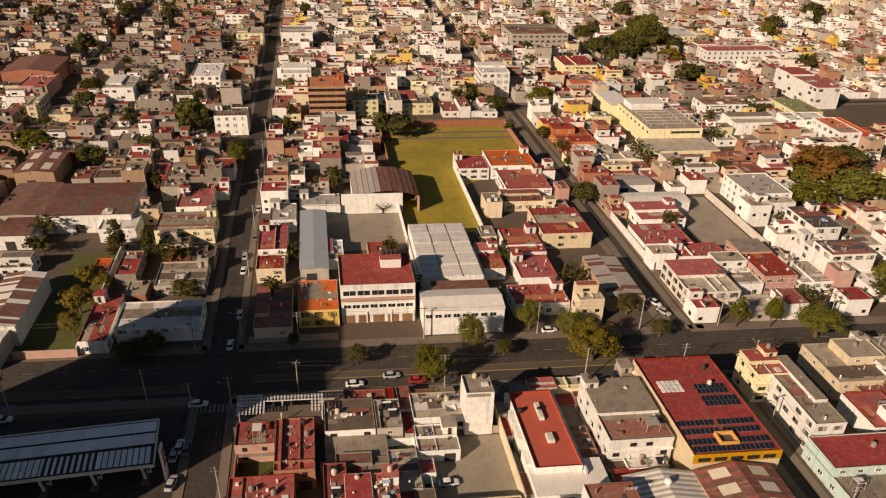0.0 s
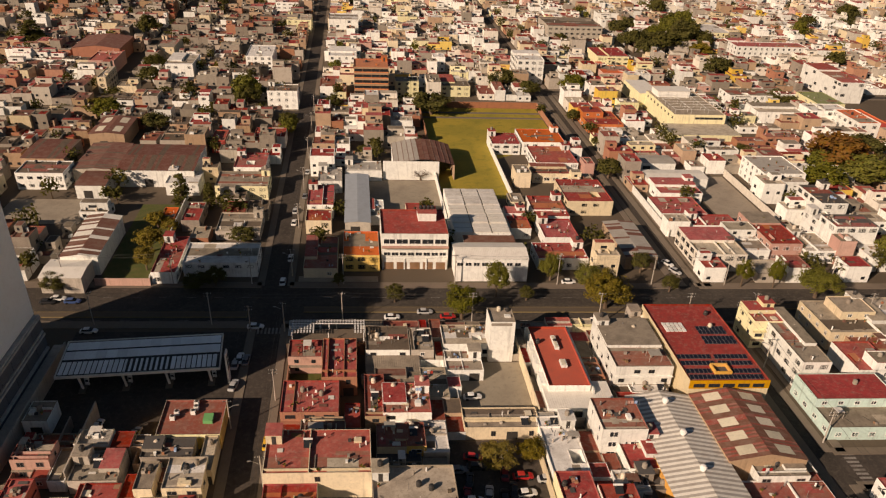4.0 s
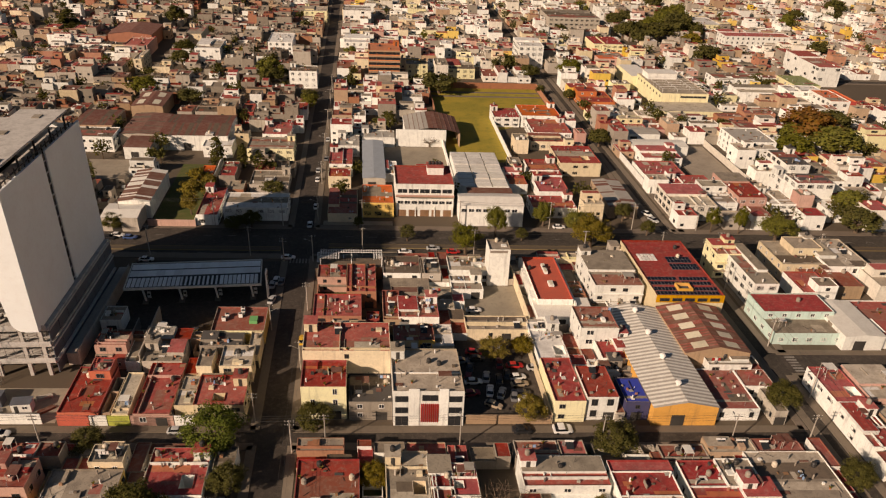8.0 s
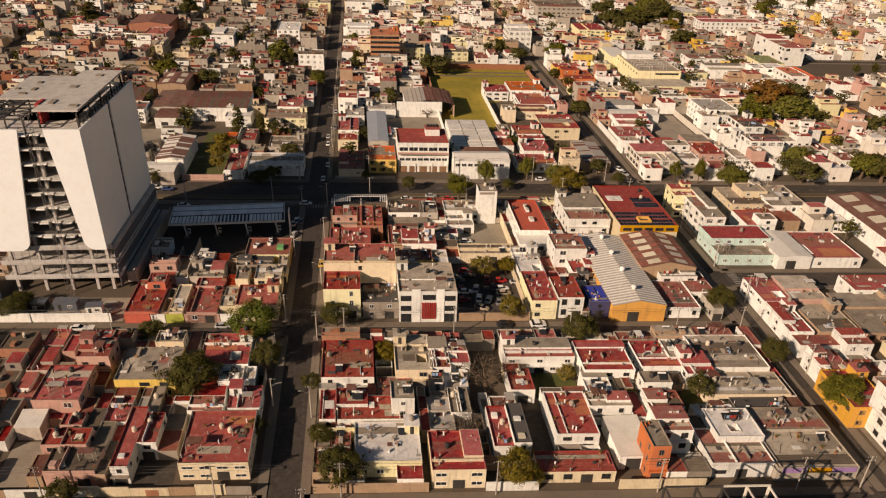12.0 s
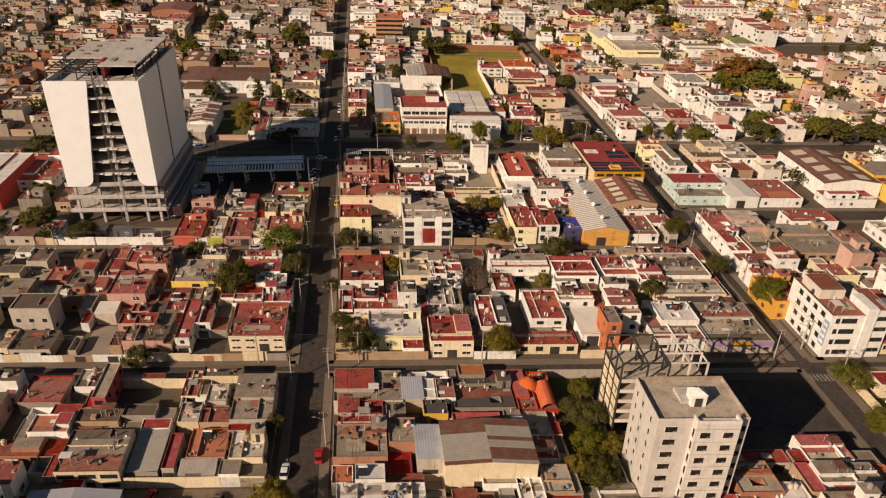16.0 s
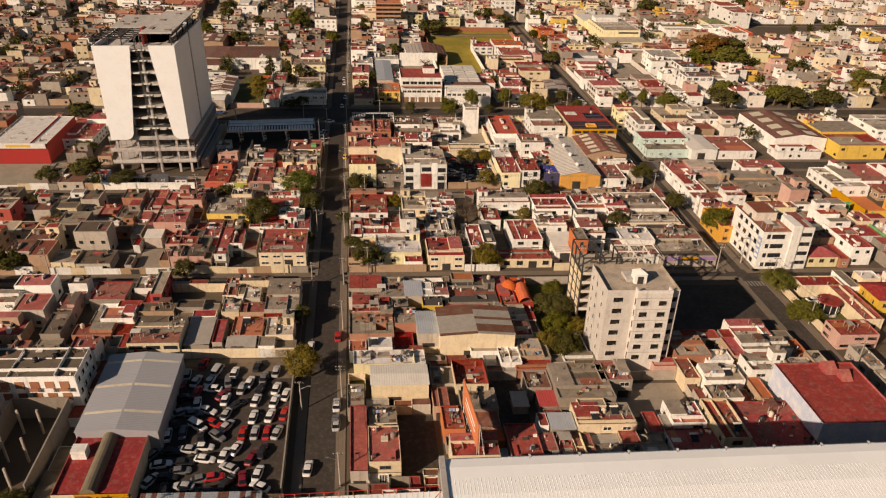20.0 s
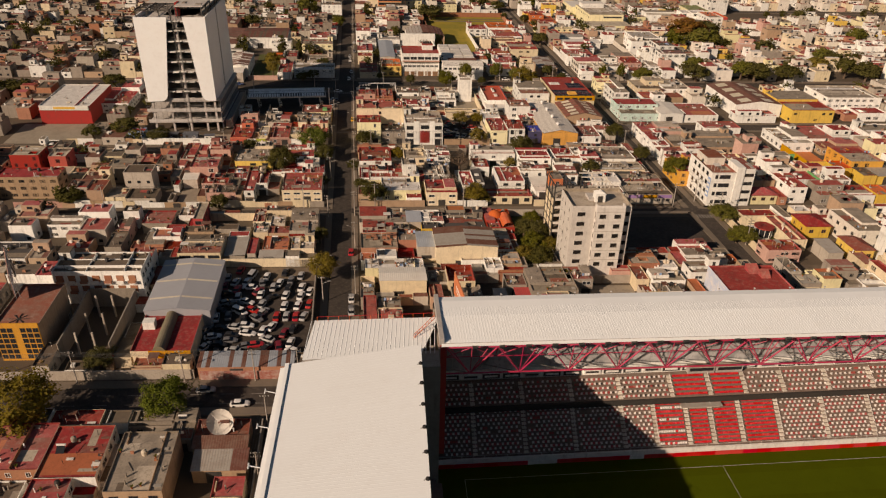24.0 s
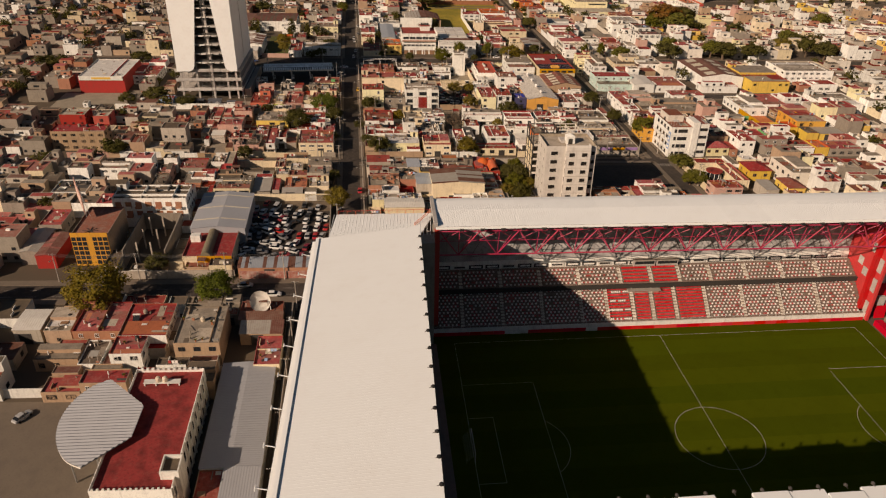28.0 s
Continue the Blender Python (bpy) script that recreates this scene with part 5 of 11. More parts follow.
def hip_house(u0, v0, u1, v1, h, rise, roof, wall, label):
    """A one-storey house under a low hipped roof with eaves."""
    claim(u0, v0, u1, v1)
    w, d = u1 - u0, v1 - v0
    root = thing("house", u0, v0, 0, label, "house")
    g = Geo()
    shell(g, w, d, h, wall, 0.1, 0.2)
    part("wall", g, root)
    g = Geo()
    e, q = 0.4, min(w, d) / 2
    a, b = ((q, d / 2), (w - q, d / 2)) if w >= d else ((w / 2, q), (w / 2, d - q))
    k, sl = len(g.v), g.slot(roof)
    g.v += [(-e, -e, h), (w + e, -e, h), (w + e, d + e, h), (-e, d + e, h), (*a, h + rise), (*b, h + rise)]
    g.f += [(k, k + 1, k + 5, k + 4), (k + 2, k + 3, k + 4, k + 5), (k + 3, k, k + 4), (k + 1, k + 2, k + 5), (k + 3, k + 2, k + 1, k)] if w >= d else [(k, k + 1, k + 4), (k + 1, k + 2, k + 5, k + 4), (k + 2, k + 3, k + 5), (k + 3, k, k + 4, k + 5), (k + 3, k + 2, k + 1, k)]
    g.m += [sl] * 5
    part("roof", g, root, "hipped roof with eaves")
    for i in range(max(2, int(w / 3.2))):
        part("window", window_mesh(1.4, 1.2, "wood"), root, "", (w * (i + 0.5) / max(2, int(w / 3.2)), -0.004, h * 0.42))
    for i in range(max(2, int(d / 3.5))):
        part("window", window_mesh(1.2, 1.2, "wood"), root, "", (-0.004, d * (i + 0.5) / max(2, int(d / 3.5)), h * 0.42), -math.pi / 2)
    return root


def round_room(u, v, r, h):
    """A round glazed room under a flat red disc of a roof."""
    claim(u - r, v - r, u + r, v + r)
    root = thing("round_room", u, v, 0, "round glazed room with a flat red roof, in a garden", "pavilion")
    g = Geo()
    g.lathe([(r, 0), (r, 0.9)], "w_bone", 20)
    part("wall", g, root)
    g = Geo()
    g.lathe([(r - 0.1, 0.9), (r - 0.1, h - 0.4)], "glass_dark", 20)
    part("glazing", g, root)
    for i in range(10):
        g = Geo()
        a = 0.6283 * i
        g.tube((r * math.cos(a), r * math.sin(a), 0.9), (r * math.cos(a), r * math.sin(a), h - 0.4), 0.1, 0.1, "w_white", 6)
        part("mullion", g, root)
    g = Geo()
    g.lathe([(r + 0.4, h - 0.4), (r + 0.4, h), (r + 0.2, h), (r + 0.2, h - 0.1), (0.05, h - 0.1)], "r_red", 20)
    part("roof", g, root)


def brick_block(u0, v0, u1, v1, h):
    root = house(u0, v0, u1, v1, h, "r_clay", "w_orange", "", tanks=1, head=True, label="six-storey block with brick-orange and dark window bands", name="apartment_block", category="building", lite=False)
    w, d = u1 - u0, v1 - v0
    for k in range(6):
        for i in range(4):
            part("window", window_mesh(w / 4 - 0.2, 1.4, "dark_metal"), root, "", (w * (i + 0.5) / 4, -0.004, 0.9 + k * 2.75))
        g = Geo()
        g.box(-0.1, -0.7, 2.4 + k * 2.75, w + 0.1, -0.0, 3.1 + k * 2.75, "w_tan")
        part("balcony", g, root, "tan balcony band")


# ---- trees ----
CROWNS = {}


def crown_mesh(kind, leaf, variant, near):
    """Leaves as thousands of small bent blades in clumps on a branching frame; uneven outline with gaps."""
    key = (kind, leaf, variant, near)
    if key in CROWNS:
        return CROWNS[key]
    r = random.Random(hash_of(kind) + variant * 17)
    g, t = Geo(), Geo()
    t.tube((0, 0, 0), (0.02, 0.01, 0.38), 0.045, 0.03, "bark", 7)
    clumps = []
    if kind == "cypress":
        for i in range(70):
            z = r.uniform(0.06, 1.0)
            rad = 0.16 * (1 - z) ** 0.6 + 0.015
            a = r.uniform(0, 6.28)
            clumps.append((rad * math.cos(a) * r.random() ** 0.4, rad * math.sin(a) * r.random() ** 0.4, z, 0.07))
        t.tube((0, 0, 0.3), (0, 0, 0.9), 0.03, 0.01, "bark", 5)
    else:
        limbs = 6 if kind != "bare" else 11
        for i in range(limbs):
            a, e = 6.28 * i / limbs + r.uniform(-0.4, 0.4), r.uniform(0.35, 1.1)
            ln = r.uniform(0.28, 0.46)
            tip = (ln * math.cos(a) * math.cos(e), ln * math.sin(a) * math.cos(e), 0.36 + ln * math.sin(e) * 1.1)
            t.tube((0.02, 0.01, r.uniform(0.25, 0.38)), tip, 0.022, 0.008, "bark", 5)
            for j in range(3 if kind != "bare" else 7):
                q = (tip[0] + r.uniform(-0.16, 0.16), tip[1] + r.uniform(-0.16, 0.16), tip[2] + r.uniform(-0.05, 0.2))
                t.tube(tuple(tip[k] * 0.75 + (0, 0, 0.09)[k] for k in range(3)), q, 0.007, 0.002, "bark", 4)
                if kind == "bare":
                    for _ in range(5):
                        t.tube(q, (q[0] + r.uniform(-0.13, 0.13), q[1] + r.uniform(-0.13, 0.13), q[2] + r.uniform(-0.03, 0.14)), 0.004, 0.0015, "bark", 3)
                clumps.append((*q, r.uniform(0.09, 0.15)))
            clumps.append((*tip, 0.13))
        for i in range(64):
            a, e = r.uniform(0, 6.28), math.asin(r.uniform(-0.45, 1.0))
            k = r.uniform(0.27, 0.37) * (1 + 0.12 * math.sin(3 * a + variant))
            clumps.append((k * math.cos(a) * math.cos(e), k * math.sin(a) * math.cos(e), 0.56 + k * 0.98 * math.sin(e), r.uniform(0.075, 0.13)))
    if kind != "bare":
        per, size = (int((88 if near else 26) * (0.45 if kind == "cypress" else 1)), 1.0 if near else 2.0)
        q = np.random.RandomState(hash_of(kind + leaf) + variant)
        c = np.repeat(np.array(clumps), per, 0)
        way = q.normal(size=(len(c), 3))
        way /= np.linalg.norm(way, axis=1)[:, None]
        p = c[:, :3] + way * (c[:, 3] * q.random(len(c)) ** 0.35)[:, None] * (1, 1, 0.85)
        # blades lie roughly across the way out of their clump
        n = way * 0.8 + (p - (0, 0, 0.5)) * 1.2 + q.normal(size=way.shape) * 0.45
        n /= np.linalg.norm(n, axis=1)[:, None]
        d1 = np.cross(n, q.normal(size=n.shape))
        d1 /= np.linalg.norm(d1, axis=1)[:, None]
        d2 = np.cross(n, d1) * (q.uniform(0.009, 0.017, len(c)) * size)[:, None]
        d1 *= (q.uniform(0.012, 0.023, len(c)) * size)[:, None]
        g.v = np.stack([p - d1, p + d2, p + d1, p - d2], 1).reshape(-1, 3).tolist()
        g.f = np.arange(len(g.v)).reshape(-1, 4).tolist()
        g.slot(leaf)
    CROWNS[key] = (t.mesh("trunk", False), g.mesh("crown", False) if g.f else None)
    return CROWNS[key]


def hash_of(s):
    return sum(ord(c) * (i + 3) for i, c in enumerate(s))


TREES = [0]
LEAFNAME = {"leaf_fresh": "bright green", "leaf_green": "green", "leaf_dark": "dark green", "leaf_yellow": "yellow-green", "leaf_russet": "russet-brown"}


def tree(u, v, h, r, leaf="leaf_green", kind="broad", z=0.0):
    """A street or garden tree: tapered trunk, limbs, leafy crown; h its height and r its crown's radius."""
    TREES[0] += 1
    claim(u - 0.9, v - 0.9, u + 0.9, v + 0.9)
    h, r = h * 1.15, r * 1.25
    trunk, crown = crown_mesh(kind, leaf, TREES[0] % 4, v < 165 and -110 < u < 135)
    lab = {"bare": "bare-branched tree with fine grey twigs", "cypress": "narrow %s cypress with a pointed crown" % LEAFNAME[leaf]}.get(kind, "%s broadleaf tree with an uneven crown" % LEAFNAME[leaf])
    root = thing("tree", u, v, z, lab, "tree", turn=TREES[0] * 1.3)
    root.scale = (r / 0.46, r / 0.46, h) if kind != "cypress" else (r / 0.17, r / 0.17, h)
    for name, me in (("trunk", trunk), ("crown", crown)):
        if me:
            ob = new(name, me)
            ob.parent = root
    return root


# ---- cars ----
CARS = {}


def car_base(paint, van):
    key = (paint, van)
    if key in CARS:
        return CARS[key]
    ms, m = {}, "paint_" + paint
    # body: rounded stations from tail to nose (x, half width, sill, shoulder)
    line = ([(-2.25, 0.70, 0.45, 1.0), (-2.15, 0.84, 0.32, 1.12), (-0.8, 0.88, 0.25, 1.14), (0.9, 0.88, 0.25, 1.12), (1.8, 0.84, 0.28, 0.98), (2.2, 0.72, 0.36, 0.8), (2.28, 0.55, 0.42, 0.62)] if van else
            [(-2.17, 0.58, 0.42, 0.74), (-2.05, 0.76, 0.3, 0.88), (-1.5, 0.85, 0.25, 0.96), (0.0, 0.87, 0.22, 0.95), (1.0, 0.86, 0.24, 0.91), (1.75, 0.79, 0.28, 0.79), (2.08, 0.64, 0.34, 0.66), (2.16, 0.48, 0.4, 0.56)])
    g = Geo()
    sl = g.slot(m)
    for x, hw, lo, hi in line:
        mid = lo + (hi - lo) * 0.55
        g.v += [(x, -hw * 0.9, lo), (x, -hw, mid), (x, -hw * 0.93, hi - 0.06), (x, -hw * 0.8, hi), (x, hw * 0.8, hi), (x, hw * 0.93, hi - 0.06), (x, hw, mid), (x, hw * 0.9, lo)]
    for j in range(len(line) - 1):
        g.f += [(j * 8 + i, j * 8 + 8 + i, j * 8 + 8 + (i + 1) % 8, j * 8 + (i + 1) % 8) for i in range(8)]
    g.f += [tuple(range(8)), tuple(len(g.v) - 1 - i for i in range(8))]
    g.m = [sl] * len(g.f)
    ms["body"] = g.mesh("body", False)
    # glasshouse: one skin from the shoulder to the roof's edge
    belt, z1 = (1.1, 1.92) if van else (0.92, 1.38)
    low, top = ((-2.1, -1.9, 1.2, 1.55), (-2.02, -1.9, 0.75, 0.95)) if van else ((-1.75, -1.55, 0.75, 1.05), (-1.15, -1.05, 0.12, 0.3))
    w0, w1 = (0.8, 0.72) if van else (0.77, 0.6)
    g = Geo()
    sl = g.slot("glass_car")
    ring0 = [(low[0], -w0 * 0.85, belt), (low[1], -w0, belt), (low[2], -w0, belt), (low[3], -w0 * 0.8, belt), (low[3], w0 * 0.8, belt), (low[2], w0, belt), (low[1], w0, belt), (low[0], w0 * 0.85, belt)]
    ring1 = [(top[0], -w1 * 0.85, z1), (top[1], -w1, z1), (top[2], -w1, z1), (top[3], -w1 * 0.8, z1), (top[3], w1 * 0.8, z1), (top[2], w1, z1), (top[1], w1, z1), (top[0], w1 * 0.85, z1)]
    g.v += ring0 + ring1
    g.f += [(i, (i + 1) % 8, 8 + (i + 1) % 8, 8 + i) for i in range(8)]
    g.m = [sl] * 8
    ms["glasshouse"] = g.mesh("glasshouse", False)
    # roof: a slightly domed lid
    g = Geo()
    sl = g.slot(m)
    g.v += [(x * 1.04, y * 1.05, z + 0.004) for x, y, z in ring1] + [(x * 0.75, y * 0.7, z + 0.06) for x, y, z in ring1]
    g.f += [(i, (i + 1) % 8, 8 + (i + 1) % 8, 8 + i) for i in range(8)] + [tuple(range(8, 16))]
    g.m = [sl] * 9
    ms["roof"] = g.mesh("roof", False)
    g = Geo()
    g.lathe([(0.0, -0.1), (0.3, -0.1), (0.33, -0.05), (0.33, 0.05), (0.3, 0.1), (0.19, 0.1), (0.17, 0.06)], "rubber", 12)
    w = g.mesh("wheel", False)
    ms["wheel"] = w
    CARS[key] = ms
    return ms


def car(u, v, ang, paint="white", van=False, z=0.02):
    """A parked car pointing ang degrees from +u."""
    ms = car_base(paint, van)
    root = thing("car", u, v, z, "%s %s parked on the tarmac" % (paint, "van" if van else "saloon car"), "car", turn=radians(ang))
    for name in ("body", "glasshouse", "roof"):
        ob = new(name, ms[name])
        ob.parent = root
    for x in (-1.3, 1.3):
        for s in (-1, 1):
            ob = new("wheel", ms["wheel"])
            ob.parent = root
            ob.location, ob.rotation_euler[0] = (x, s * 0.8, 0.33), -s * math.pi / 2
    return root


# ---- street furniture ----


def pole(u, v, h=9.0, arms=2, lamp=None):
    """A concrete utility pole with crossarms, insulators, sometimes a lamp arm."""
    root = thing("utility_pole", u, v, 0.1, "grey concrete utility pole with crossarms", "utility pole", "utility poles")
    part("shaft", shared(("shaft", h), lambda g: g.tube((0, 0, 0), (0, 0, h), 0.17, 0.1, "concrete_pole", 8)), root)
    for k in range(arms):
        def build(g):
            g.box(-0.95, -0.06, 0, 0.95, 0.06, 0.12, "dark_metal")
            for x in (-0.85, -0.3, 0.3, 0.85):
                g.lathe([(0.03, 0), (0.06, 0.1), (0.03, 0.22)], "w_white", 6, (x, 0, 0.12))
        part("crossarm", shared(("crossarm", 1), build), root, "", (0, 0, h - 0.5 - k * 0.9))
    if lamp is not None:
        def build(g):
            g.tube((0, 0, 0), (1.8, 0, 0.9), 0.05, 0.04, "steel", 6)
            g.box(1.7, -0.12, 0.84, 2.4, 0.12, 0.98, "steel")
            g.box(1.8, -0.1, 0.8, 2.35, 0.1, 0.84, "lamp_lens")
        part("lamp_arm", shared(("lamp_arm", 1), build), root, "street lamp on a curved arm", (0, 0, h - 2.2), lamp)
    return root


def cable(a, b, sag=0.7, n=10, r=0.022):
    """One hanging cable between two grid points."""
    g = Geo()
    pts = []
    for i in range(n + 1):
        t = i / n
        pts.append(tuple(a[k] + (b[k] - a[k]) * t - (sag * 4 * t * (1 - t) if k == 2 else 0) for k in range(3)))
    g.path(pts, r, "black_plastic")
    return g


def wall_run(u0, v0, u1, v1, h, m="w_white", label="", th=0.2):
    """A free-standing boundary wall with a coping."""
    g = Geo()
    if abs(u1 - u0) > abs(v1 - v0):
        g.box(u0, v0 - th / 2, 0, u1, v0 + th / 2, h, m)
        g.box(u0, v0 - th / 2 - 0.05, h, u1, v0 + th / 2 + 0.05, h + 0.08, m)
    else:
        g.box(u0 - th / 2, v0, 0, u0 + th / 2, v1, h, m)
        g.box(u0 - th / 2 - 0.05, v0, h, u0 + th / 2 + 0.05, v1, h + 0.08, m)
    solid("boundary_wall", g, label or "%s boundary wall with a plain coping" % WALLNAME.get(m, "rendered"), "wall")


def yard(u0, v0, u1, v1, m="yard", label="worn concrete yard", keep=True):
    g = Geo()
    g.box(u0, v0, 0, u1, v1, 0.03, m, False)
    solid("yard", g, label, "yard", kind="structure")
    if keep:
        claim(u0, v0, u1, v1)

# ---- football stadium ----
mat("pitch_grass", (0.060, 0.077, 0.0025), rough=0.9, stain=0.45, dark=(0.048, 0.06, 0.002), scale=0.12, grain=3.0, vary=0.08, shift=0.0, spec=0.0)
mat("pitch_grass_light", (0.068, 0.086, 0.003), rough=0.9, stain=0.4, dark=(0.054, 0.067, 0.002), scale=0.12, grain=3.0, vary=0.08, shift=0.0, spec=0.0)
mat("seat_white", (0.80, 0.75, 0.70), rough=0.5, stain=0.2, shift=0.12, bump=0.0)
mat("seat_maroon", (0.40, 0.085, 0.075), rough=0.5, stain=0.2, shift=0.15, bump=0.0)
mat("truss_red", (0.42, 0.02, 0.075), rough=0.5, stain=0.2)
mat("seat_red", (0.66, 0.02, 0.03), rough=0.45, stain=0.1, shift=0.12, bump=0.0)
mat("tier_concrete", (0.24, 0.185, 0.15), stain=0.4, shift=0.0)
mat("banner_red", (0.55, 0.02, 0.025), rough=0.6, stain=0.2)
mat("mural_grey", (0.50, 0.49, 0.48), rough=0.7, stain=0.75, dark=(0.10, 0.10, 0.10), scale=0.28, shift=0.1)
mat("panel_grey", (0.46, 0.44, 0.41), rough=0.6, stain=0.3, shift=0.12)
claim(-60, -330, 230, -104)
claim(-36, -128, 0, -104)


def wpart(name, g, parent, label=""):
    """A part laid down in plain metres of the world, unskewed; its parent stands at the origin."""
    ob = new(name, g.mesh(name, False))
    ob.parent = parent
    if label:
        ob["label"] = label
    return ob


PX0, PX1, PY0, PY1 = -3.1, 101.9, -195.5, -123.3
PXM, PYM = (PX0 + PX1) / 2, (PY0 + PY1) / 2
pitch = tagged(new("football_pitch"), "mown green football pitch with white lines, half in shade", "football pitch", kind="structure")
w = (PY1 - PY0 + 8.6) / 14
for i in range(14):
    g = Geo()
    y = PY0 - 5 + i * w
    g.box(PX0 - 5, y, 0.0, PX1 + 5, y + w, 0.05, "pitch_grass" if i % 2 else "pitch_grass_light", False)
    wpart("turf_band", g, pitch)
g = Geo()


def stripe(x0, y0, x1, y1):
    g.box(min(x0, x1) - 0.03, min(y0, y1) - 0.03, 0.05, max(x0, x1) + 0.03, max(y0, y1) + 0.03, 0.056, "line_paint", False)


def arc(cx, cy, r, a0, a1):
    n = int(abs(a1 - a0) / 6) + 1
    for i in range(n):
        t0, t1 = radians(a0 + (a1 - a0) * i / n), radians(a0 + (a1 - a0) * (i + 1) / n)
        g.face([(cx + (r + s) * math.cos(t), cy + (r + s) * math.sin(t), 0.056) for t, s in ((t0, -0.035), (t0, 0.035), (t1, 0.035), (t1, -0.035))], "line_paint")


for y in (PY0, PY1):
    stripe(PX0, y, PX1, y)
for x in (PX0, PXM, PX1):
    stripe(x, PY0, x, PY1)
arc(PXM, PYM, 9.15, 0, 360)
for x, s in ((PX0, 1), (PX1, -1)):
    for reach, half in ((16.5, 20.16), (5.5, 9.16)):
        stripe(x + s * reach, PYM - half, x + s * reach, PYM + half)
        for y in (PYM - half, PYM + half):
            stripe(x, y, x + s * reach, y)
    arc(x + s * 11, PYM, 9.15, -53 if s > 0 else 127, 53 if s > 0 else 233)
wpart("line_markings", g, pitch, "white painted line markings")

for x, s in ((PX0, -1), (PX1, 1)):
    goal = tagged(new("football_goal"), "white football goal with a net, at the goal line", "football goal", "goals on the pitch")
    goal.location = (x, PYM, 0.05)
    for y in (-3.66, 3.66):
        g = Geo()
        g.tube((0, y, 0), (0, y, 2.44), 0.06, 0.06, "white_frame")
        wpart("post", g, goal)
    g = Geo()
    g.tube((0, -3.72, 2.44), (0, 3.72, 2.44), 0.06, 0.06, "white_frame")
    wpart("crossbar", g, goal)
    g = Geo()
    for i in range(13):
        y = -3.66 + i * 0.61
        g.tube((0, y, 2.44), (s * 1.9, y, 0), 0.02, 0.02, "white_frame", 3)
    for i in range(1, 5):
        g.tube((s * 0.38 * i, -3.66, 2.44 - 0.49 * i), (s * 0.38 * i, 3.66, 2.44 - 0.49 * i), 0.02, 0.02, "white_frame", 3)
    wpart("net", g, goal)

# north stand
stand = tagged(new("north_stand"), "stadium stand with red and white seats under a white roof", "stadium stand")
NX0, NX1 = -8.0, 106.5
ROWS_N = [(-119.0 + 0.6 * i, 1.9 + 0.53 * i) for i in range(11)]
for y, z in ROWS_N:
    g = Geo()
    g.box(NX0, y, z - 0.6, NX1, y + 0.62, z, "tier_concrete")
    wpart("step", g, stand, "concrete step of the lower tier")
ROWS_U = [(-112.2 + 0.85 * i, 9.0 + 0.5 * i) for i in range(6)]
for y, z in ROWS_U:
    g = Geo()
    g.box(NX0, y, z - 0.6, NX1, y + 0.87, z, "tier_concrete")
    wpart("step", g, stand, "concrete step of the upper tier")
g = Geo()
g.box(NX0, -112.35, 0, NX1, -112.0, 8.0, "w_grey")
wpart("under_wall", g, stand, "grey wall under the upper tier")
g = Geo()
g.box(NX0, -112.9, 7.75, NX1, -112.36, 8.9, "dark_metal")
wpart("tier_fascia", g, stand, "dark fascia between the tiers")
for i in range(30):
    g = Geo()
    x = NX0 + (NX1 - NX0) * i / 30
    g.box(x, -106.4, 10.2, x + 3.7, -105.6, 27.5 + 0.2 * (i % 2), "mural_grey")
    g.box(x + 3.7, -106.3, 10.2, x + 3.82, -105.6, 27.5, "panel_grey")
    wpart("back_panel", g, stand, "grey back wall panel with a faded mural")
g = Geo()
g.box(NX0, -107.6, 10.9, NX1, -106.4, 11.2, "w_white")
g.box(NX0, -106.75, 11.2, NX1, -106.42, 13.6, "w_white")
wpart("gallery", g, stand, "white gallery ledge behind the upper tier")
for i in range(26):
    x = NX0 + 1.5 + i * 4.3
    if x > NX1 - 4:
        break
    g = Geo()
    g.box(x, -107.0, 11.6, x + 3.6, -106.76, 12.6, "w_white" if i % 3 == 1 else "dark_metal")
    g.box(x + 0.4, -107.04, 11.9, x + 3.2, -107.0, 12.4, "dark_metal" if i % 3 == 1 else "w_white")
    wpart("sign_board", g, stand, "sign board with a bar of lettering")
for i in range(38):
    g = Geo()
    x = NX0 + i * 3.0
    g.box(x, -120.25, 0.05, x + 2.96, -120.1, 1.0, "banner_red" if i not in (6, 7, 13) else "seat_white")
    wpart("advert_board", g, stand, "advertising board along the touchline")
g = Geo()
g.box(NX0, -119.9, 0, NX1, -119.5, 1.9, "w_white")
for i in range(50):
    x = NX0 + i * 2.3
    g.tube((x, -119.7, 1.9), (x, -119.7, 2.7), 0.03, 0.03, "white_frame", 4)
g.tube((NX0, -119.7, 2.7), (NX1, -119.7, 2.7), 0.03, 0.03, "white_frame", 4)
wpart("front_wall", g, stand, "white front wall with a rail")
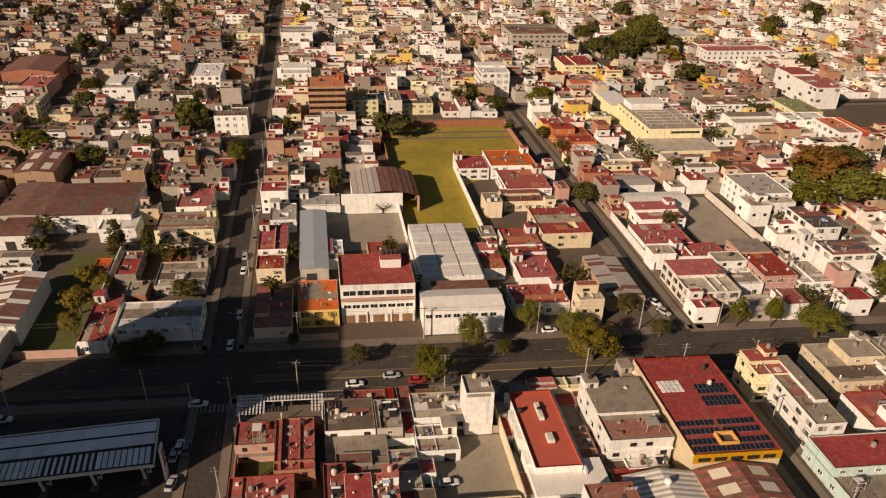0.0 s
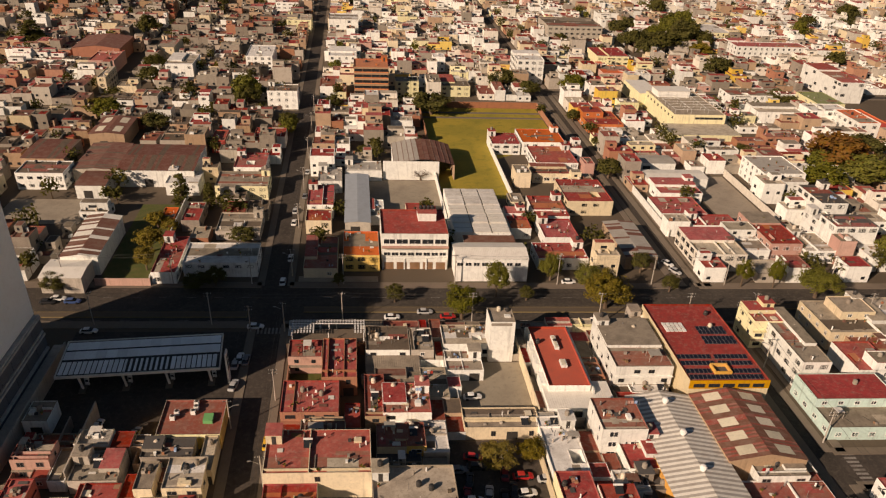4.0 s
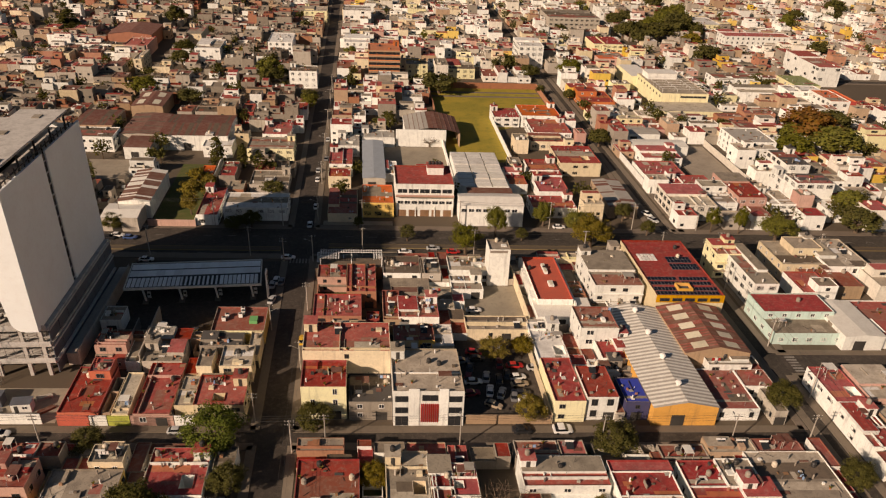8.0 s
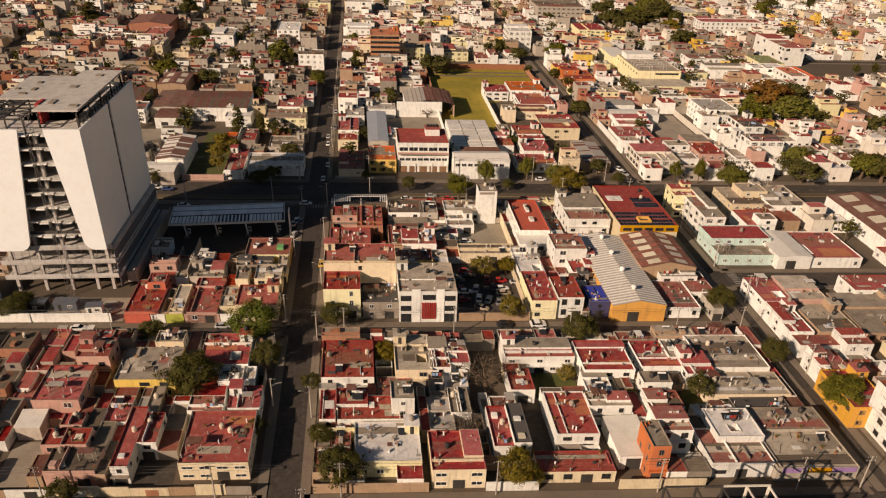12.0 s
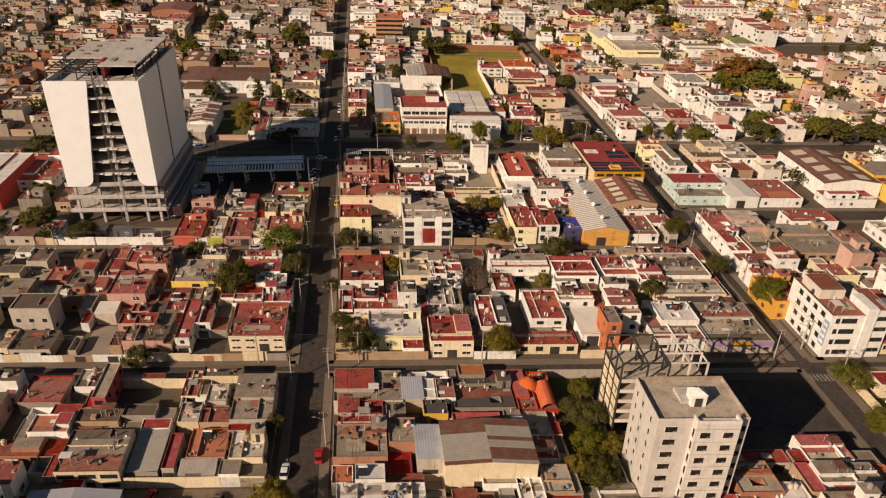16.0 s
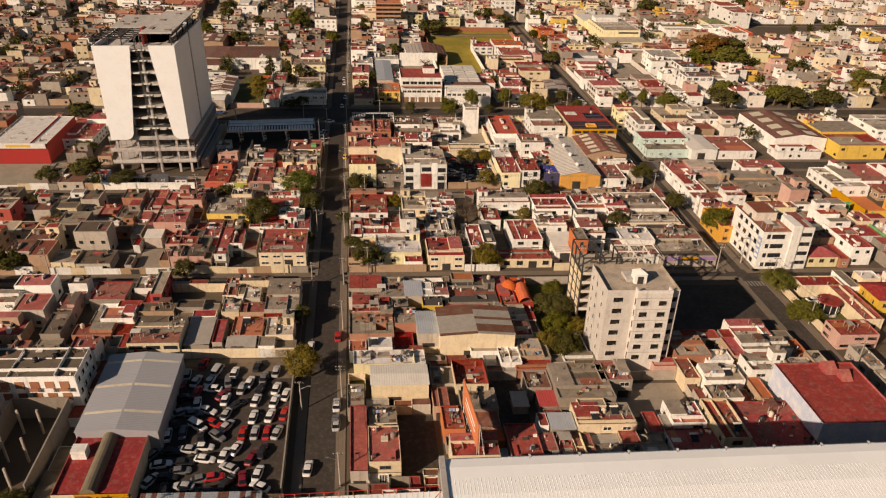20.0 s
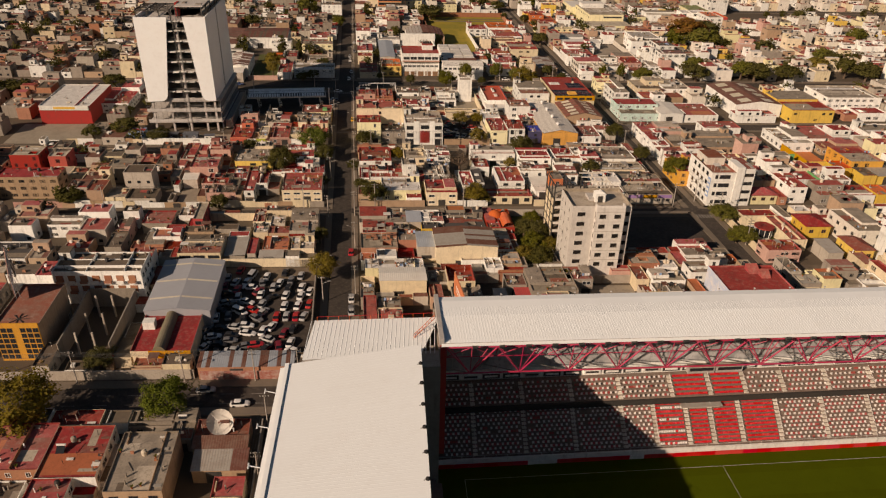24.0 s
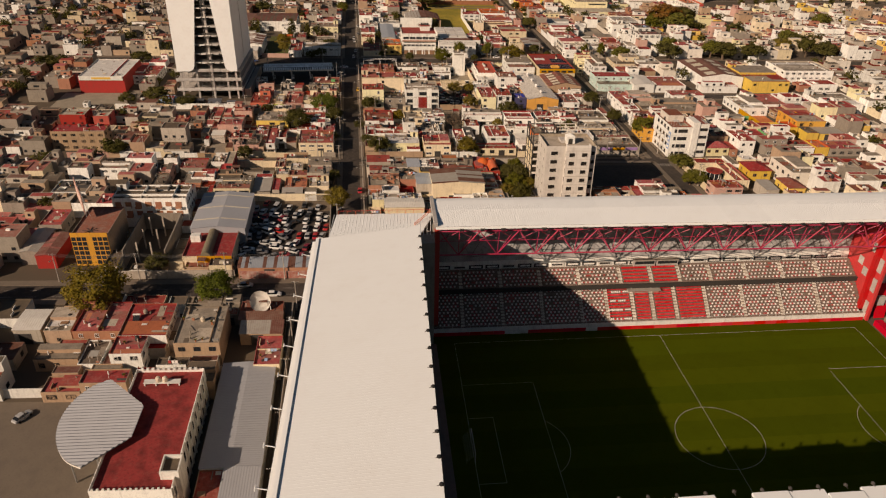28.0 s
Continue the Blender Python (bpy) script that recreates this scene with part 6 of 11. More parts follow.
# aisles
AISLES_N = [-0.5, 9.85, 20.2, 30.5, 37.3, 44.2, 49.4, 55.6, 63.9, 74.0, 84.3, 94.6]
AISLES_U = [-0.5, 9.85, 20.2, 30.5, 41.6, 49.9, 57.6, 66.0, 76.0, 86.0, 96.0]
for aisles, rows, deep in ((AISLES_N, ROWS_N, 0.62), (AISLES_U, ROWS_U[:5], 0.86)):
    for x in aisles:
        g = Geo()
        for y, z in rows:
            g.box(x - 0.45, y + 0.02, z - 0.1, x + 0.45, y + deep, z + 0.24, "w_bone", False)
        wpart("aisle_stair", g, stand, "pale concrete aisle stair")
        g = Geo()
        (ya, za), (yb, zb) = rows[0], rows[-1]
        g.tube((x, ya + 0.1, za + 1.1), (x, yb + 0.5, zb + 1.1), 0.035, 0.035, "white_frame", 4)
        for y, z in rows[::3]:
            g.tube((x, y + 0.1, z + 0.1), (x, y + 0.1, z + 1.12), 0.03, 0.03, "white_frame", 4)
        wpart("aisle_rail", g, stand, "thin white aisle handrail")
# dugout box under the upper tier and camera boxes on the gallery
g = Geo()
g.box(43.2, -113.4, 6.5, 51.6, -112.92, 7.7, "w_concrete")
g.box(43.0, -114.2, 7.6, 51.8, -112.92, 7.74, "sheet_grey")
wpart("commentary_box", g, stand, "grey box with a flat canopy between the tiers")
for x in (45.8, 52.0):
    g = Geo()
    g.box(x, -108.2, 11.6, x + 5.8, -107.05, 13.3, "panel_grey")
    g.box(x + 0.3, -108.24, 12.2, x + 5.5, -108.2, 13.0, "glass_dark")
    g.box(x - 0.1, -108.5, 13.3, x + 5.9, -107.05, 13.42, "w_concrete")
    wpart("press_box", g, stand, "grey glazed press box on the gallery")
# seats
srnd = random.Random(3)


def seat_rows(rows, x0, x1, red_spans, half_red, aisles):
    g = Geo()
    for j, (y, z) in enumerate(rows):
        n = int((x1 - x0) / 0.52)
        for i in range(n):
            x = x0 + i * 0.52
            if any(abs(x + 0.22 - a) < 0.62 for a in aisles):
                continue
            if any(a < x < b for a, b in red_spans):
                m = "seat_red"
            elif any(a < x < b for a, b in half_red):
                m = "seat_red" if j % 3 or srnd.random() < 0.35 else "seat_white"
            else:
                m = "seat_white" if (i + j) % 2 and srnd.random() < 0.95 else "seat_maroon"
                if m == "seat_maroon" and srnd.random() < 0.5:
                    continue
            g.box(x, y + 0.14, z + 0.26, x + 0.42, y + 0.42, z + 0.33, m, False)
            g.box(x, y + 0.38, z + 0.28, x + 0.42, y + 0.45, z + 0.62, m, False)
    return g


tagged(wpart("lower_seats", seat_rows(ROWS_N, NX0 + 1, NX1 - 1, [(44.0, 63.9)], [(37.3, 44.0)], AISLES_N), stand, "rows of red and white plastic seats"), kind="stuff")
tagged(wpart("upper_seats", seat_rows(ROWS_U[:5], NX0 + 1, NX1 - 1, [(41.6, 57.6)], [], AISLES_U), stand, "rows of red and white plastic seats"), kind="stuff")
# roof
RZ = 32.0
g = Geo()
for i in range(12):
    x0, x1 = NX0 + (NX1 + 6 - NX0) * i / 12, NX0 + (NX1 + 6 - NX0) * (i + 1) / 12
    s0, s1 = -0.018 * (x0 - NX0), -0.018 * (x1 - NX0)
    ys = [(-120.6, RZ - 0.6), (-113.0, RZ), (-108.0, RZ), (-106.2, RZ - 0.25), (-105.4, RZ - 0.9), (-105.2, RZ - 2.2)]
    for (ya, za), (yb, zb) in zip(ys, ys[1:]):
        g.face([(x0, ya + s0, za), (x1, ya + s1, za), (x1, yb + s1, zb), (x0, yb + s0, zb)], "stadium_white")
        g.face([(x0, yb + s0, zb - 0.3), (x1, yb + s1, zb - 0.3), (x1, ya + s1, za - 0.3), (x0, ya + s0, za - 0.3)], "panel_grey")
wpart("roof", g, stand, "white standing-seam sheet roof with a rounded back edge")
g = Geo()
n = 230
for i in range(n + 1):
    x = NX0 + (NX1 + 6 - NX0) * i / n
    s = -0.018 * (x - NX0)
    for (ya, za), (yb, zb) in (((-120.6, RZ - 0.6), (-113.0, RZ)), ((-113.0, RZ), (-110.2, RZ))):
        g.face([(x - 0.06, ya + s, za), (x, ya + s, za + 0.024), (x, yb + s, zb + 0.024), (x - 0.06, yb + s, zb)], "stadium_white")
        g.face([(x, ya + s, za + 0.024), (x + 0.06, ya + s, za), (x + 0.06, yb + s, zb), (x, yb + s, zb + 0.024)], "stadium_white")
wpart("roof_seams", g, stand)
g = Geo()
g.face([(NX0, -120.9, RZ - 1.2), (NX1 + 6, -122.97, RZ - 1.2), (NX1 + 6, -122.97, RZ - 0.5), (NX0, -120.9, RZ - 0.5)], "stadium_white")
g.box(NX0 - 0.3, -120.6, RZ - 1.0, NX0 + 0.5, -106.0, RZ + 0.35, "panel_grey")
wpart("roof_edge", g, stand, "grey gutter and edge strip")
for i in range(22):
    x = NX0 + 6 + i * 4.8
    s = -0.018 * (x - NX0)
    g = Geo()
    g.box(x - 0.5, -121.5 + s, RZ - 1.45, x + 0.5, -121.0 + s, RZ - 1.0, "dark_metal")
    g.box(x - 0.42, -121.54 + s, RZ - 1.4, x + 0.42, -121.5 + s, RZ - 1.05, "glass_dark")
    wpart("floodlight", g, stand, "dark floodlight under the roof edge")
for i in range(14):
    x = 4.8 + i * 7.3
    g = Geo()
    g.tube((x, -106.6 - 0.018 * (x - NX0), RZ - 0.3), (x, -106.5 - 0.018 * (x - NX0), RZ + 0.3), 0.04, 0.04, "steel", 5)
    g.box(x - 0.15, -106.65 - 0.018 * (x - NX0), RZ + 0.28, x + 0.15, -106.35 - 0.018 * (x - NX0), RZ + 0.42, "panel_grey")
    wpart("roof_lamp", g, stand, "small grey lamp on a post along the back edge")
# red truss
TOP = lambda x: -118.0 - 0.018 * (x - NX0)
n = 12
for k in range(n):
    x0, x1 = NX0 + 1 + (NX1 - NX0 - 2) * k / n, NX0 + 1 + (NX1 - NX0 - 2) * (k + 1) / n
    xm = (x0 + x1) / 2
    ya, yb = TOP(x0), TOP(x1)
    g = Geo()
    A0, A1, B0, B1, C = (x0, ya - 1.6, 29.6), (x1, yb - 1.6, 29.6), (x0, ya + 2.2, 28.4), (x1, yb + 2.2, 28.4), (xm, TOP(xm), 22.4)
    for p, q, r in ((A0, A1, 0.17), (B0, B1, 0.11), (A0, C, 0.15), (A1, C, 0.15), (B0, C, 0.1), (B1, C, 0.1), (A0, B0, 0.1), (A0, B1, 0.1), ((xm, TOP(xm) - 1.6, 29.6), C, 0.09), ((xm, TOP(xm) - 1.6, 29.6), B0, 0.08), ((xm, TOP(xm) - 1.6, 29.6), B1, 0.08),
                    ((x0, ya + 0.3, 26.0), (x1, yb + 0.3, 26.0), 0.08), ((x0, ya + 0.3, 26.0), A0, 0.08), ((x0, ya + 0.3, 26.0), (xm, TOP(xm) - 1.6, 29.6), 0.08), ((x1, yb + 0.3, 26.0), (xm, TOP(xm) - 1.6, 29.6), 0.08),
                    ((x0, TOP(x0), 22.4), (x1, TOP(x1), 22.4), 0.17)):
        g.tube(p, q, r, r, "truss_red", 6)
    for p, q in ((C, (xm - 4.7, -106.5, 15.0)), (C, (xm + 4.7, -106.5, 15.0)), ((xm, -106.55, 24.0), (xm + 4.7, -106.55, 15.0)), ((xm, -106.55, 24.0), (xm - 4.7, -106.55, 15.0))):
        g.tube(p, q, 0.09, 0.09, "steel", 5)
    wpart("truss_bay", g, stand, "red tubular steel truss bay with grey struts")
for x in (NX0 + 0.6, NX1 - 0.6):
    g = Geo()
    g.box(x - 0.6, -118.4, 0, x + 0.6, -117.2, 30, "red_steel")
    g.box(x - 1.0, -118.8, 0, x + 1.0, -116.8, 0.8, "w_concrete")
    wpart("pylon", g, stand, "red steel end pylon")
g = Geo()
g.box(NX0 - 0.4, -119, 0, NX0, -106, 29, "w_concrete")
wpart("end_wall", g, stand)

# west stand
west = tagged(new("west_stand"), "stadium stand under a wide flat white sheet roof, seen from above", "stadium stand")
W0, W1, WN, WS, WZ = -34.5, -11.8, -124.2, -300.0, 33.0
WL = WZ - 1.6


def wx(y):
    return 0.02 * (y - WN)


g = Geo()
g.face([(W0, WN - 0.6, WL), (W0 + wx(WS), WS, WL), (W1 + wx(WS), WS, WZ), (W1, WN + 1.4, WZ)], "stadium_white")
g.face([(W0, WN - 0.6, WL - 0.5), (W1, WN + 1.4, WZ - 0.5), (W1 + wx(WS), WS, WZ - 0.5), (W0 + wx(WS), WS, WL - 0.5)], "panel_grey")
g.face([(W0, WN - 0.6, WL - 0.5), (W0, WN - 0.6, WL), (W1, WN + 1.4, WZ), (W1, WN + 1.4, WZ - 0.5)], "stadium_white")
g.face([(W1, WN + 1.4, WZ - 0.5), (W1, WN + 1.4, WZ), (W1 + wx(WS), WS, WZ), (W1 + wx(WS), WS, WZ - 0.5)], "stadium_white")
wpart("roof", g, west, "cream-white standing-seam sheet roof")
g = Geo()
for i in range(230):
    y = WN - 1.0 - i * 0.62
    s = wx(y)
    e = 2.0 * max(0.0, 1 - i * 0.02)
    for a, b in ((-0.07, 0.0), (0.0, 0.07)):
        za, zb = (WZ, WZ + 0.009) if a < 0 else (WZ + 0.009, WZ)
        g.face([(W0 + s, y + a, za - 1.6), (W1 + s, y + a + e, za), (W1 + s, y + b + e, zb), (W0 + s, y + b, zb - 1.6)], "stadium_white")
wpart("roof_seams", g, west)
g = Geo()
for i in range(40):
    y0, y1 = WN - 0.6 - i * 4.4, WN - 5.0 - i * 4.4
    a, b = W0 + wx(y0), W0 + wx(y1)
    for off, z, m in ((-1.2, WL - 0.7, "stadium_white"), (-0.35, WL + 0.25, "stadium_white")):
        g.face([(a + off, y0, z), (b + off, y1, z), (b + off + 0.7, y1, z + 0.05), (a + off + 0.7, y0, z + 0.05)], m)
    g.face([(a - 0.35, y0, WL + 0.25), (a - 0.35, y0, WL - 1.2), (b - 0.35, y1, WL - 1.2), (b - 0.35, y1, WL + 0.25)], "panel_grey")
wpart("gutter", g, west, "pale gutter strip along the outer edge")
for i in range(28):
    y = WN - 4 - i * 5.0
    x = W1 + wx(y)
    g = Geo()
    g.tube((x - 0.9, y, WZ - 0.1), (x - 0.3, y, WZ + 0.15), 0.06, 0.06, "dark_metal", 5)
    g.lathe([(0.12, -0.12), (0.34, 0.0), (0.34, 0.2), (0.12, 0.42)], "rubber", 8, (x - 0.3, y, WZ + 0.1))
    wpart("floodlight", g, west, "dark floodlight on the roof edge")
for i in range(20):
    y = WN - 7 - i * 8
    x = W0 + wx(y) - 1.2
    g = Geo()
    g.tube((x, y, WL - 0.7), (x - 1.6, y, WL - 0.2), 0.1, 0.1, "stadium_white", 5)
    g.tube((x - 1.6, y - 0.5, WL - 0.2), (x - 1.6, y + 0.5, WL - 0.2), 0.11, 0.11, "stadium_white", 5)
    wpart("bracket", g, west, "grey steel bracket on the outer edge")
g = Geo()
g.box(W0 - 1.0, WS, 0, W0 - 0.4, WN - 1, WL - 1.3, "w_concrete")
for i in range(18):
    g.box(W0 - 1.5 - 0.02 * 9.3 * i, WN - 3 - i * 9.3, 0, W0 - 1.0, WN - 2 - i * 9.3, WL - 1.4, "w_grey")
wpart("outer_wall", g, west, "grey concrete outer wall with piers")
g = Geo()
for i in range(16):
    g.box(W0, WS, 0, W1 + 4 - i * 1.2, WN - 1, 1.6 + i * 1.2, "tier_concrete", False)
wpart("tier", g, west, "stepped concrete seating tier")
for y in (-130, -160, -190):
    g = Geo()
    g.box(W1 - 12, y, 0, W1 - 11, y + 1, WZ - 1.9, "w_concrete")
    wpart("column", g, west)

# corner roof and fence between the two stands
corner = tagged(new("corner_roof"), "lower white sheet roof joining the two stands, with an orange ladder", "stadium roof")
g = Geo()
g.face([(-32.5, -121.5, 29.6), (-11.5, -120.6, 29.6), (-7.5, -110.3, 29.9), (-31.0, -110.0, 29.9)], "stadium_white")
g.face([(-32.5, -121.5, 29.2), (-31.0, -110.0, 29.5), (-7.5, -110.3, 29.5), (-11.5, -120.6, 29.2)], "panel_grey")
g.face([(-31, -110, 28.7), (-31, -110, 29.9), (-7.5, -110.3, 29.9), (-7.5, -110.3, 28.7)], "stadium_white")
wpart("roof", g, corner)
g = Geo()
for i in range(30):
    x = -31.6 + i * 0.8
    for a, b in ((-0.06, 0), (0, 0.06)):
        za, zb = (0.0, 0.035) if a < 0 else (0.035, 0.0)
        g.face([(x + a - 0.8, -121.0, 29.62 + za), (x + b - 0.8, -121.0, 29.62 + zb), (x + b, -110.2, 29.92 + zb), (x + a, -110.2, 29.92 + za)], "stadium_white")
wpart("roof_seams", g, corner)
g = Geo()
for a in (0, 1.0):
    g.tube((-12.6, -116.5 + a, 29.9), (-8.6, -113.0 + a, 31.6), 0.07, 0.07, "r_orange", 5)
for i in range(8):
    g.tube((-12.6 + i * 0.55, -116.5 + i * 0.48, 29.9 + i * 0.23), (-12.6 + i * 0.55, -115.5 + i * 0.48, 29.9 + i * 0.23), 0.05, 0.05, "r_orange", 5)
wpart("ladder", g, corner, "orange steel ladder")
g = Geo()
for i in range(12):
    g.tube((-30.5 + i * 2.0, -110.3, 29.9), (-30.5 + i * 2.0, -110.3, 30.9), 0.05, 0.05, "r_orange", 5)
g.tube((-30.5, -110.3, 30.9), (-8.5, -110.3, 30.9), 0.04, 0.04, "red_steel", 5)
wpart("handrail", g, corner, "red handrail on the roof edge")
g = Geo()
for x in (-31, -24, -17, -10):
    g.box(x, -119, 0, x + 0.8, -118.2, 29.2, "w_concrete")
g.box(-31.0, -110.6, 0, -8, -110.2, 28.8, "w_grey")
wpart("wall", g, corner, "grey concrete wall and piers")
g = Geo()
g.box(-12, -124, 0, -8.4, -119.5, 29, "w_concrete")
wpart("corner_tower", g, corner)

# east and south stands
east = tagged(new("east_stand"), "stadium stand end hung with red banners and grey panels", "stadium stand")
g = Geo()
g.face([(109.5, -119.5, 0), (112.5, -119.5, 0), (121, -106.5, 31), (111.5, -106.5, 31)], "banner_red")
g.box(107.5, -215, 0, 109.5, -122.5, 1.6, "banner_red")
for i in range(12):
    g.box(110 + i, -215, 0, 122, -122.5, 2.5 + i * 0.6, "tier_concrete", False)
wpart("banner", g, east, "red banner cloth")
for i in range(8):
    g = Geo()
    x, z = 109.8 + (i % 2) * 3.0, 3.5 + (i // 2) * 5.5
    y = -119.5 + 13 * z / 31
    g.box(x, y - 0.7, z, x + 2.0, y + 0.2, z + 2.6, "panel_grey")
    wpart("panel", g, east, "grey panel")
g = Geo()
g.box(106.6, -120.6, 0, 107.3, -106, 31, "red_steel")
wpart("corner_post", g, east)
for y, z, b, c in ((-112.0, 13.8, 0.9, 1.1), (-114.5, 11.8, 0.9, 1.1), (-115.7, 19.3, 1.0, 1.3), (-118.4, 16.0, 1.5, 1.9), (-118.4, 10.2, 1.5, 1.9), (-118.2, 3.4, 1.5, 1.9)):
    g = Geo()
    g.box(106.4, y - b, z - c, 106.58, y + b, z + c, "panel_grey")
    wpart("panel", g, east, "grey panel")
south = tagged(new("south_stand"), "stadium stand under pale panelled roofing, at the pitch's near side", "stadium stand")
g = Geo()
# panels below i = 0 are unseen, added to close the shadow on the pitch
for i in range(-3, 22):
    x = -8 + i * 5.2
    g.box(x, -227, 31.6, x + 5.05, -201.8 - (0.8 if i % 3 == 0 else 0), 32 + 0.12 * (i % 2), "stadium_white")
wpart("roof", g, south, "pale roof panels, the westmost three unseen and added to shade the pitch")
for i in range(28):
    g = Geo()
    g.tube((-6 + i * 4.0, -202.0, 32.0), (-6 + i * 4.0, -201.4, 32.0), 0.06, 0.06, "dark_metal", 5)
    g.lathe([(0.1, -0.1), (0.3, 0.0), (0.3, 0.2), (0.1, 0.4)], "dark_metal", 6, (-6 + i * 4.0, -201.4, 32.0))
    wpart("floodlight", g, south, "dark floodlight on the roof edge")
g = Geo()
for i in range(14):
    g.box(-8, -226, 0, 108, -201 - i * 1.4, 1.5 + i * 0.9, "tier_concrete", False)
wpart("tier", g, south, "stepped concrete seating tier")
g = Geo()
for i in range(8):
    g.box(-6 + i * 15, -217, 0, -5 + i * 15, -216, 31.6, "w_concrete")
wpart("columns", g, south)

# ---- tower under construction ----
mat("tower_white", (0.84, 0.865, 0.85), rough=0.5, stain=0.12, dark=(0.55, 0.5, 0.46), scale=0.2, grain=2.2, vary=0.12, shift=0.02, bump=0.3)
mat("slab_grey", (0.50, 0.47, 0.43), stain=0.35, shift=0.03)
tower = tagged(new("office_tower"), "unfinished twelve-storey tower with white curved fins and open concrete floors", "tower")
tower.location = (-99, 97, 0)
claim(-116, 69, -78, 130)
TX0, TX1, TY0, TY1 = -112.5, -85.0, 75.0, 119.0


def tpart(name, g, label="", parent=None):
    g.v = [(x + 99, y - 97, z) for x, y, z in g.v]
    ob = new(name, g.mesh(name, False))
    ob.parent = parent or tower
    if label:
        ob["label"] = label
    return ob


FLOORS = [4.6, 9.2, 13.6, 17.7, 21.8, 25.9, 30.0, 34.1, 38.2, 42.3, 46.0]
for k, z in enumerate(FLOORS):
    g = Geo()
    if z < 14:
        g.box(TX0 - 1.5, TY0 + 1.5, z - 0.5, TX1 + 1.0, TY1, z, "slab_grey")
        g.box(TX0 - 1.5, TY0 + 1.4, z, TX1 + 1.0, TY0 + 1.5, z + 1.0, "panel_grey")
    else:
        g.box(TX0 + 0.4, TY0 + 2.0, z - 0.4, TX1 - 0.5, TY1 - 0.5, z, "slab_grey")
        for i in range(6):
            x = -106.5 + i * 2.9
            g.box(x, TY0 + 0.5 + 0.7 * (i % 2), z - 0.4, x + 2.2, TY0 + 2.0, z + 0.0, "w_white")
        g.box(-106, TY0 + 2.2, z, -90, TY0 + 2.28, z + 0.9, "dark_metal") if k % 3 == 0 else None
    tpart("floor_slab", g, "bare concrete floor slab")
for x in (-111.5, -104.2, -97.2, -90.4, -86.2):
    for y in (TY0 + 2.6, TY0 + 14, TY0 + 28, TY1 - 1.5):
        g = Geo()
        g.box(x - 0.4, y - 0.4, 0, x + 0.4, y + 0.4, 46, "slab_grey")
        tpart("column", g)
# core walls inside
g = Geo()
g.box(-104, TY0 + 12, 0, -91, TY0 + 24, 46, "w_grey")
tpart("core", g, "grey concrete lift core")


def fin(x_top0, x_top1, x_bot0, x_bot1, round_right):
    """A curved white fin of the front: straight outer edge, slanting inner edge rounded at the foot."""
    z0, z1 = 13.8, 47.6
    inner = [(x_top1 if round_right else x_top0, z1)]
    xi, s = (x_bot1, -1) if round_right else (x_bot0, 1)
    slope = ((x_top1 if round_right else x_top0) - xi) / (z1 - z0)
    for i in range(9):
        a = i / 8 * math.pi / 2
        r = 2.6
        zz = z0 + r - r * math.sin(a)
        inner.append((xi + slope * (zz - z0) + s * (r - r * math.cos(a)), zz))
    outer = [(x_bot0 if round_right else x_bot1, z0), (x_top0 if round_right else x_top1, z1)]
    ring = inner + outer
    if not round_right:
        ring = ring[::-1]
    g = Geo()
    c = len(ring)
    g.face([(x, TY0, z) for x, z in reversed(ring)], "tower_white")
    g.face([(x, TY0 + 0.6, z) for x, z in ring], "tower_white")
    for i in range(c):
        (xa, za), (xb, zb) = ring[i], ring[(i + 1) % c]
        g.face([(xa, TY0, za), (xb, TY0, zb), (xb, TY0 + 0.6, zb), (xa, TY0 + 0.6, za)], "tower_white")
    return g


tpart("fin", fin(-112.5, -99.8, -112.5, -104.6, True), "white rendered fin, rounded at its foot")
tpart("fin", fin(-93.8, -85.0, -90.2, -85.0, False), "white rendered fin, rounded at its foot")
for y0, y1 in ((TY0 + 0.6, 96.2), (98.0, TY1)):
    g = Geo()
    g.box(TX1 - 0.5, y0, 13.8, TX1, y1, 47.6, "tower_white")
    tpart("side_wall", g, "smooth white side wall")
    g = Geo()
    g.box(TX0, y0, 13.8, TX0 + 0.5, y1, 47.6, "tower_white")
    tpart("side_wall", g, "smooth white side wall")
g = Geo()
g.box(TX1 - 0.5, 96.2, 13.8, TX1 - 0.3, 98.0, 47.0, "glass_dark")
for i in range(12):
    g.box(TX1 - 0.32, 96.2, 14.5 + i * 2.8, TX1 - 0.15, 98.0, 14.75 + i * 2.8, "panel_grey")
tpart("slot_window", g, "tall dark slot window")
g = Geo()
g.box(TX0 + 0.5, TY1 - 0.6, 13.8, TX1 - 0.5, TY1 - 0.2, 47, "tower_white")
tpart("rear_wall", g)
# podium
for z in (1.0, 5.0, 9.7):
    for j in range(8):
        g = Geo()
        a = TY0 + 2 + (TY1 - TY0 - 2) * j / 8
        g.box(TX1 + 0.9, a, z, TX1 + 1.1, a + 5.1, z + 3.0, "sheet_shade")
        tpart("louvre_panel", g, "dark louvred panel")
    g = Geo()
    g.box(TX1 + 0.9, TY0 + 2, z + 3.0, TX1 + 1.3, TY1, z + 3.5, "slab_grey")
    tpart("podium_ledge", g)
g = Geo()
g.box(TX1 + 1.4, TY0 + 6, 0, TX1 + 4.2, TY1 + 2, 3.4, "w_concrete")
g.box(TX1 + 3.9, TY0 + 6, 3.4, TX1 + 4.2, TY1 + 2, 4.2, "w_concrete")
tpart("ramp_block", g, "concrete ramp block beside the podium")
g = Geo()
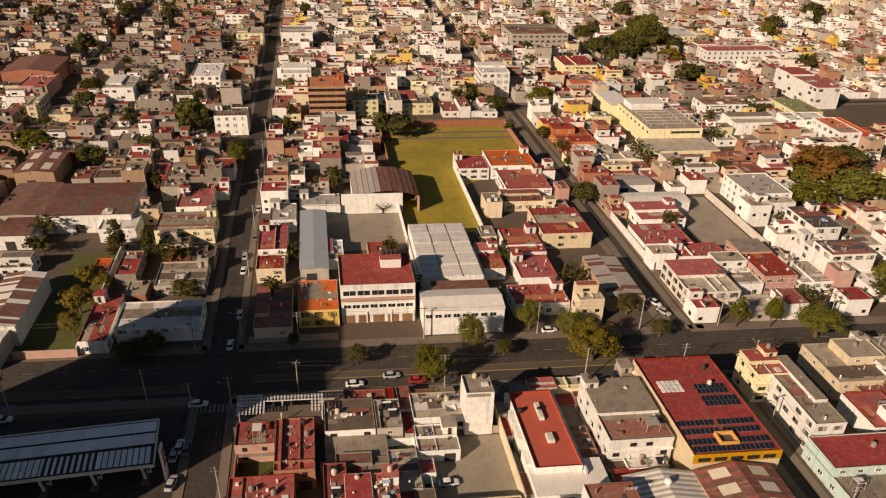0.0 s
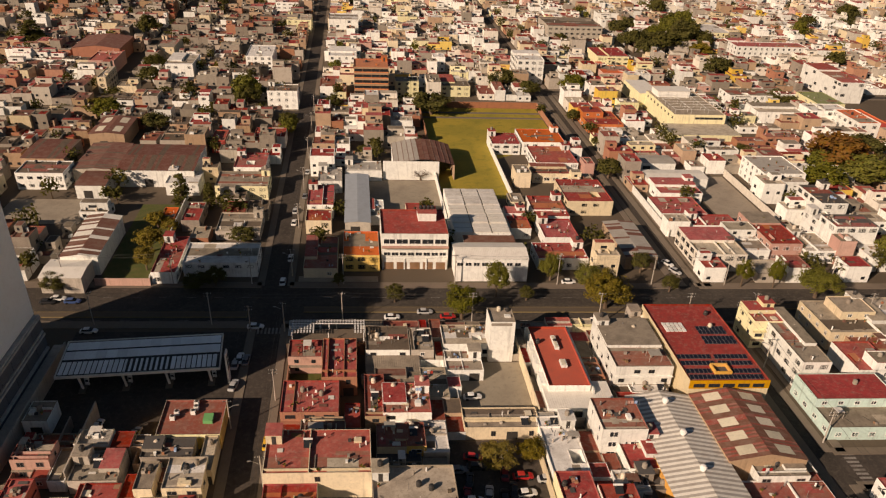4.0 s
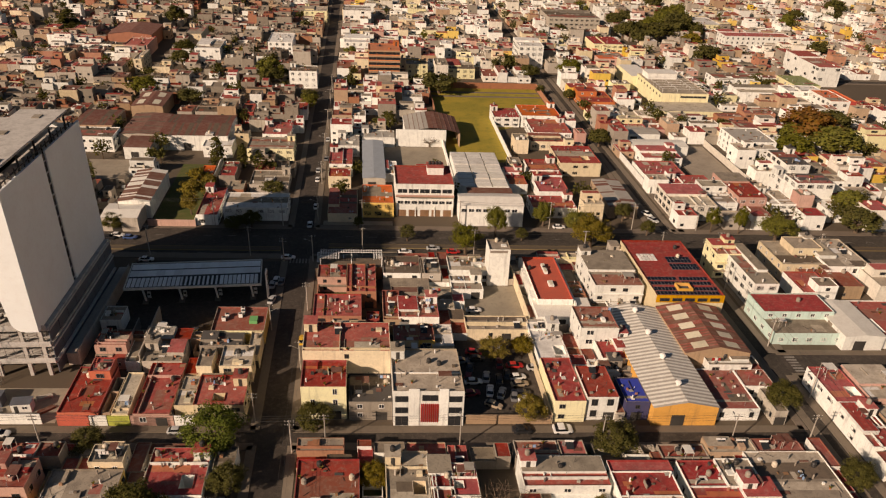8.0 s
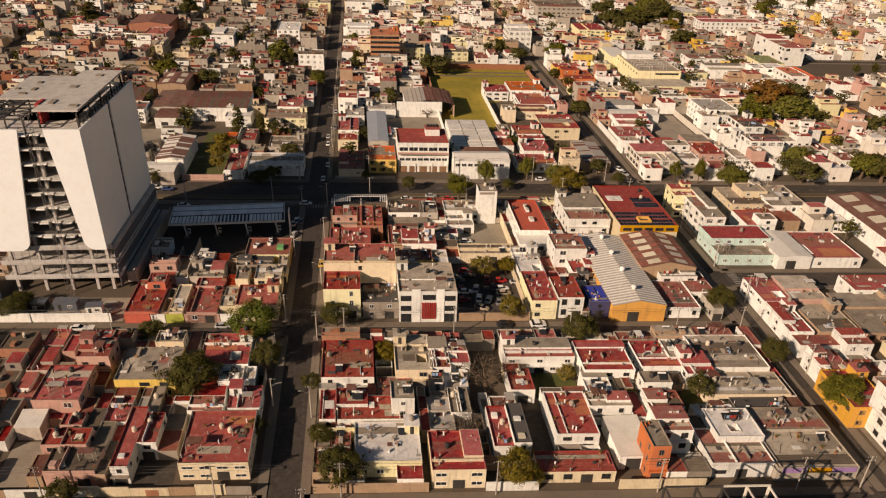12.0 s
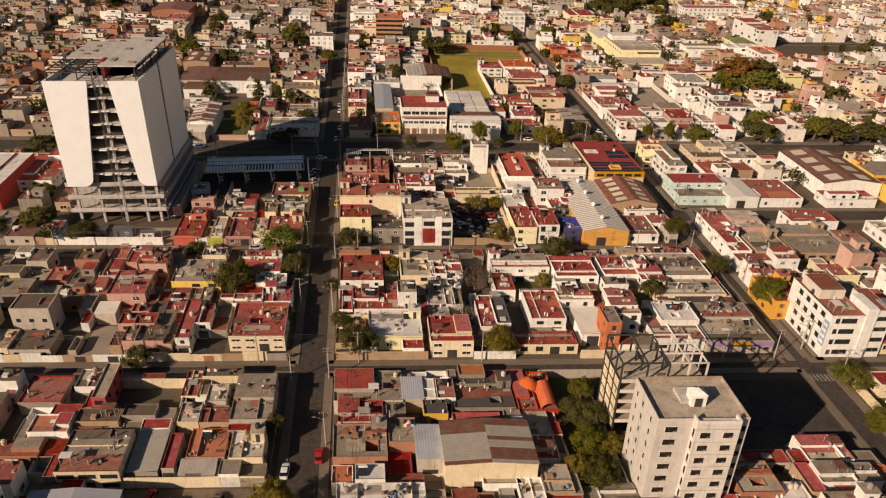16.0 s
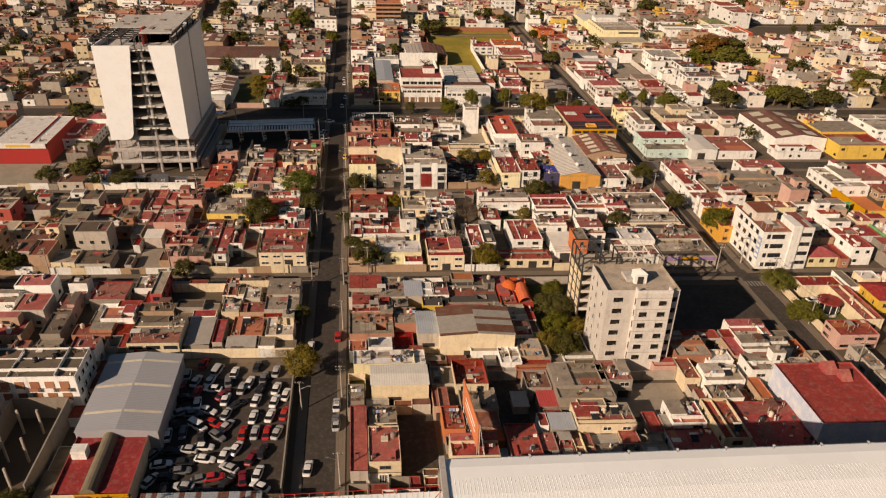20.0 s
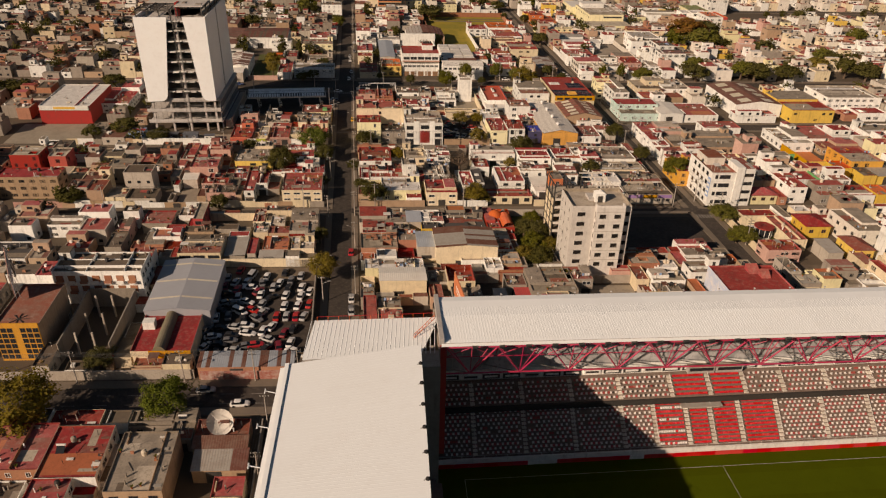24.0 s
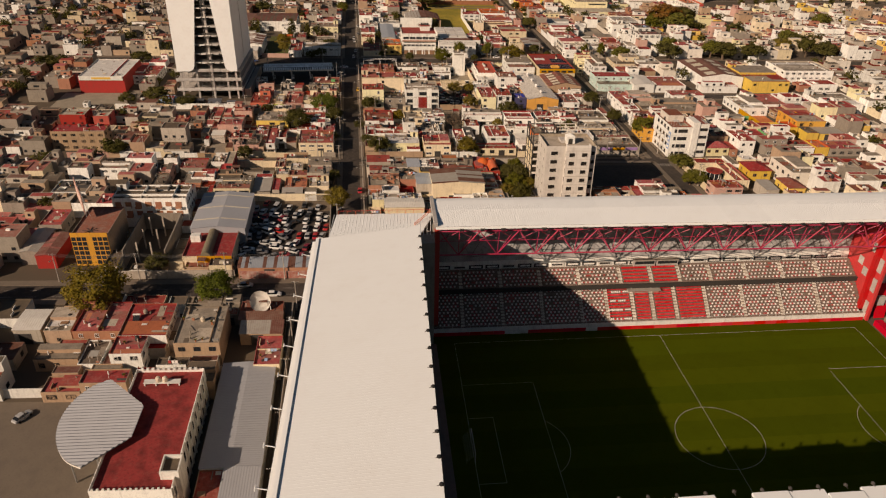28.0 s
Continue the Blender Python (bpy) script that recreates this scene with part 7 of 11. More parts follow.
for i in range(16):
    x = TX0 - 1.3 + i * 1.95
    for z0, z1 in ((4.7, 8.6), (9.4, 13.0)):
        g.tube((x, TY0 + 1.45, z0), (x, TY0 + 1.45, z1), 0.06, 0.06, "steel", 4)
for z in (6.6, 11.4):
    g.tube((TX0 - 1.4, TY0 + 1.45, z), (TX1 + 0.9, TY0 + 1.45, z), 0.05, 0.05, "steel", 4)
tpart("scaffold", g, "thin grey scaffold tubes")
# hoist mast
g = Geo()
for dx in (0, 1.6):
    for dy in (0, 1.2):
        g.tube((-97.6 + dx, TY0 - 0.9 + dy, 0), (-97.6 + dx, TY0 - 0.9 + dy, 52), 0.06, 0.06, "steel", 4)
for i in range(26):
    z = i * 2.0
    a, b = (-97.6, -96.0) if i % 2 else (-96.0, -97.6)
    g.tube((a, TY0 - 0.9, z), (b, TY0 - 0.9, z + 2), 0.04, 0.04, "steel", 4)
    g.tube((-96.0, TY0 - 0.9, z), (-96.0, TY0 + 0.3, z + 2), 0.04, 0.04, "steel", 4)
tpart("hoist_mast", g, "grey lattice hoist mast")
# roof level
for x0, y0, x1, y1, z in ((-111, 92, -98, 113, 50.4), (-97.5, 80, -86.5, 117, 51.0)):
    g = Geo()
    g.box(x0, y0, z - 0.5, x1, y1, z, "slab_grey")
    for _ in range(4):
        a, b = rnd.uniform(x0 + 1, x1 - 3), rnd.uniform(y0 + 1, y1 - 5)
        g.box(a, b, z, a + rnd.uniform(1, 2.4), b + rnd.uniform(1, 4), z + 0.25, "r_grey")
    tpart("roof_slab", g, "pale concrete roof slab with patches")
    for x in (x0 + 0.6, x1 - 1.0):
        for j in range(5):
            y = y0 + 0.6 + (y1 - y0 - 1.6) * j / 4
            g = Geo()
            g.box(x, y, 46, x + 0.35, y + 0.35, z - 0.5, "dark_metal")
            tpart("roof_post", g)
g = Geo()
for i in range(6):
    y = 76.5 + i * 2.9
    g.box(-112, y, 49.6, -98.5, y + 0.25, 49.95, "dark_metal")
for x in (-111.8, -107.5, -103, -98.8):
    g.box(x, 76.5, 49.95, x + 0.25, 91.2, 50.25, "dark_metal")
    for y in (76.6, 91):
        g.box(x, y, 46, x + 0.3, y + 0.3, 49.7, "dark_metal")
tpart("roof_frame", g, "dark steel frame on the roof")
g = Geo()
for i in range(18):
    y = 77 + i * 2.3
    g.box(-85.6, y, 47, -85.35, y + 0.2, 49.2, "dark_metal")
g.box(-85.6, 77, 48.4, -85.35, 117, 48.6, "dark_metal")
tpart("roof_rail", g, "dark steel rail posts along the roof edge")
g = Geo()
g.box(-98.3, 84, 46, -97.4, 88.5, 51.3, "w_red")
tpart("roof_screen", g, "red screen wall on the roof")

# ---- streets ----
road(-36.4, -86, -26.0, 900)
road(-600, 49.5, 84.2, 56.6)
road(93.0, 73.0, 600, 84.5)
road(-600, -7.6, 600, -1.6)
road(-700, 129.0, 800, 151.5, 3.0, "wide asphalt avenue in two carriageways")
road(84.2, -1.6, 93.0, 900)
road(86.5, -104, 96.0, -7.6)
road(-700, 296, -26, 305)
road(-26, 313, 84.2, 322)
road(84.2, 335, 800, 344)
road(-700, -104, -37, -92.0, 2.5)
# planted strip in the avenue, broken at the crossings
for a, b, m in ((-300, -37.5, 134.0), (-22.5, 78, 136.4), (104, 300, 138.0)):
    g = Geo()
    g.box(a, m, 0, b, m + 2.2, 0.2, "earth", False)
    g.box(a - 0.12, m - 0.16, 0, b + 0.12, m, 0.22, "yellow_paint", False)
    g.box(a - 0.12, m + 2.2, 0, b + 0.12, m + 2.36, 0.22, "yellow_paint", False)
    g.box(b, m, 0, b + 0.12, m + 2.2, 0.22, "yellow_paint", False)
    solid("median", g, "bare earth median strip with a worn kerb", "median", kind="structure")
# lane dashes and zebra crossings
for i in range(24):
    u = -200 + i * 6.8
    for v in (-100.2, -97.0):
        g = Geo()
        g.box(u, v, 0.0, u + 3.0, v + 0.13, 0.026, "worn_paint", False)
        solid("lane_line", g, "worn white lane dash", "lane line", kind="structure")
for v in (132.4, 143.6):
    for i in range(60):
        u = -160 + i * 7.5
        if not (-40 < u < -22 or 82 < u < 96):
            g = Geo()
            g.box(u, v, 0.0, u + 2.6, v + 0.12, 0.026, "worn_paint", False)
            solid("lane_line", g, "worn white lane dash", "lane line", kind="structure")
for u0, v0, nx, along in ((85.5, 68.5, 8, "u"), (94.5, 73.6, 9, "v"), (87.6, -10.8, 8, "u"), (84.8, 126.5, 8, "u"), (-35, 126.6, 8, "u")):
    for i in range(nx):
        g = Geo()
        if along == "u":
            g.box(u0 + i * 0.95, v0, 0, u0 + i * 0.95 + 0.5, v0 + 2.6, 0.028, "worn_paint", False)
        else:
            g.box(u0, v0 + i * 1.1, 0, u0 + 2.6, v0 + i * 1.1 + 0.55, 0.028, "worn_paint", False)
        solid("zebra_stripe", g, "worn white zebra stripe", "crossing stripe", kind="structure")

# ---- blocks west of the stadium, house by house ----
house(-97.5, -123.6, -86.3, -111.0, 5.3, "r_red", "w_brick", "S", dens=0.9, calm=True, head=True, tanks=1)
house(-86.2, -133.0, -79.0, -126.2, 5.6, "r_red", "w_white", "SE", calm=True, head=False, tanks=1)
house(-86.1, -126.1, -74.9, -112.3, 5.6, "r_red", "w_white", "SE", calm=True, head=False)
house(-72.2, -130.5, -61.7, -115.3, 6.5, "r_grey", "w_tan", "S", dens=1.0, frame_mat="dark_metal", head=False, tanks=1)
house(-59.4, -113.7, -48.7, -108.9, 3.6, "r_rust", "w_tan", "S", tanks=0, head=False)
shed(-59.2, -117.5, -48.5, -114.4, 3.8, "sheet_rust", "w_tan", ridge=0.0, along="u")
shed(-58.4, -122.9, -48.1, -117.6, 3.4, "sheet_grey", "w_tan", ridge=0.0, along="u", patch="sheet_rust")
house(-53.4, -136.4, -47.6, -125.6, 4.6, "r_red", "w_cream", "S", calm=True, head=False, tanks=0)
shed(-112.5, -121.2, -106.0, -112.5, 4.2, "sheet_white", "w_concrete", ridge=0.3, along="u")
house(-105.0, -121.7, -98.7, -112.4, 4.2, "r_beige", "w_tan", "S", head=False, tanks=1)
shed(-120.4, -85.2, -114.9, -71.3, 4.2, "sheet_rust", "w_red", ridge=0.4, along="v", patch="r_rust")
shed(-125.7, -82.9, -120.5, -68.8, 4.2, "sheet_grey", "w_grey", ridge=0.5, along="v")
house(-126.4, -66.0, -119.6, -55.1, 4.2, "r_red", "w_grey", "SE", head=False, calm=True)
house(-129.8, -44.8, -118.6, -34.7, 5.5, "r_dark", "w_white", "SE", tanks=3)
house(-147.5, 6.1, -126.8, 14.5, 8.0, "r_red", "w_tan", "SE", dens=1.0, tanks=3, head=False, label="tan three-storey apartment house with a red roof", calm=True)
house(-150.7, 26.0, -140.4, 35.2, 8.0, "r_beige", "w_red", "SE", head=False)
house(-137.7, 27.3, -131.4, 36.1, 7.0, "r_beige", "w_red", "SE", head=False)
house(-120.9, -22.2, -111.0, -17.0, 4.5, "r_grey", "w_white", "SE")
house(-139.7, 96.6, -127.7, 114.9, 4.5, "r_red", "w_white", "SE", dens=0.9, head=False)
house(-118.8, 61.6, -112.4, 67.4, 3.6, "r_red", "w_blue", "S", head=False, tanks=0)
house(-133.5, 63.8, -128.2, 73.6, 3.8, "r_grey", "w_grey", "S", head=False)
house(-121.1, 80.6, -116.0, 91.5, 3.6, "r_rust", "w_tan", "S", head=False, tanks=0)
yard(-112.3, 57.6, -78.0, 69.0, "yard", "pale concrete construction yard before the tower")


def site_hut(u, v, w, d, h, m, turn=0.0):
    """A flat-roofed site cabin with a door and a window, on skids."""
    hut = thing("site_hut", u, v, 0.03, "low dark site cabin with a flat sheet roof", "cabin", turn=turn)
    g = Geo()
    shell(g, w, d, h, m, 0.1, 0.06)
    part("wall", g, hut)
    g = Geo()
    g.box(-0.15, -0.15, h, w + 0.15, d + 0.15, h + 0.08, "sheet_shade")
    part("roof", g, hut)
    part("door", door_mesh(0.9, 2.0, "dark_metal"), hut, "", (w * 0.25, -0.004, 0))
    part("window", window_mesh(1.2, 0.8), hut, "", (w * 0.7, -0.004, 1.0))


site_hut(-108, 62.0, 9.0, 3.0, 2.6, "dark_metal")
site_hut(-97, 62.5, 6.0, 2.6, 2.6, "sheet_shade")
site_hut(-88, 60.5, 4.0, 2.5, 2.4, "w_white", 0.1)
for i, (u, v, m) in enumerate(((-104, 59.5, "sheet_rust"), (-93.5, 60.0, "steel"), (-84.5, 64.5, "w_concrete"), (-99.5, 66.5, "w_brick"), (-82, 60, "sheet_rust"))):
    g = Geo()
    for k in range(7):
        g.box(0.1 * (k % 2), k % 3 * 0.5, 0.16 * (k // 3), 3.4 - 0.2 * (k % 2), k % 3 * 0.5 + 0.42, 0.16 * (k // 3) + 0.15, m)
    solid("material_stack", g, "stack of building material in the construction yard", "stack", u=u, v=v, z=0.03, turn=0.2 * i)

# ---- trees, street by street ----
tree(2.2, 141.4, 5, 2.2, "leaf_dark")
tree(19.8, 133.3, 9, 4, "leaf_green")
tree(30.9, 144.2, 10, 3, "leaf_green")
tree(39.2, 142.4, 4, 2, "leaf_dark")
tree(48.5, 153.0, 8, 3, "leaf_green")
tree(60.4, 138.3, 9, 5.5, "leaf_yellow")
tree(58.0, 148.3, 7, 3.5, "leaf_green")
tree(77.1, 157.6, 6, 2.8, "leaf_dark")
tree(81.9, 146.9, 5, 2.2, "leaf_dark")
tree(104.5, 149.6, 8, 2, "leaf_green")
tree(113.7, 148.8, 9, 1.9, "leaf_green")
tree(123.8, 143.9, 8, 5, "leaf_green")
tree(159.4, 163.2, 9, 4.5, "leaf_green")
tree(-42.6, 49.6, 9, 5.2, "leaf_fresh")
tree(-22.3, 55.2, 6, 3.5, "leaf_dark")
tree(-68.4, 49.8, 4.5, 3, "leaf_dark")
tree(24.5, 58.1, 6, 3, "leaf_yellow")
tree(40.5, 49.0, 6, 4, "leaf_dark")
tree(82.6, 61.3, 7, 3.5, "leaf_dark")
tree(-38.1, 37.6, 7, 3, "leaf_dark")
tree(-54.0, 29.5, 8, 5, "leaf_dark")
tree(-27.3, 29.6, 4, 2, "leaf_dark")
tree(-20.5, 1.3, 7, 4, "leaf_dark")
tree(-24.3, 12.3, 4, 2.5, "leaf_dark")
tree(-10.3, 39.6, 5, 2.5, "leaf_yellow")
tree(13.0, 29.1, 7, 5, "leaf_green", "bare")
tree(6.8, 12.6, 5, 4, "leaf_green", "bare")
tree(14.7, 0.7, 7, 3.5, "leaf_yellow")
tree(32.4, 32.0, 4, 2, "leaf_yellow")
tree(62.2, 26.1, 5, 3, "leaf_dark")
tree(86.1, 38.6, 6, 3, "leaf_dark")
tree(93.1, 21.2, 8, 4.5, "leaf_green")
tree(-38.1, 15.0, 4, 2, "leaf_dark")
tree(19.4, 79.5, 6, 3, "leaf_yellow")
tree(27.3, 81.8, 5, 2.4, "leaf_yellow")
tree(17.6, 0.6, 4, 2, "leaf_yellow")
tree(45.7, 24.7, 3, 1.5, "leaf_yellow")
tree(-35.8, -49.4, 8, 3.5, "leaf_yellow")
tree(-37.4, -27.2, 5, 2.2, "leaf_dark")
tree(26.3, -24.3, 6, 3, "leaf_dark")
tree(27.3, -33.8, 6, 3.4, "leaf_green")
tree(27.5, -42.4, 6, 3.2, "leaf_dark")
tree(30.4, -16.4, 5, 2.6, "leaf_green")
tree(31.9, -33.9, 5, 2.4, "leaf_yellow")
tree(29.9, -26.6, 6, 3, "leaf_dark")
tree(23.2, -39.5, 5, 2, "leaf_yellow")
tree(95.1, -13.3, 5, 4, "leaf_green")
tree(95.3, -28.0, 5, 3.6, "leaf_green")
tree(-72.1, -3.8, 5, 3, "leaf_dark")
tree(108.1, -14.3, 3, 1.6, "leaf_green")
tree(-96.5, -106.9, 11, 7, "leaf_yellow")
tree(-66.9, -103.8, 8, 4.6, "leaf_fresh")
tree(-86.2, -87.4, 5, 3, "leaf_dark")
tree(-67.9, 203.6, 9, 2.4, "leaf_dark", "cypress")
tree(-57.8, 199.5, 8, 1.8, "leaf_dark", "cypress")
tree(-70.3, 169.2, 7, 3.6, "leaf_yellow")
tree(-72.0, 184.9, 5, 3, "leaf_yellow")
tree(-44.0, 176.1, 4, 3.5, "leaf_dark")
tree(-69.2, 158.3, 7, 2.6, "leaf_yellow")
tree(-67.2, 181.3, 4, 2.5, "leaf_yellow")
tree(-90.7, 146.9, 5, 3.5, "leaf_dark")
tree(-53.1, 148.2, 4, 3, "leaf_dark")
tree(-48.0, 149.6, 5, 3, "leaf_dark")
tree(-13.4, 149.5, 4, 1.5, "leaf_dark")
tree(186.8, 238.7, 13, 11, "leaf_russet")
tree(189.3, 222.8, 11, 9, "leaf_green")
tree(169.1, 218.5, 9, 7, "leaf_green")
tree(201.8, 247.6, 11, 8, "leaf_dark")
tree(146.0, 224.6, 6, 1.6, "leaf_dark", "cypress")
tree(27.9, 301.7, 9, 8, "leaf_dark")
tree(70.9, 349.1, 8, 6, "leaf_dark")
tree(80.7, 332.6, 7, 5, "leaf_dark")
tree(105.2, 341.2, 8, 6, "leaf_green")
tree(-58.0, 307.6, 9, 5.5, "leaf_dark")
tree(-36.6, 275.4, 7, 4, "leaf_dark")
tree(89.6, 228.7, 7, 4.5, "leaf_dark")
tree(93.3, 294.2, 5, 3, "leaf_dark")
tree(95.3, 260.0, 5, 3, "leaf_dark")
tree(-94.3, 276.9, 6, 4, "leaf_dark")
tree(186.2, 425.5, 12, 9, "leaf_dark")
tree(207.0, 441.0, 15, 9, "leaf_dark")
tree(175.8, 431.6, 10, 7, "leaf_dark")
tree(167.1, 438.0, 9, 6, "leaf_dark")
tree(204.4, 413.5, 9, 6, "leaf_yellow")
tree(201.9, 377.3, 9, 6, "leaf_dark")
tree(216.6, 488.7, 12, 8, "leaf_dark")
tree(325.1, 506.9, 9, 6, "leaf_dark")
tree(369.1, 529.6, 9, 6, "leaf_dark")
tree(124.4, 442.0, 7, 4, "leaf_dark")
tree(-197.3, 417.7, 12, 6, "leaf_dark", "cypress")
tree(-123.8, 297.2, 6, 4, "leaf_yellow")
tree(-76.3, 288.0, 5, 3, "leaf_dark")
tree(16.3, 224.7, 4, 3, "leaf_green", "bare")
tree(157.1, 224.8, 6, 3, "leaf_green")
tree(154.1, 252.4, 5, 3, "leaf_dark")
tree(-121.4, 0.9, 6, 4, "leaf_dark")
tree(-121.9, 69.1, 6, 5, "leaf_dark")
tree(-133.7, 63.5, 5, 3.5, "leaf_dark")
tree(-105.6, 63.6, 4, 3, "leaf_dark")
tree(97.8, -9.6, 4, 3, "leaf_dark")
tree(93.3, -28.2, 4, 3, "leaf_green")
tree(93.4, 22.6, 6, 4, "leaf_green")
tree(-106.6, 60.1, 5, 3.5, "leaf_dark")
tree(-118.6, 100.7, 6, 3, "leaf_dark")
tree(-144.7, 135.1, 6, 5, "leaf_dark")
tree(-128.5, 90.3, 5, 4, "leaf_dark")
tree(164.2, 167.8, 7, 4.5, "leaf_dark")
tree(187.7, 150.8, 9, 7, "leaf_dark")
tree(155.5, 150.6, 8, 6, "leaf_dark")
tree(189.4, 156.6, 8, 7, "leaf_dark")
tree(205.7, 151.5, 8, 7, "leaf_dark")
tree(231.1, 168.6, 8, 6, "leaf_yellow")
tree(253.7, 157.8, 8, 6, "leaf_dark")
tree(-189.7, 121.2, 7, 6, "leaf_dark")
# park and gardens in the distance
tree(168, 427, 13, 6, "leaf_dark")
tree(221, 532, 14, 6, "leaf_dark")
tree(218, 478, 15, 7, "leaf_green")
tree(200, 433, 15, 7, "leaf_dark")
tree(170, 414, 10, 6, "leaf_dark")
tree(171, 471, 10, 6, "leaf_dark")
tree(198, 455, 14, 7, "leaf_green")
tree(195, 372, 10, 6, "leaf_dark")
tree(181, 479, 10, 6, "leaf_dark")
tree(215, 433, 11, 6, "leaf_dark")
tree(186, 445, 12, 6, "leaf_green")
tree(208, 460, 13, 6, "leaf_dark")
tree(178, 440, 10, 5, "leaf_dark")
tree(370, 532, 13, 7, "leaf_dark")
tree(298, 469, 12, 5, "leaf_green")
tree(281, 398, 9, 5, "leaf_dark")
tree(203, 323, 6, 4, "leaf_dark")
tree(210, 319, 6, 4, "leaf_dark")
tree(-59, 314, 12, 6, "leaf_green")
tree(-135, 438, 13, 5, "leaf_dark")
tree(-113, 362, 9, 5, "leaf_dark")
tree(-110, 339, 9, 5, "leaf_dark")
tree(-117, 288, 8, 6, "leaf_green")
tree(-92, 274, 7, 5, "leaf_dark")
tree(-44, 369, 6, 4, "leaf_dark")
tree(-36.8, 278, 7, 3.5, "leaf_dark")
tree(-36.6, 270, 7, 3.5, "leaf_green")
tree(-183, 526, 12, 6, "leaf_dark")
tree(-102, 526, 12, 4, "leaf_dark")
tree(-131, 536, 12, 6, "leaf_dark")
tree(-18, 372, 6, 4, "leaf_green")
tree(-18, 304, 7, 3.5, "leaf_dark")
tree(-10, 547, 10, 4, "leaf_dark")
tree(161, 162, 8, 4.5, "leaf_dark")
tree(182, 155, 9, 4.9, "leaf_green")
tree(217, 200, 10, 5.3, "leaf_dark")
tree(217, 169, 8, 5.7, "leaf_dark")
tree(245, 187, 9, 4.5, "leaf_green")
tree(242, 158, 10, 4.9, "leaf_dark")
tree(250, 152, 8, 5.3, "leaf_dark")
tree(178, 234, 9, 5.7, "leaf_green")
tree(289, 292, 10, 4.5, "leaf_dark")
tree(248, 179, 8, 4.9, "leaf_dark")
tree(298, 239, 9, 5.3, "leaf_green")

# ---- houses east of the second long street ----
house(172.0, 85.0, 191.8, 113.1, 6.0, "r_red", "w_yellow", "SW", dens=0.3, tanks=1)
house(195.5, 98.1, 222.0, 117.8, 8.0, "r_beige", "w_white", "SW", dens=0.9)
house(161.6, 24.0, 174.4, 40.0, 6.2, "r_rust", "w_ochre", "SW", dens=0.9, par=0.8, calm=True, head=False, bits=2, tanks=0, label="ochre two-storey school building with a rusty roof")
yard(149.8, 29.8, 161.4, 50.0, "w_orange", "orange-painted school court")
wall_run(149.0, 31.2, 149.0, 50.0, 3.4, "w_ochre", "tall ochre school wall")
wall_run(149.2, 30.0, 161.4, 30.0, 3.6, "w_yellow", "tall yellow school wall")
house(155.2, 22.0, 161.4, 29.6, 4.2, "r_orange", "w_yellow", "SW", dens=0.3, calm=True, head=False, bits=0, tanks=0)
house(161.8, 15.6, 167.0, 23.7, 4.0, "r_brown", "w_yellow", "SW", dens=0.3, calm=True, head=False, bits=0, tanks=0)
shed(167.4, 16.4, 178.6, 23.8, 3.4, "sheet_grey", "w_yellow", ridge=0.0, along="u")
house(156.6, -0.6, 162.0, 8.0, 3.8, "r_orange", "w_yellow", "SW", dens=0.3, calm=True, head=False, bits=0, tanks=0)
house(162.4, -1.0, 176.0, 8.4, 3.4, "r_red", "w_grey", "S", calm=True, head=False)
hip_house(110.8, -0.4, 120.6, 6.4, 3.6, 1.5, "r_red", "w_lemon", "pale yellow house under a hipped red roof")
house(135.2, -1.3, 145.8, 7.4, 4.0, "r_red", "w_grey", "S")
house(143.5, -0.7, 155.8, 8.2, 3.6, "r_red", "w_white", "S", calm=True, head=False)
house(145.2, 8.4, 152.1, 16.0, 5.6, "r_rust", "w_white", "SW", head=False, tanks=0)
house(149.5, 49.3, 162.2, 67.4, 4.0, "r_beige", "w_white", "SW", dens=0.9)
house(158.3, 54.3, 173.8, 70.2, 4.0, "r_red", "w_white", "SW")
house(175.1, 58.8, 188.7, 71.7, 4.0, "r_red", "w_white", "SW")
house(163.5, 45.5, 180.5, 56.0, 3.2, "r_rust", "w_tan", "SW")
house(122.4, 64.6, 138.4, 72.8, 5.0, "r_red", "w_white", "SW")
shed(149.7, 93.2, 171.4, 125.7, 6.0, "sheet_rust", "w_white", ridge=1.6, along="v", lights=4)
house(147.0, 85.0, 165.1, 92.8, 3.4, "r_red", "w_white", "SW", tanks=0, head=False)
house(205.1, 87.4, 218.8, 99.2, 4.0, "r_red", "w_white", "SW")
house(191.4, 53.4, 210.7, 71.8, 4.4, "r_white", "w_white", "SW")
# ---- lots behind the stadium ----
house(-24.8, -82.7, -21.4, -64.1, 4.8, "r_red", "w_concrete", "SW", head=False, bits=1, calm=True)
house(-21.2, -81.2, -15.0, -71.3, 5.6, "r_red", "w_cream", "SW", head=False, bits=2, dens=1.0, calm=True)
house(-21.0, -68.8, -15.1, -63.5, 4.0, "r_grey", "w_cream", "S", tanks=2, head=False)
house(-5.6, -71.0, -1.1, -63.9, 4.0, "r_red", "w_orange", "S", head=False, tanks=0)
house(2.1, -73.8, 6.6, -69.7, 3.2, "r_orange", "w_orange", "S", head=False, tanks=0)
house(6.9, -79.5, 13.4, -69.6, 4.0, "r_red", "w_grey", "S", calm=True, head=False, bits=2, tanks=0)
house(13.8, -79.0, 20.2, -71.6, 3.0, "r_red", "w_grey", "S", head=False, tanks=0)
shed(16.8, -71.4, 21.8, -66.9, 3.8, "sheet_blue", "w_grey", ridge=0.0, along="u")
# dark ground stands in for the deep shade between these walls
yard(7.2, -69.4, 14.0, -51.0, "asphalt", "yard crowded between houses, dark asphalt standing in for shade")
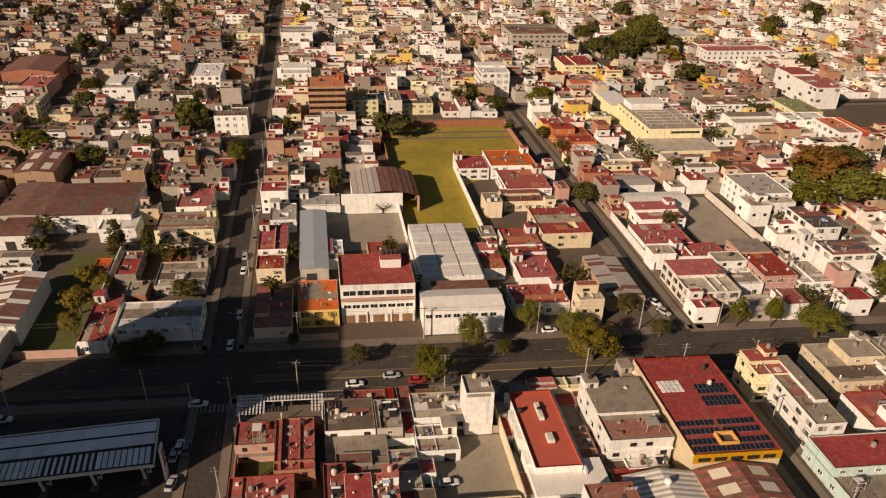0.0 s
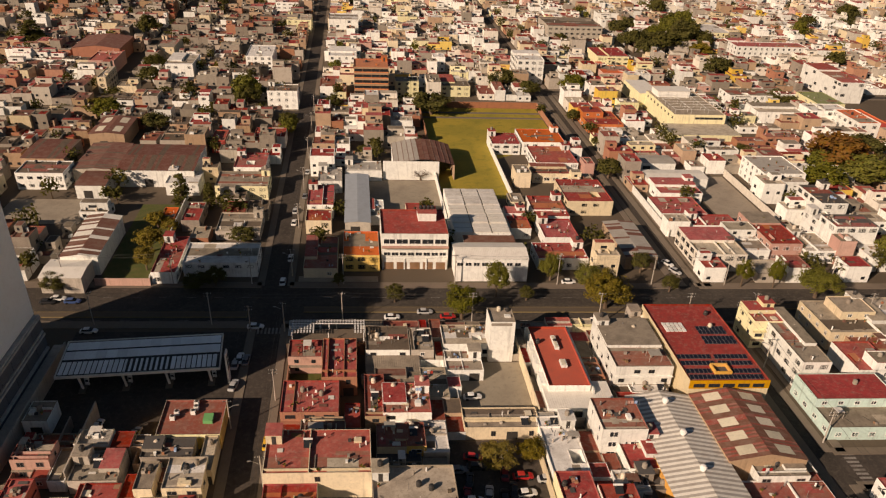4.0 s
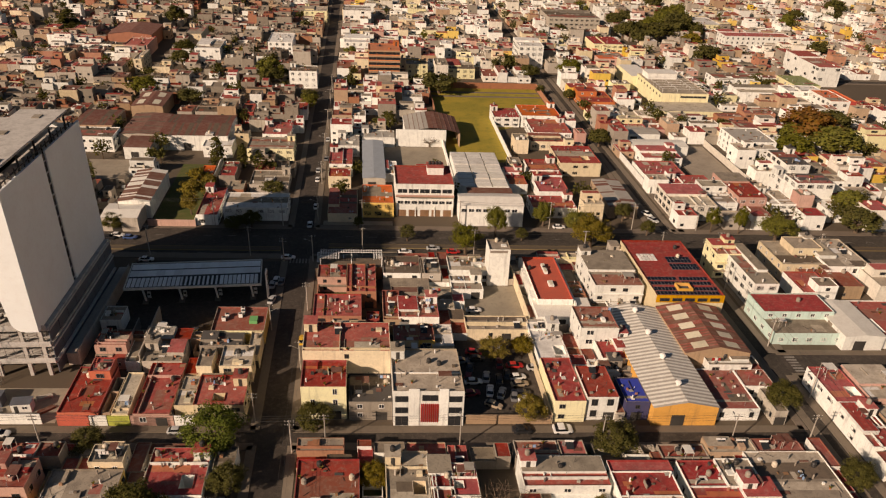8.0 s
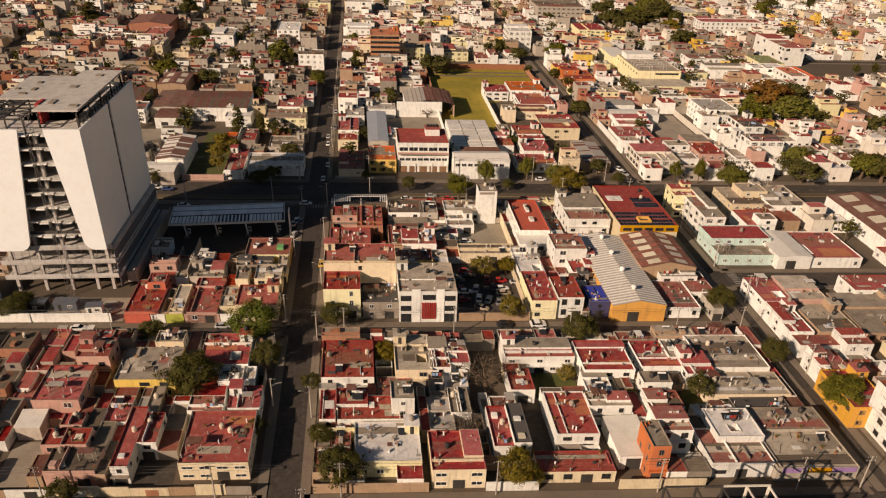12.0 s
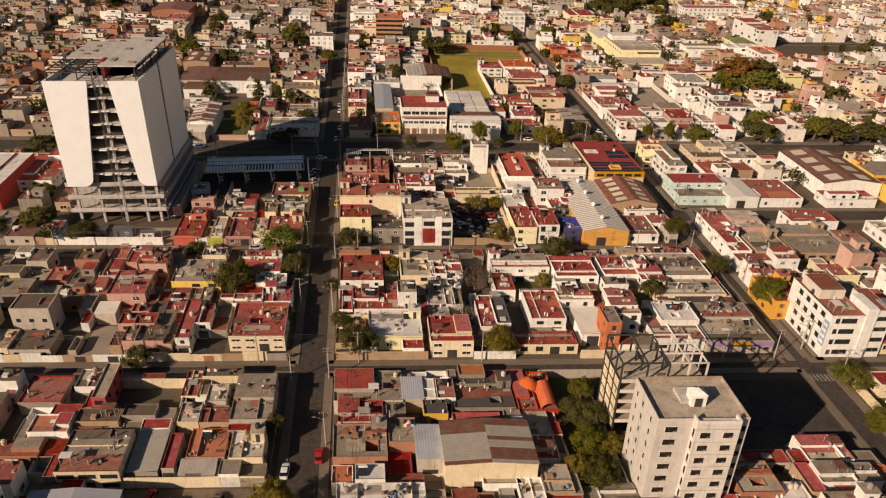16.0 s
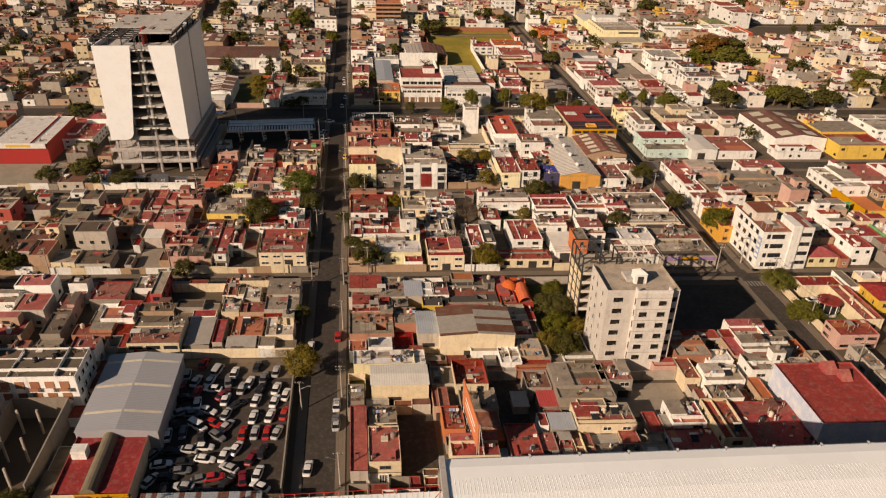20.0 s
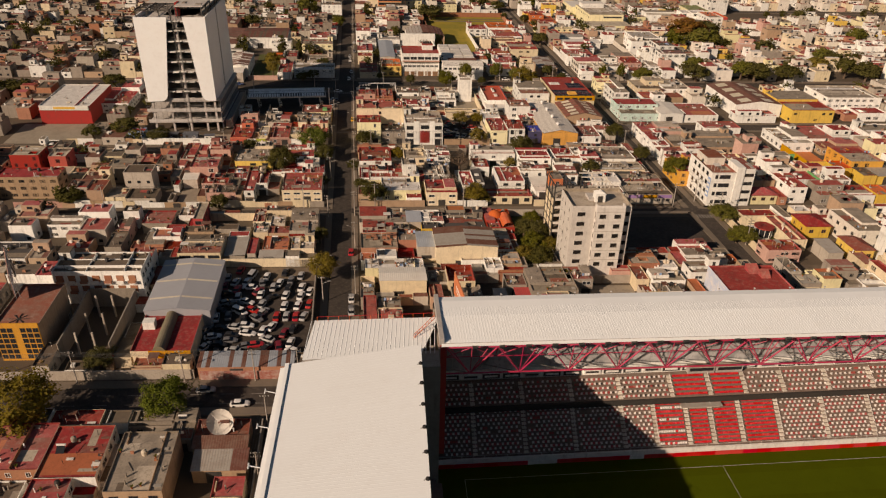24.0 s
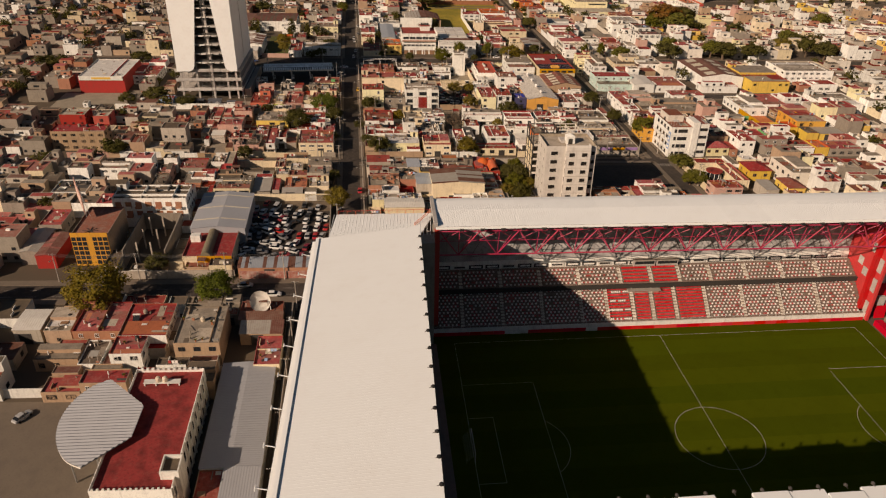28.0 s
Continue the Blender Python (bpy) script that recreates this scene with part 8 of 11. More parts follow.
house(14.3, -58.4, 19.9, -52.3, 4.0, "sheet_rust", "w_grey", "S", head=False, tanks=0)
shed(16.2, -63.4, 20.0, -58.8, 3.0, "w_red", "w_grey", ridge=0.0, along="u")
shed(10.6, -62.6, 13.9, -58.2, 2.4, "sheet_grey", "w_grey", ridge=0.0, along="u")
house(40.5, -84.5, 50.3, -71.2, 3.2, "r_red", "w_white", "SW", calm=True, head=False, bits=1, tanks=0)
house(50.6, -76.5, 56.3, -64.5, 5.4, "r_red", "w_cream", "SW", calm=True, head=False, par=0.8, bits=2)
wall_run(150.3, 20.6, 149.6, 29.8, 3.4, "w_green", "green painted boundary wall")
wall_run(133.7, 12.3, 137.7, 33.8, 5.0, "w_green", "tall green boundary wall")
wall_run(137.9, 34.2, 145.3, 34.9, 5.0, "w_green", "tall green boundary wall")
wall_run(141.4, 7.4, 143.7, 22.4, 5.0, "w_green", "tall green boundary wall")
yard(-14.9, -80.0, -7.0, -62.5, "asphalt", "dark narrow yard between houses")

# ---- block between the avenue and the second street ----
house(-25.4, 59.0, -15.7, 68.2, 9.0, "r_red", "w_lemon", "S", win=(1.0, 1.9), calm=True, head=False, bits=1, tanks=1, dens=0.9)
house(-25.5, 68.3, -5.8, 79.4, 11.5, "r_red", "w_cream", "S", dens=0.3)
house(-15.2, 58.6, -5.8, 68.2, 5.2, "r_dark", "w_grey", "S", calm=True, head=False, dens=1.0, tanks=1, win=(1.1, 1.3))
striped_building(-5.7, 56.8, 9.5, 71.7, 9.7)
house(-5.6, 69.5, 1.5, 74.1, 4.8, "r_white", "w_white", "S", tanks=0)
house(-4.7, 75.9, 4.4, 82.4, 3.2, "r_dark", "w_grey", "S", tanks=0)
house(-4.5, 81.4, 2.0, 88.0, 4.8, "r_rust", "w_cream", "S")
house(1.5, 81.3, 5.5, 88.3, 5.0, "r_rust", "w_yellow", "S")
house(4.9, 80.5, 10.2, 89.5, 4.0, "r_white", "w_concrete", "S")
house(-6.8, 90.4, -2.3, 104.4, 4.8, "r_rust", "w_tan", "S")
house(-2.9, 91.0, 7.5, 100.7, 5.2, "r_red", "w_white", "S")
house(-24.6, 110.6, -16.6, 117.4, 5.0, "r_blotched", "w_pink", "S", calm=True, head=False, bits=2, tanks=0)
yard(-24.4, 103.4, -16.7, 110.4, "weeds", "overgrown front yard behind a corner wall")
wall_run(-24.5, 103.2, -24.5, 110.4, 2.6, "w_brick")
house(-16.4, 102.6, -8.4, 117.4, 5.4, "r_red", "w_brick", "S", calm=True, head=False, bits=3, tanks=2)
pergola(-24.1, 117.7, -6.5, 123.0, 7.0)
house(-24.8, 91.6, -12.4, 102.0, 5.0, "r_red", "w_brick", "S", head=False, calm=True, bits=1)
house(-6.2, 113.4, 4.4, 123.3, 4.8, "r_brown", "w_white", "S", calm=True, head=False, bits=2, tanks=1)
shed(-6.2, 107.6, 6.4, 113.2, 2.8, "r_grey", "w_white", ridge=0.0, along="u")
house(4.7, 113.4, 10.2, 122.6, 4.8, "r_grey", "w_concrete", "S", calm=True, head=False)
house(6.3, 97.7, 12.3, 108.4, 3.5, "r_beige", "w_concrete", "S")
house(12.9, 116.8, 25.4, 125.0, 4.0, "r_beige", "w_white", "S", dens=1.0)
house(12.7, 107.6, 21.5, 115.5, 3.2, "r_grey", "w_white", "S")
house(12.3, 101.9, 15.5, 106.0, 3.0, "r_red", "w_white", "S", tanks=0)
white_tower(23.8, 114.8, 29.8, 120.9, 12.0)
house(14.3, 88.1, 30.7, 94.4, 3.5, "r_grey", "w_cream", "S", dens=0.9, tanks=0, head=False)
red_hall(33.0, 98.6, 46.3, 122.3, 6.0)
shed(33.7, 93.4, 48.7, 101.8, 4.0, "sheet_white", "w_white", ridge=0.0, along="u")
house(30.0, 74.3, 37.6, 90.9, 4.0, "r_white", "w_white", "SW", bits=4, head=True)
house(29.6, 58.0, 36.5, 73.3, 6.0, "r_red", "w_lemon", "S", head=False, calm=True, bits=1, tanks=1)
house(36.8, 58.6, 43.8, 69.4, 6.6, "r_red", "w_white", "S", head=False, frame_mat="dark_metal", calm=True, bits=1, tanks=1, dens=1.0, win=(1.4, 1.8))
house(45.6, 58.6, 51.0, 67.0, 5.2, "r_blue", "w_navy", "S", tanks=0, head=False, calm=True, bits=0, label="dark blue two-storey house with a bright blue roof")
house(41.5, 81.9, 50.9, 91.5, 8.5, "r_rust", "w_white", "SW", head=False)
house(45.2, 74.8, 53.5, 85.5, 4.8, "r_red", "w_white", "S")
house(41.6, 69.7, 48.0, 75.3, 4.0, "r_white", "w_white", "S", tanks=2)
house(46.3, 66.4, 53.7, 76.3, 3.5, "r_dark", "w_grey", "S")
shed(51.2, 56.8, 65.6, 95.8, 5.2, "sheet_white", "w_ochre", ridge=1.5, along="v", domes=4, patch="sheet_grey")
shed(65.4, 75.4, 81.4, 95.4, 6.0, "sheet_rust", "w_tan", ridge=1.8, along="v", lights=5, patch="sheet_oxide")
house(70.2, 72.4, 80.7, 78.0, 4.8, "r_grey", "w_white", "S", tanks=2, head=False)
house(65.9, 58.4, 76.1, 72.6, 3.4, "r_rust", "w_white", "SW", head=False, tanks=0, calm=True, bits=0)
house(76.2, 66.2, 83.5, 72.3, 3.4, "r_rust", "w_white", "SW", head=False, tanks=0, calm=True, bits=0)
house(51.0, 102.7, 64.5, 121.6, 8.0, "r_grey", "w_white", "SW")
house(57.5, 103.7, 64.6, 111.3, 4.8, "r_grey", "w_cream", "S")
house(62.4, 121.0, 69.2, 129.4, 5.6, "r_grey", "w_concrete", "SW")
house(54.4, 99.7, 63.0, 103.8, 3.0, "r_white", "w_white", "S")
solar_hall(65.7, 96.8, 84.0, 127.5, 8.7)
# west of the main street
fuel_canopy(-75.4, 103.0, -39.6, 116.5, 5.5)
wall_run(-69.3, 85.6, -52.0, 86.4, 3.0, "w_tan", "tall tan rendered boundary wall")
wall_run(-69.0, 86.0, -68.5, 93.0, 3.0, "w_grey", "tall grey boundary wall")
fuel_shop(-49.7, 86.2, -36.6, 96.9, 4.0)
house(-76.9, 57.4, -68.4, 72.9, 3.2, "r_red", "w_coral", "S", dens=0.3, head=False, bits=0)
house(-73.5, 68.7, -68.8, 73.8, 5.2, "r_red", "w_coral", "S", tanks=0, head=False)
house(-65.5, 57.0, -62.0, 70.9, 3.2, "r_beige", "w_cream", "S", head=False, tanks=0)
house(-60.9, 56.8, -53.2, 74.1, 3.4, "r_red", "w_pink", "SE", head=False)
house(-52.5, 64.1, -49.1, 69.6, 3.2, "r_beige", "w_cream", "SE", tanks=0)
house(-48.3, 57.8, -37.6, 67.8, 5.0, "r_red", "w_cream", "SE")
house(-45.1, 71.3, -37.7, 79.3, 4.8, "r_beige", "w_cream", "SE", tanks=2)
house(-50.3, 71.2, -46.8, 78.3, 4.8, "r_grey", "w_cream", "SE")
house(-63.6, 74.6, -54.3, 82.5, 3.5, "r_grey", "w_concrete", "S")
house(-51.3, 80.1, -41.2, 85.5, 4.0, "r_dark", "w_grey", "SE")
house(-39.5, 76.5, -36.8, 86.0, 4.0, "r_beige", "w_cream", "SE")
house(-78.0, 90.6, -72.8, 97.0, 4.0, "r_grey", "w_white", "SE")
# east of the parallel street
house(94.0, 86.9, 113.1, 102.7, 3.7, "r_grey", "w_aqua", "SW", dens=1.0, head=False)
house(95.6, 103.5, 102.6, 126.0, 8.4, "r_grey", "w_white", "SW", dens=0.9)
house(92.2, 120.0, 99.5, 128.5, 8.5, "r_red", "w_lemon", "SW")
house(112.4, 119.2, 127.6, 134.0, 5.6, "r_beige", "w_cream", "SW")
house(111.1, 105.0, 120.7, 116.4, 4.8, "r_red", "w_white", "S")
house(116.6, 109.0, 131.4, 121.5, 4.4, "r_rust", "w_tan", "S")
house(125.2, 117.5, 138.6, 135.0, 6.0, "r_beige", "w_white", "SW")
shed(111.1, 84.4, 121.6, 101.0, 4.5, "sheet_white", "w_white", ridge=0.5, along="v")
house(119.2, 85.3, 138.2, 102.9, 3.6, "r_red", "w_white", "SW")
house(93.5, 59.0, 101.0, 71.5, 5.0, "r_red", "w_white", "SW")
house(93.5, 45.5, 100.0, 58.6, 4.5, "r_red", "w_white", "SW")
house(102.0, 60.0, 112.0, 72.0, 5.0, "r_beige", "w_pink", "SW")
house(102.0, 46.0, 113.0, 59.0, 4.0, "r_beige", "w_tan", "SW")
house(114.8, 46.5, 131.9, 65.5, 3.2, "r_grey", "w_tan", "SW")
# ---- block between the second and third streets ----
house(-24.9, 28.2, -12.9, 42.3, 4.8, "r_red", "w_white", "S", tanks=3, calm=True, head=False, bits=1)
house(-21.0, 15.2, -4.6, 22.7, 4.0, "r_red", "w_white", "S", head=False, bits=3)
house(-24.9, 16.2, -21.5, 25.7, 3.2, "r_red", "w_white", "S", head=False)
house(-21.3, 19.3, -14.5, 24.7, 4.6, "r_red", "w_white", "S", tanks=0)
house(-9.4, 17.1, -4.5, 23.2, 8.0, "r_grey", "w_white", "S", tanks=0)
house(-17.3, 2.7, -4.0, 14.0, 4.4, "r_white", "w_lemon", "S", tanks=1, head=True)
house(-7.9, 30.1, 0.6, 44.0, 5.2, "r_beige", "w_cream", "S")
house(0.2, 31.1, 5.0, 42.8, 5.2, "r_red", "w_white", "S")
house(4.2, 32.7, 9.7, 40.9, 5.2, "r_red", "w_white", "S")
house(-0.5, 22.6, 3.0, 32.2, 4.0, "r_grey", "w_grey", "S")
house(2.5, 25.4, 8.6, 31.4, 3.2, "r_white", "w_concrete", "S")
house(-1.5, 11.9, 3.8, 22.2, 4.0, "sheet_grey", "w_concrete", "S", tanks=0)
house(3.3, 16.6, 7.8, 24.9, 4.4, "r_grey", "w_white", "S")
house(-2.3, -0.4, 8.2, 10.4, 5.0, "r_red", "w_cream", "S", head=False)
house(10.9, 6.0, 15.4, 18.1, 4.8, "r_red", "w_white", "S")
house(15.0, 5.9, 18.5, 17.8, 5.8, "r_dark", "w_white", "S", head=False, tanks=0)
house(24.4, 9.0, 33.4, 22.5, 5.0, "r_red", "w_white", "S", calm=True, head=False, bits=2)
yard(18.7, 6.6, 24.2, 22.0, "asphalt", "dark paved court")
yard(9.9, 26.4, 17.6, 44.0, "earth", "bare yard under a leafless tree")
yard(24.0, 26.6, 34.8, 34.8, "weeds", "green patio behind a white house")
yard(56.4, 20.6, 62.4, 28.2, "weeds", "shaded patio with shrubs")
house(19.0, 0.6, 34.4, 6.3, 3.0, "r_red", "w_cream", "S", head=False, tanks=0, bits=0, dens=0.9, calm=True)
house(17.8, 24.3, 23.3, 31.9, 4.0, "r_red", "w_white", "S")
house(18.4, 35.1, 35.1, 42.7, 5.0, "r_red", "w_white", "S", bits=4)
house(35.9, 29.7, 47.9, 38.5, 5.2, "r_red", "w_white", "SW", head=False, calm=True, bits=1)
house(36.1, 38.7, 48.6, 41.8, 4.8, "r_red", "w_white", "SW", tanks=0)
house(35.0, 23.5, 41.0, 30.7, 4.0, "r_white", "w_white", "SW", tanks=0)
shed(36.2, 3.9, 43.3, 15.7, 3.6, "sheet_white", "w_white", ridge=0.0, along="v")
house(40.8, 0.6, 44.5, 7.9, 9.5, "r_grey", "w_orange", "SW", tanks=0, head=False)
house(44.2, 6.0, 51.3, 12.7, 8.5, "r_rust", "w_white", "S", dens=1.0)
house(48.0, 24.6, 54.7, 28.6, 5.6, "r_grey", "w_white", "SW")
house(46.8, 17.3, 54.7, 22.9, 4.8, "r_rust", "w_white", "S")
house(50.4, 32.0, 59.8, 42.1, 4.4, "r_red", "w_white", "SW")
house(58.0, 34.9, 65.1, 42.2, 4.8, "r_grey", "w_white", "SW")
house(59.9, 28.5, 66.9, 37.1, 4.8, "r_red", "w_white", "SW")
house(65.4, 31.6, 81.3, 44.8, 4.2, "r_beige", "w_white", "SW", calm=True, head=False, bits=3)
house(62.7, 22.8, 81.9, 30.8, 3.4, "r_beige", "w_cream", "SW", head=False, calm=True, bits=2)
house(67.0, 17.8, 79.6, 22.3, 3.0, "r_dark", "w_concrete", "S")
house(54.0, 1.4, 66.8, 11.4, 4.0, "r_rust", "w_white", "SW", head=False, tanks=0, calm=True, bits=1)
house(57.6, 7.4, 67.4, 16.0, 5.4, "r_white", "w_white", "S", tanks=2)
house(67.0, 0.3, 83.8, 13.3, 3.6, "r_beige", "w_concrete", "SW", calm=True, head=False, bits=3)
for i in range(3):
    g = Geo()
    g.box(0, 0, 0, 4.8, 0.12, 1.2, ("w_lilac", "w_ochre", "w_lilac")[i])
    solid("shop_sign", g, "painted shop sign board over a doorway", "sign", u=68.0 + i * 5.2, v=0.12, z=2.3)
house(68.8, 10.8, 83.8, 17.8, 4.0, "r_grey", "w_concrete", "S", tanks=2)
# west
house(-51.6, 2.6, -38.0, 17.6, 4.6, "r_red", "w_cream", "SE", dens=1.0, calm=True, head=False, bits=2, tanks=2, win=(2.2, 1.4))
yard(-57.6, 25.0, -53.8, 33.5, "earth", "bare patio under a tree")
house(-64.3, 1.8, -60.9, 18.9, 4.8, "r_red", "w_white", "SE", calm=True, head=False, bits=1, tanks=1)
house(-60.8, 8.2, -57.0, 17.0, 4.8, "r_red", "w_white", "SE", calm=True, head=False, bits=1, tanks=2)
claim(-64, -0.5, -38, 2.8)
yard(-60.7, 1.6, -53.0, 8.0, "asphalt", "dark front court behind a white gate")
house(-70.8, 27.6, -57.6, 39.7, 5.0, "r_grey", "w_yellow", "SE", dens=0.9, tanks=0, calm=True, head=False, bits=1)
house(-62.1, 18.5, -59.4, 27.7, 3.2, "r_grey", "w_cream", "SE")
house(-53.5, 33.7, -42.0, 45.9, 4.4, "r_red", "w_white", "SE", tanks=2, head=True)
house(-48.1, 28.0, -39.9, 33.4, 4.0, "r_white", "w_white", "SE")
house(-53.2, 18.9, -45.6, 23.8, 3.5, "r_rust", "w_white", "SE")
house(-44.6, 19.1, -37.8, 26.5, 4.0, "r_red", "w_white", "SE")
house(-80.4, 33.0, -73.0, 40.2, 7.4, "r_rust", "w_pink", "SE", dens=1.0, head=True)
house(-85.7, 38.4, -82.9, 45.2, 4.8, "r_red", "w_pink", "SE")
house(-85.6, 19.8, -75.7, 31.8, 6.0, "r_red", "w_pink", "SE", calm=True, head=False, bits=2)
yard(-87.5, 1.4, -80.6, 13.6, "yard", "pale stained concrete forecourt")
shed(-87.3, 14.2, -82.3, 19.3, 3.5, "sheet_white", "w_concrete", ridge=0.0, along="u")
house(-77.9, 13.9, -73.4, 17.6, 4.4, "r_red", "w_pink", "SE")
house(-79.4, 7.6, -70.4, 12.4, 5.0, "r_red", "w_pink", "SE", head=False)
house(-76.8, 1.2, -67.0, 7.4, 4.4, "r_brown", "w_pink", "SE", dens=1.0, head=False, calm=True)

# ---- block between the third street and the stadium ----
house(-25.4, -20.7, -10.2, -10.4, 4.0, "r_grey", "w_concrete", "S", head=False)
house(-24.4, -27.3, -14.7, -20.7, 4.0, "r_red", "w_concrete", "S", head=False)
house(-14.7, -27.0, -9.8, -20.9, 3.6, "r_grey", "w_concrete", "S")
house(-25.1, -37.8, -14.2, -28.4, 4.4, "r_grey", "w_brick", "S")
house(-13.8, -34.6, -8.2, -27.5, 5.2, "r_grey", "w_brick", "S")
shed(-10.3, -20.3, -5.7, -13.3, 4.0, "sheet_blue", "w_concrete", ridge=0.0, along="u")
house(-6.0, -19.9, -2.5, -13.3, 4.0, "r_white", "w_white", "S", tanks=0)
house(-3.0, -20.0, 1.4, -13.4, 4.0, "r_rust", "w_white", "S", tanks=0)
house(-6.0, -25.1, -0.8, -20.7, 4.0, "r_dark", "w_yellow", "SW", tanks=0)
house(1.0, -22.4, 14.4, -12.5, 3.2, "r_dark", "w_grey", "S")
house(-0.0, -27.8, 10.2, -24.8, 4.0, "r_red", "w_grey", "S", tanks=0)
shed(-3.4, -43.3, 14.4, -31.3, 7.5, "sheet_grey", "w_cream", ridge=0.7, along="v", patch="sheet_rust")
shed(-8.5, -40.1, -2.1, -30.7, 6.0, "sheet_blue", "w_concrete", ridge=0.3, along="u")
house(-25.2, -43.5, -21.1, -39.0, 3.4, "r_clay", "w_white", "S", tanks=0)
house(-20.6, -44.8, -14.9, -40.8, 5.6, "r_white", "w_white", "S", tanks=0, head=False)
house(-24.1, -50.2, -7.5, -44.9, 4.8, "r_white", "w_lemon", "S", tanks=3, head=False)
house(-7.5, -47.2, -3.6, -45.2, 3.2, "r_beige", "w_cream", "S", tanks=0)
shed(-20.2, -59.6, -7.7, -52.9, 6.5, "sheet_white", "w_cream", ridge=0.3, along="u")
house(-6.7, -56.6, -1.6, -50.4, 4.0, "r_grey", "w_concrete", "S")
house(-1.7, -58.7, 5.6, -50.1, 5.6, "r_red", "w_cream", "S", par=1.8, head=False, tanks=0)
house(-1.1, -65.1, 6.9, -58.1, 4.0, "r_grey", "w_grey", "S")
house(3.8, -44.8, 11.3, -42.3, 4.0, "r_beige", "w_white", "S")
house(10.2, -49.3, 15.1, -43.3, 4.0, "r_white", "w_white", "S")
house(14.9, -23.7, 23.5, -10.7, 3.6, "r_orange", "w_red", "SW", head=False, tanks=2)
house(14.8, -38.6, 20.1, -31.8, 4.0, "r_red", "w_white", "S")
house(13.6, -50.7, 22.1, -47.5, 3.2, "r_red", "w_brick", "S", tanks=0)
house(20.2, -63.3, 32.7, -51.5, 5.2, "r_grey", "w_grey", "S", dens=0.4)
house(31.1, -57.6, 38.3, -50.8, 5.2, "r_rust", "w_grey", "S")
house(22.2, -71.2, 34.6, -64.6, 4.8, "r_grey", "w_cream", "S")
house(23.8, -65.9, 29.7, -63.5, 5.2, "r_grey", "w_cream", "S")
house(52.1, -48.6, 60.4, -40.6, 4.8, "r_beige", "w_brick", "S")
house(58.9, -49.7, 65.3, -45.4, 4.0, "r_white", "w_white", "SW")
house(70.6, -39.4, 80.0, -32.6, 3.6, "r_red", "w_white", "S", head=False)
house(69.3, -46.0, 81.6, -41.0, 4.4, "r_grey", "w_white", "SW")
house(66.3, -55.8, 75.7, -49.7, 6.0, "r_grey", "w_white", "SW", par=0.9, head=True)
house(55.3, -57.4, 64.4, -51.8, 4.4, "r_beige", "w_white", "SW")
house(53.4, -64.2, 60.6, -59.9, 5.2, "r_grey", "w_white", "SW")
house(56.6, -78.5, 69.6, -64.5, 4.4, "r_red", "w_cream", "SW", calm=True, head=False, bits=2, tanks=2)
house(42.4, -70.9, 49.6, -64.3, 4.5, "r_red", "w_white", "SW", tanks=3)
blue_hall(69.8, -76.7, 87.5, -57.3, 9.0)
house(100.1, -17.0, 111.8, -12.0, 4.0, "r_red", "w_cream", "SW", calm=True, head=False, tanks=0, bits=0, label="cream villa wing with a red roof beside a walled garden")
house(107.4, -33.6, 112.6, -17.2, 4.0, "r_red", "w_cream", "SW", calm=True, head=False, tanks=1, bits=1)
round_room(103.4, -24.6, 2.6, 4.2)
yard(97.0, -33.8, 107.2, -17.3, "weeds", "green villa garden")
wall_run(96.8, -34.0, 96.8, -12.0, 2.4, "w_cream")
hip_house(116.8, -25.2, 125.0, -16.3, 4.2, 1.4, "r_red", "w_yellow", "bright yellow house under a hipped red roof")
hip_house(122.9, -41.2, 129.0, -32.2, 4.4, 1.2, "r_rust", "w_yellow", "bright yellow house under a hipped rusty-red roof")
house(127.6, -33.8, 137.0, -18.3, 7.0, "r_grey", "w_bone", "SW", dens=0.9, head=False)
shed(114.4, -42.0, 119.0, -33.8, 4.0, "sheet_grey", "w_concrete", ridge=0.0, along="u")
yard(100.5, -49.0, 115.8, -42.3, "dirt_lot", "bare brown yard")
house(96.4, -41.0, 106.5, -34.4, 4.5, "r_red", "w_pink", "SW", calm=True, head=False)
house(96.6, -52.6, 100.2, -44.2, 4.0, "r_grey", "w_concrete", "SW")
white_office(95.1, -1.5, 110.0, 16.4, 12.6)
house(92.7, 28.1, 100.0, 37.4, 4.8, "r_rust", "w_white", "SW")
house(91.1, 15.1, 100.1, 28.4, 6.0, "r_red", "w_ochre", "SW")
# west of the main street
house(-77.6, -41.3, -65.4, -29.9, 5.0, "r_brown", "w_cream", "S", calm=True, head=False, bits=2, tanks=0, win=(3.2, 1.4), frame_mat="dark_metal", label="cream house with a wide dirty brown roof beside the car lot")
yard(-73.6, -20.4, -58.9, -11.4, "earth", "overgrown bare yard behind walls")
wall_run(-73.6, -11.2, -58.9, -11.2, 2.6, "w_cream")
wall_run(-76.5, -21.2, -58.9, -21.2, 2.2, "w_tan")
wall_run(-58.7, -20.8, -58.7, -11.2, 2.4, "w_concrete")
shed(-64.8, -39.6, -58.9, -28.4, 3.0, "sheet_grey", "w_grey", ridge=0.0, along="v")
shed(-54.7, -40.3, -47.9, -36.6, 2.8, "sheet_grey", "w_grey", ridge=0.0, along="u")
house(-57.9, -26.4, -53.5, -20.2, 3.6, "r_beige", "w_cream", "SE", head=False)
house(-87.4, -29.4, -79.3, -24.0, 4.0, "r_clay", "w_white", "SE", head=False, tanks=0)
house(-93.1, -19.8, -84.0, -10.8, 3.6, "r_red", "w_grey", "SE", calm=True, head=False, bits=1)
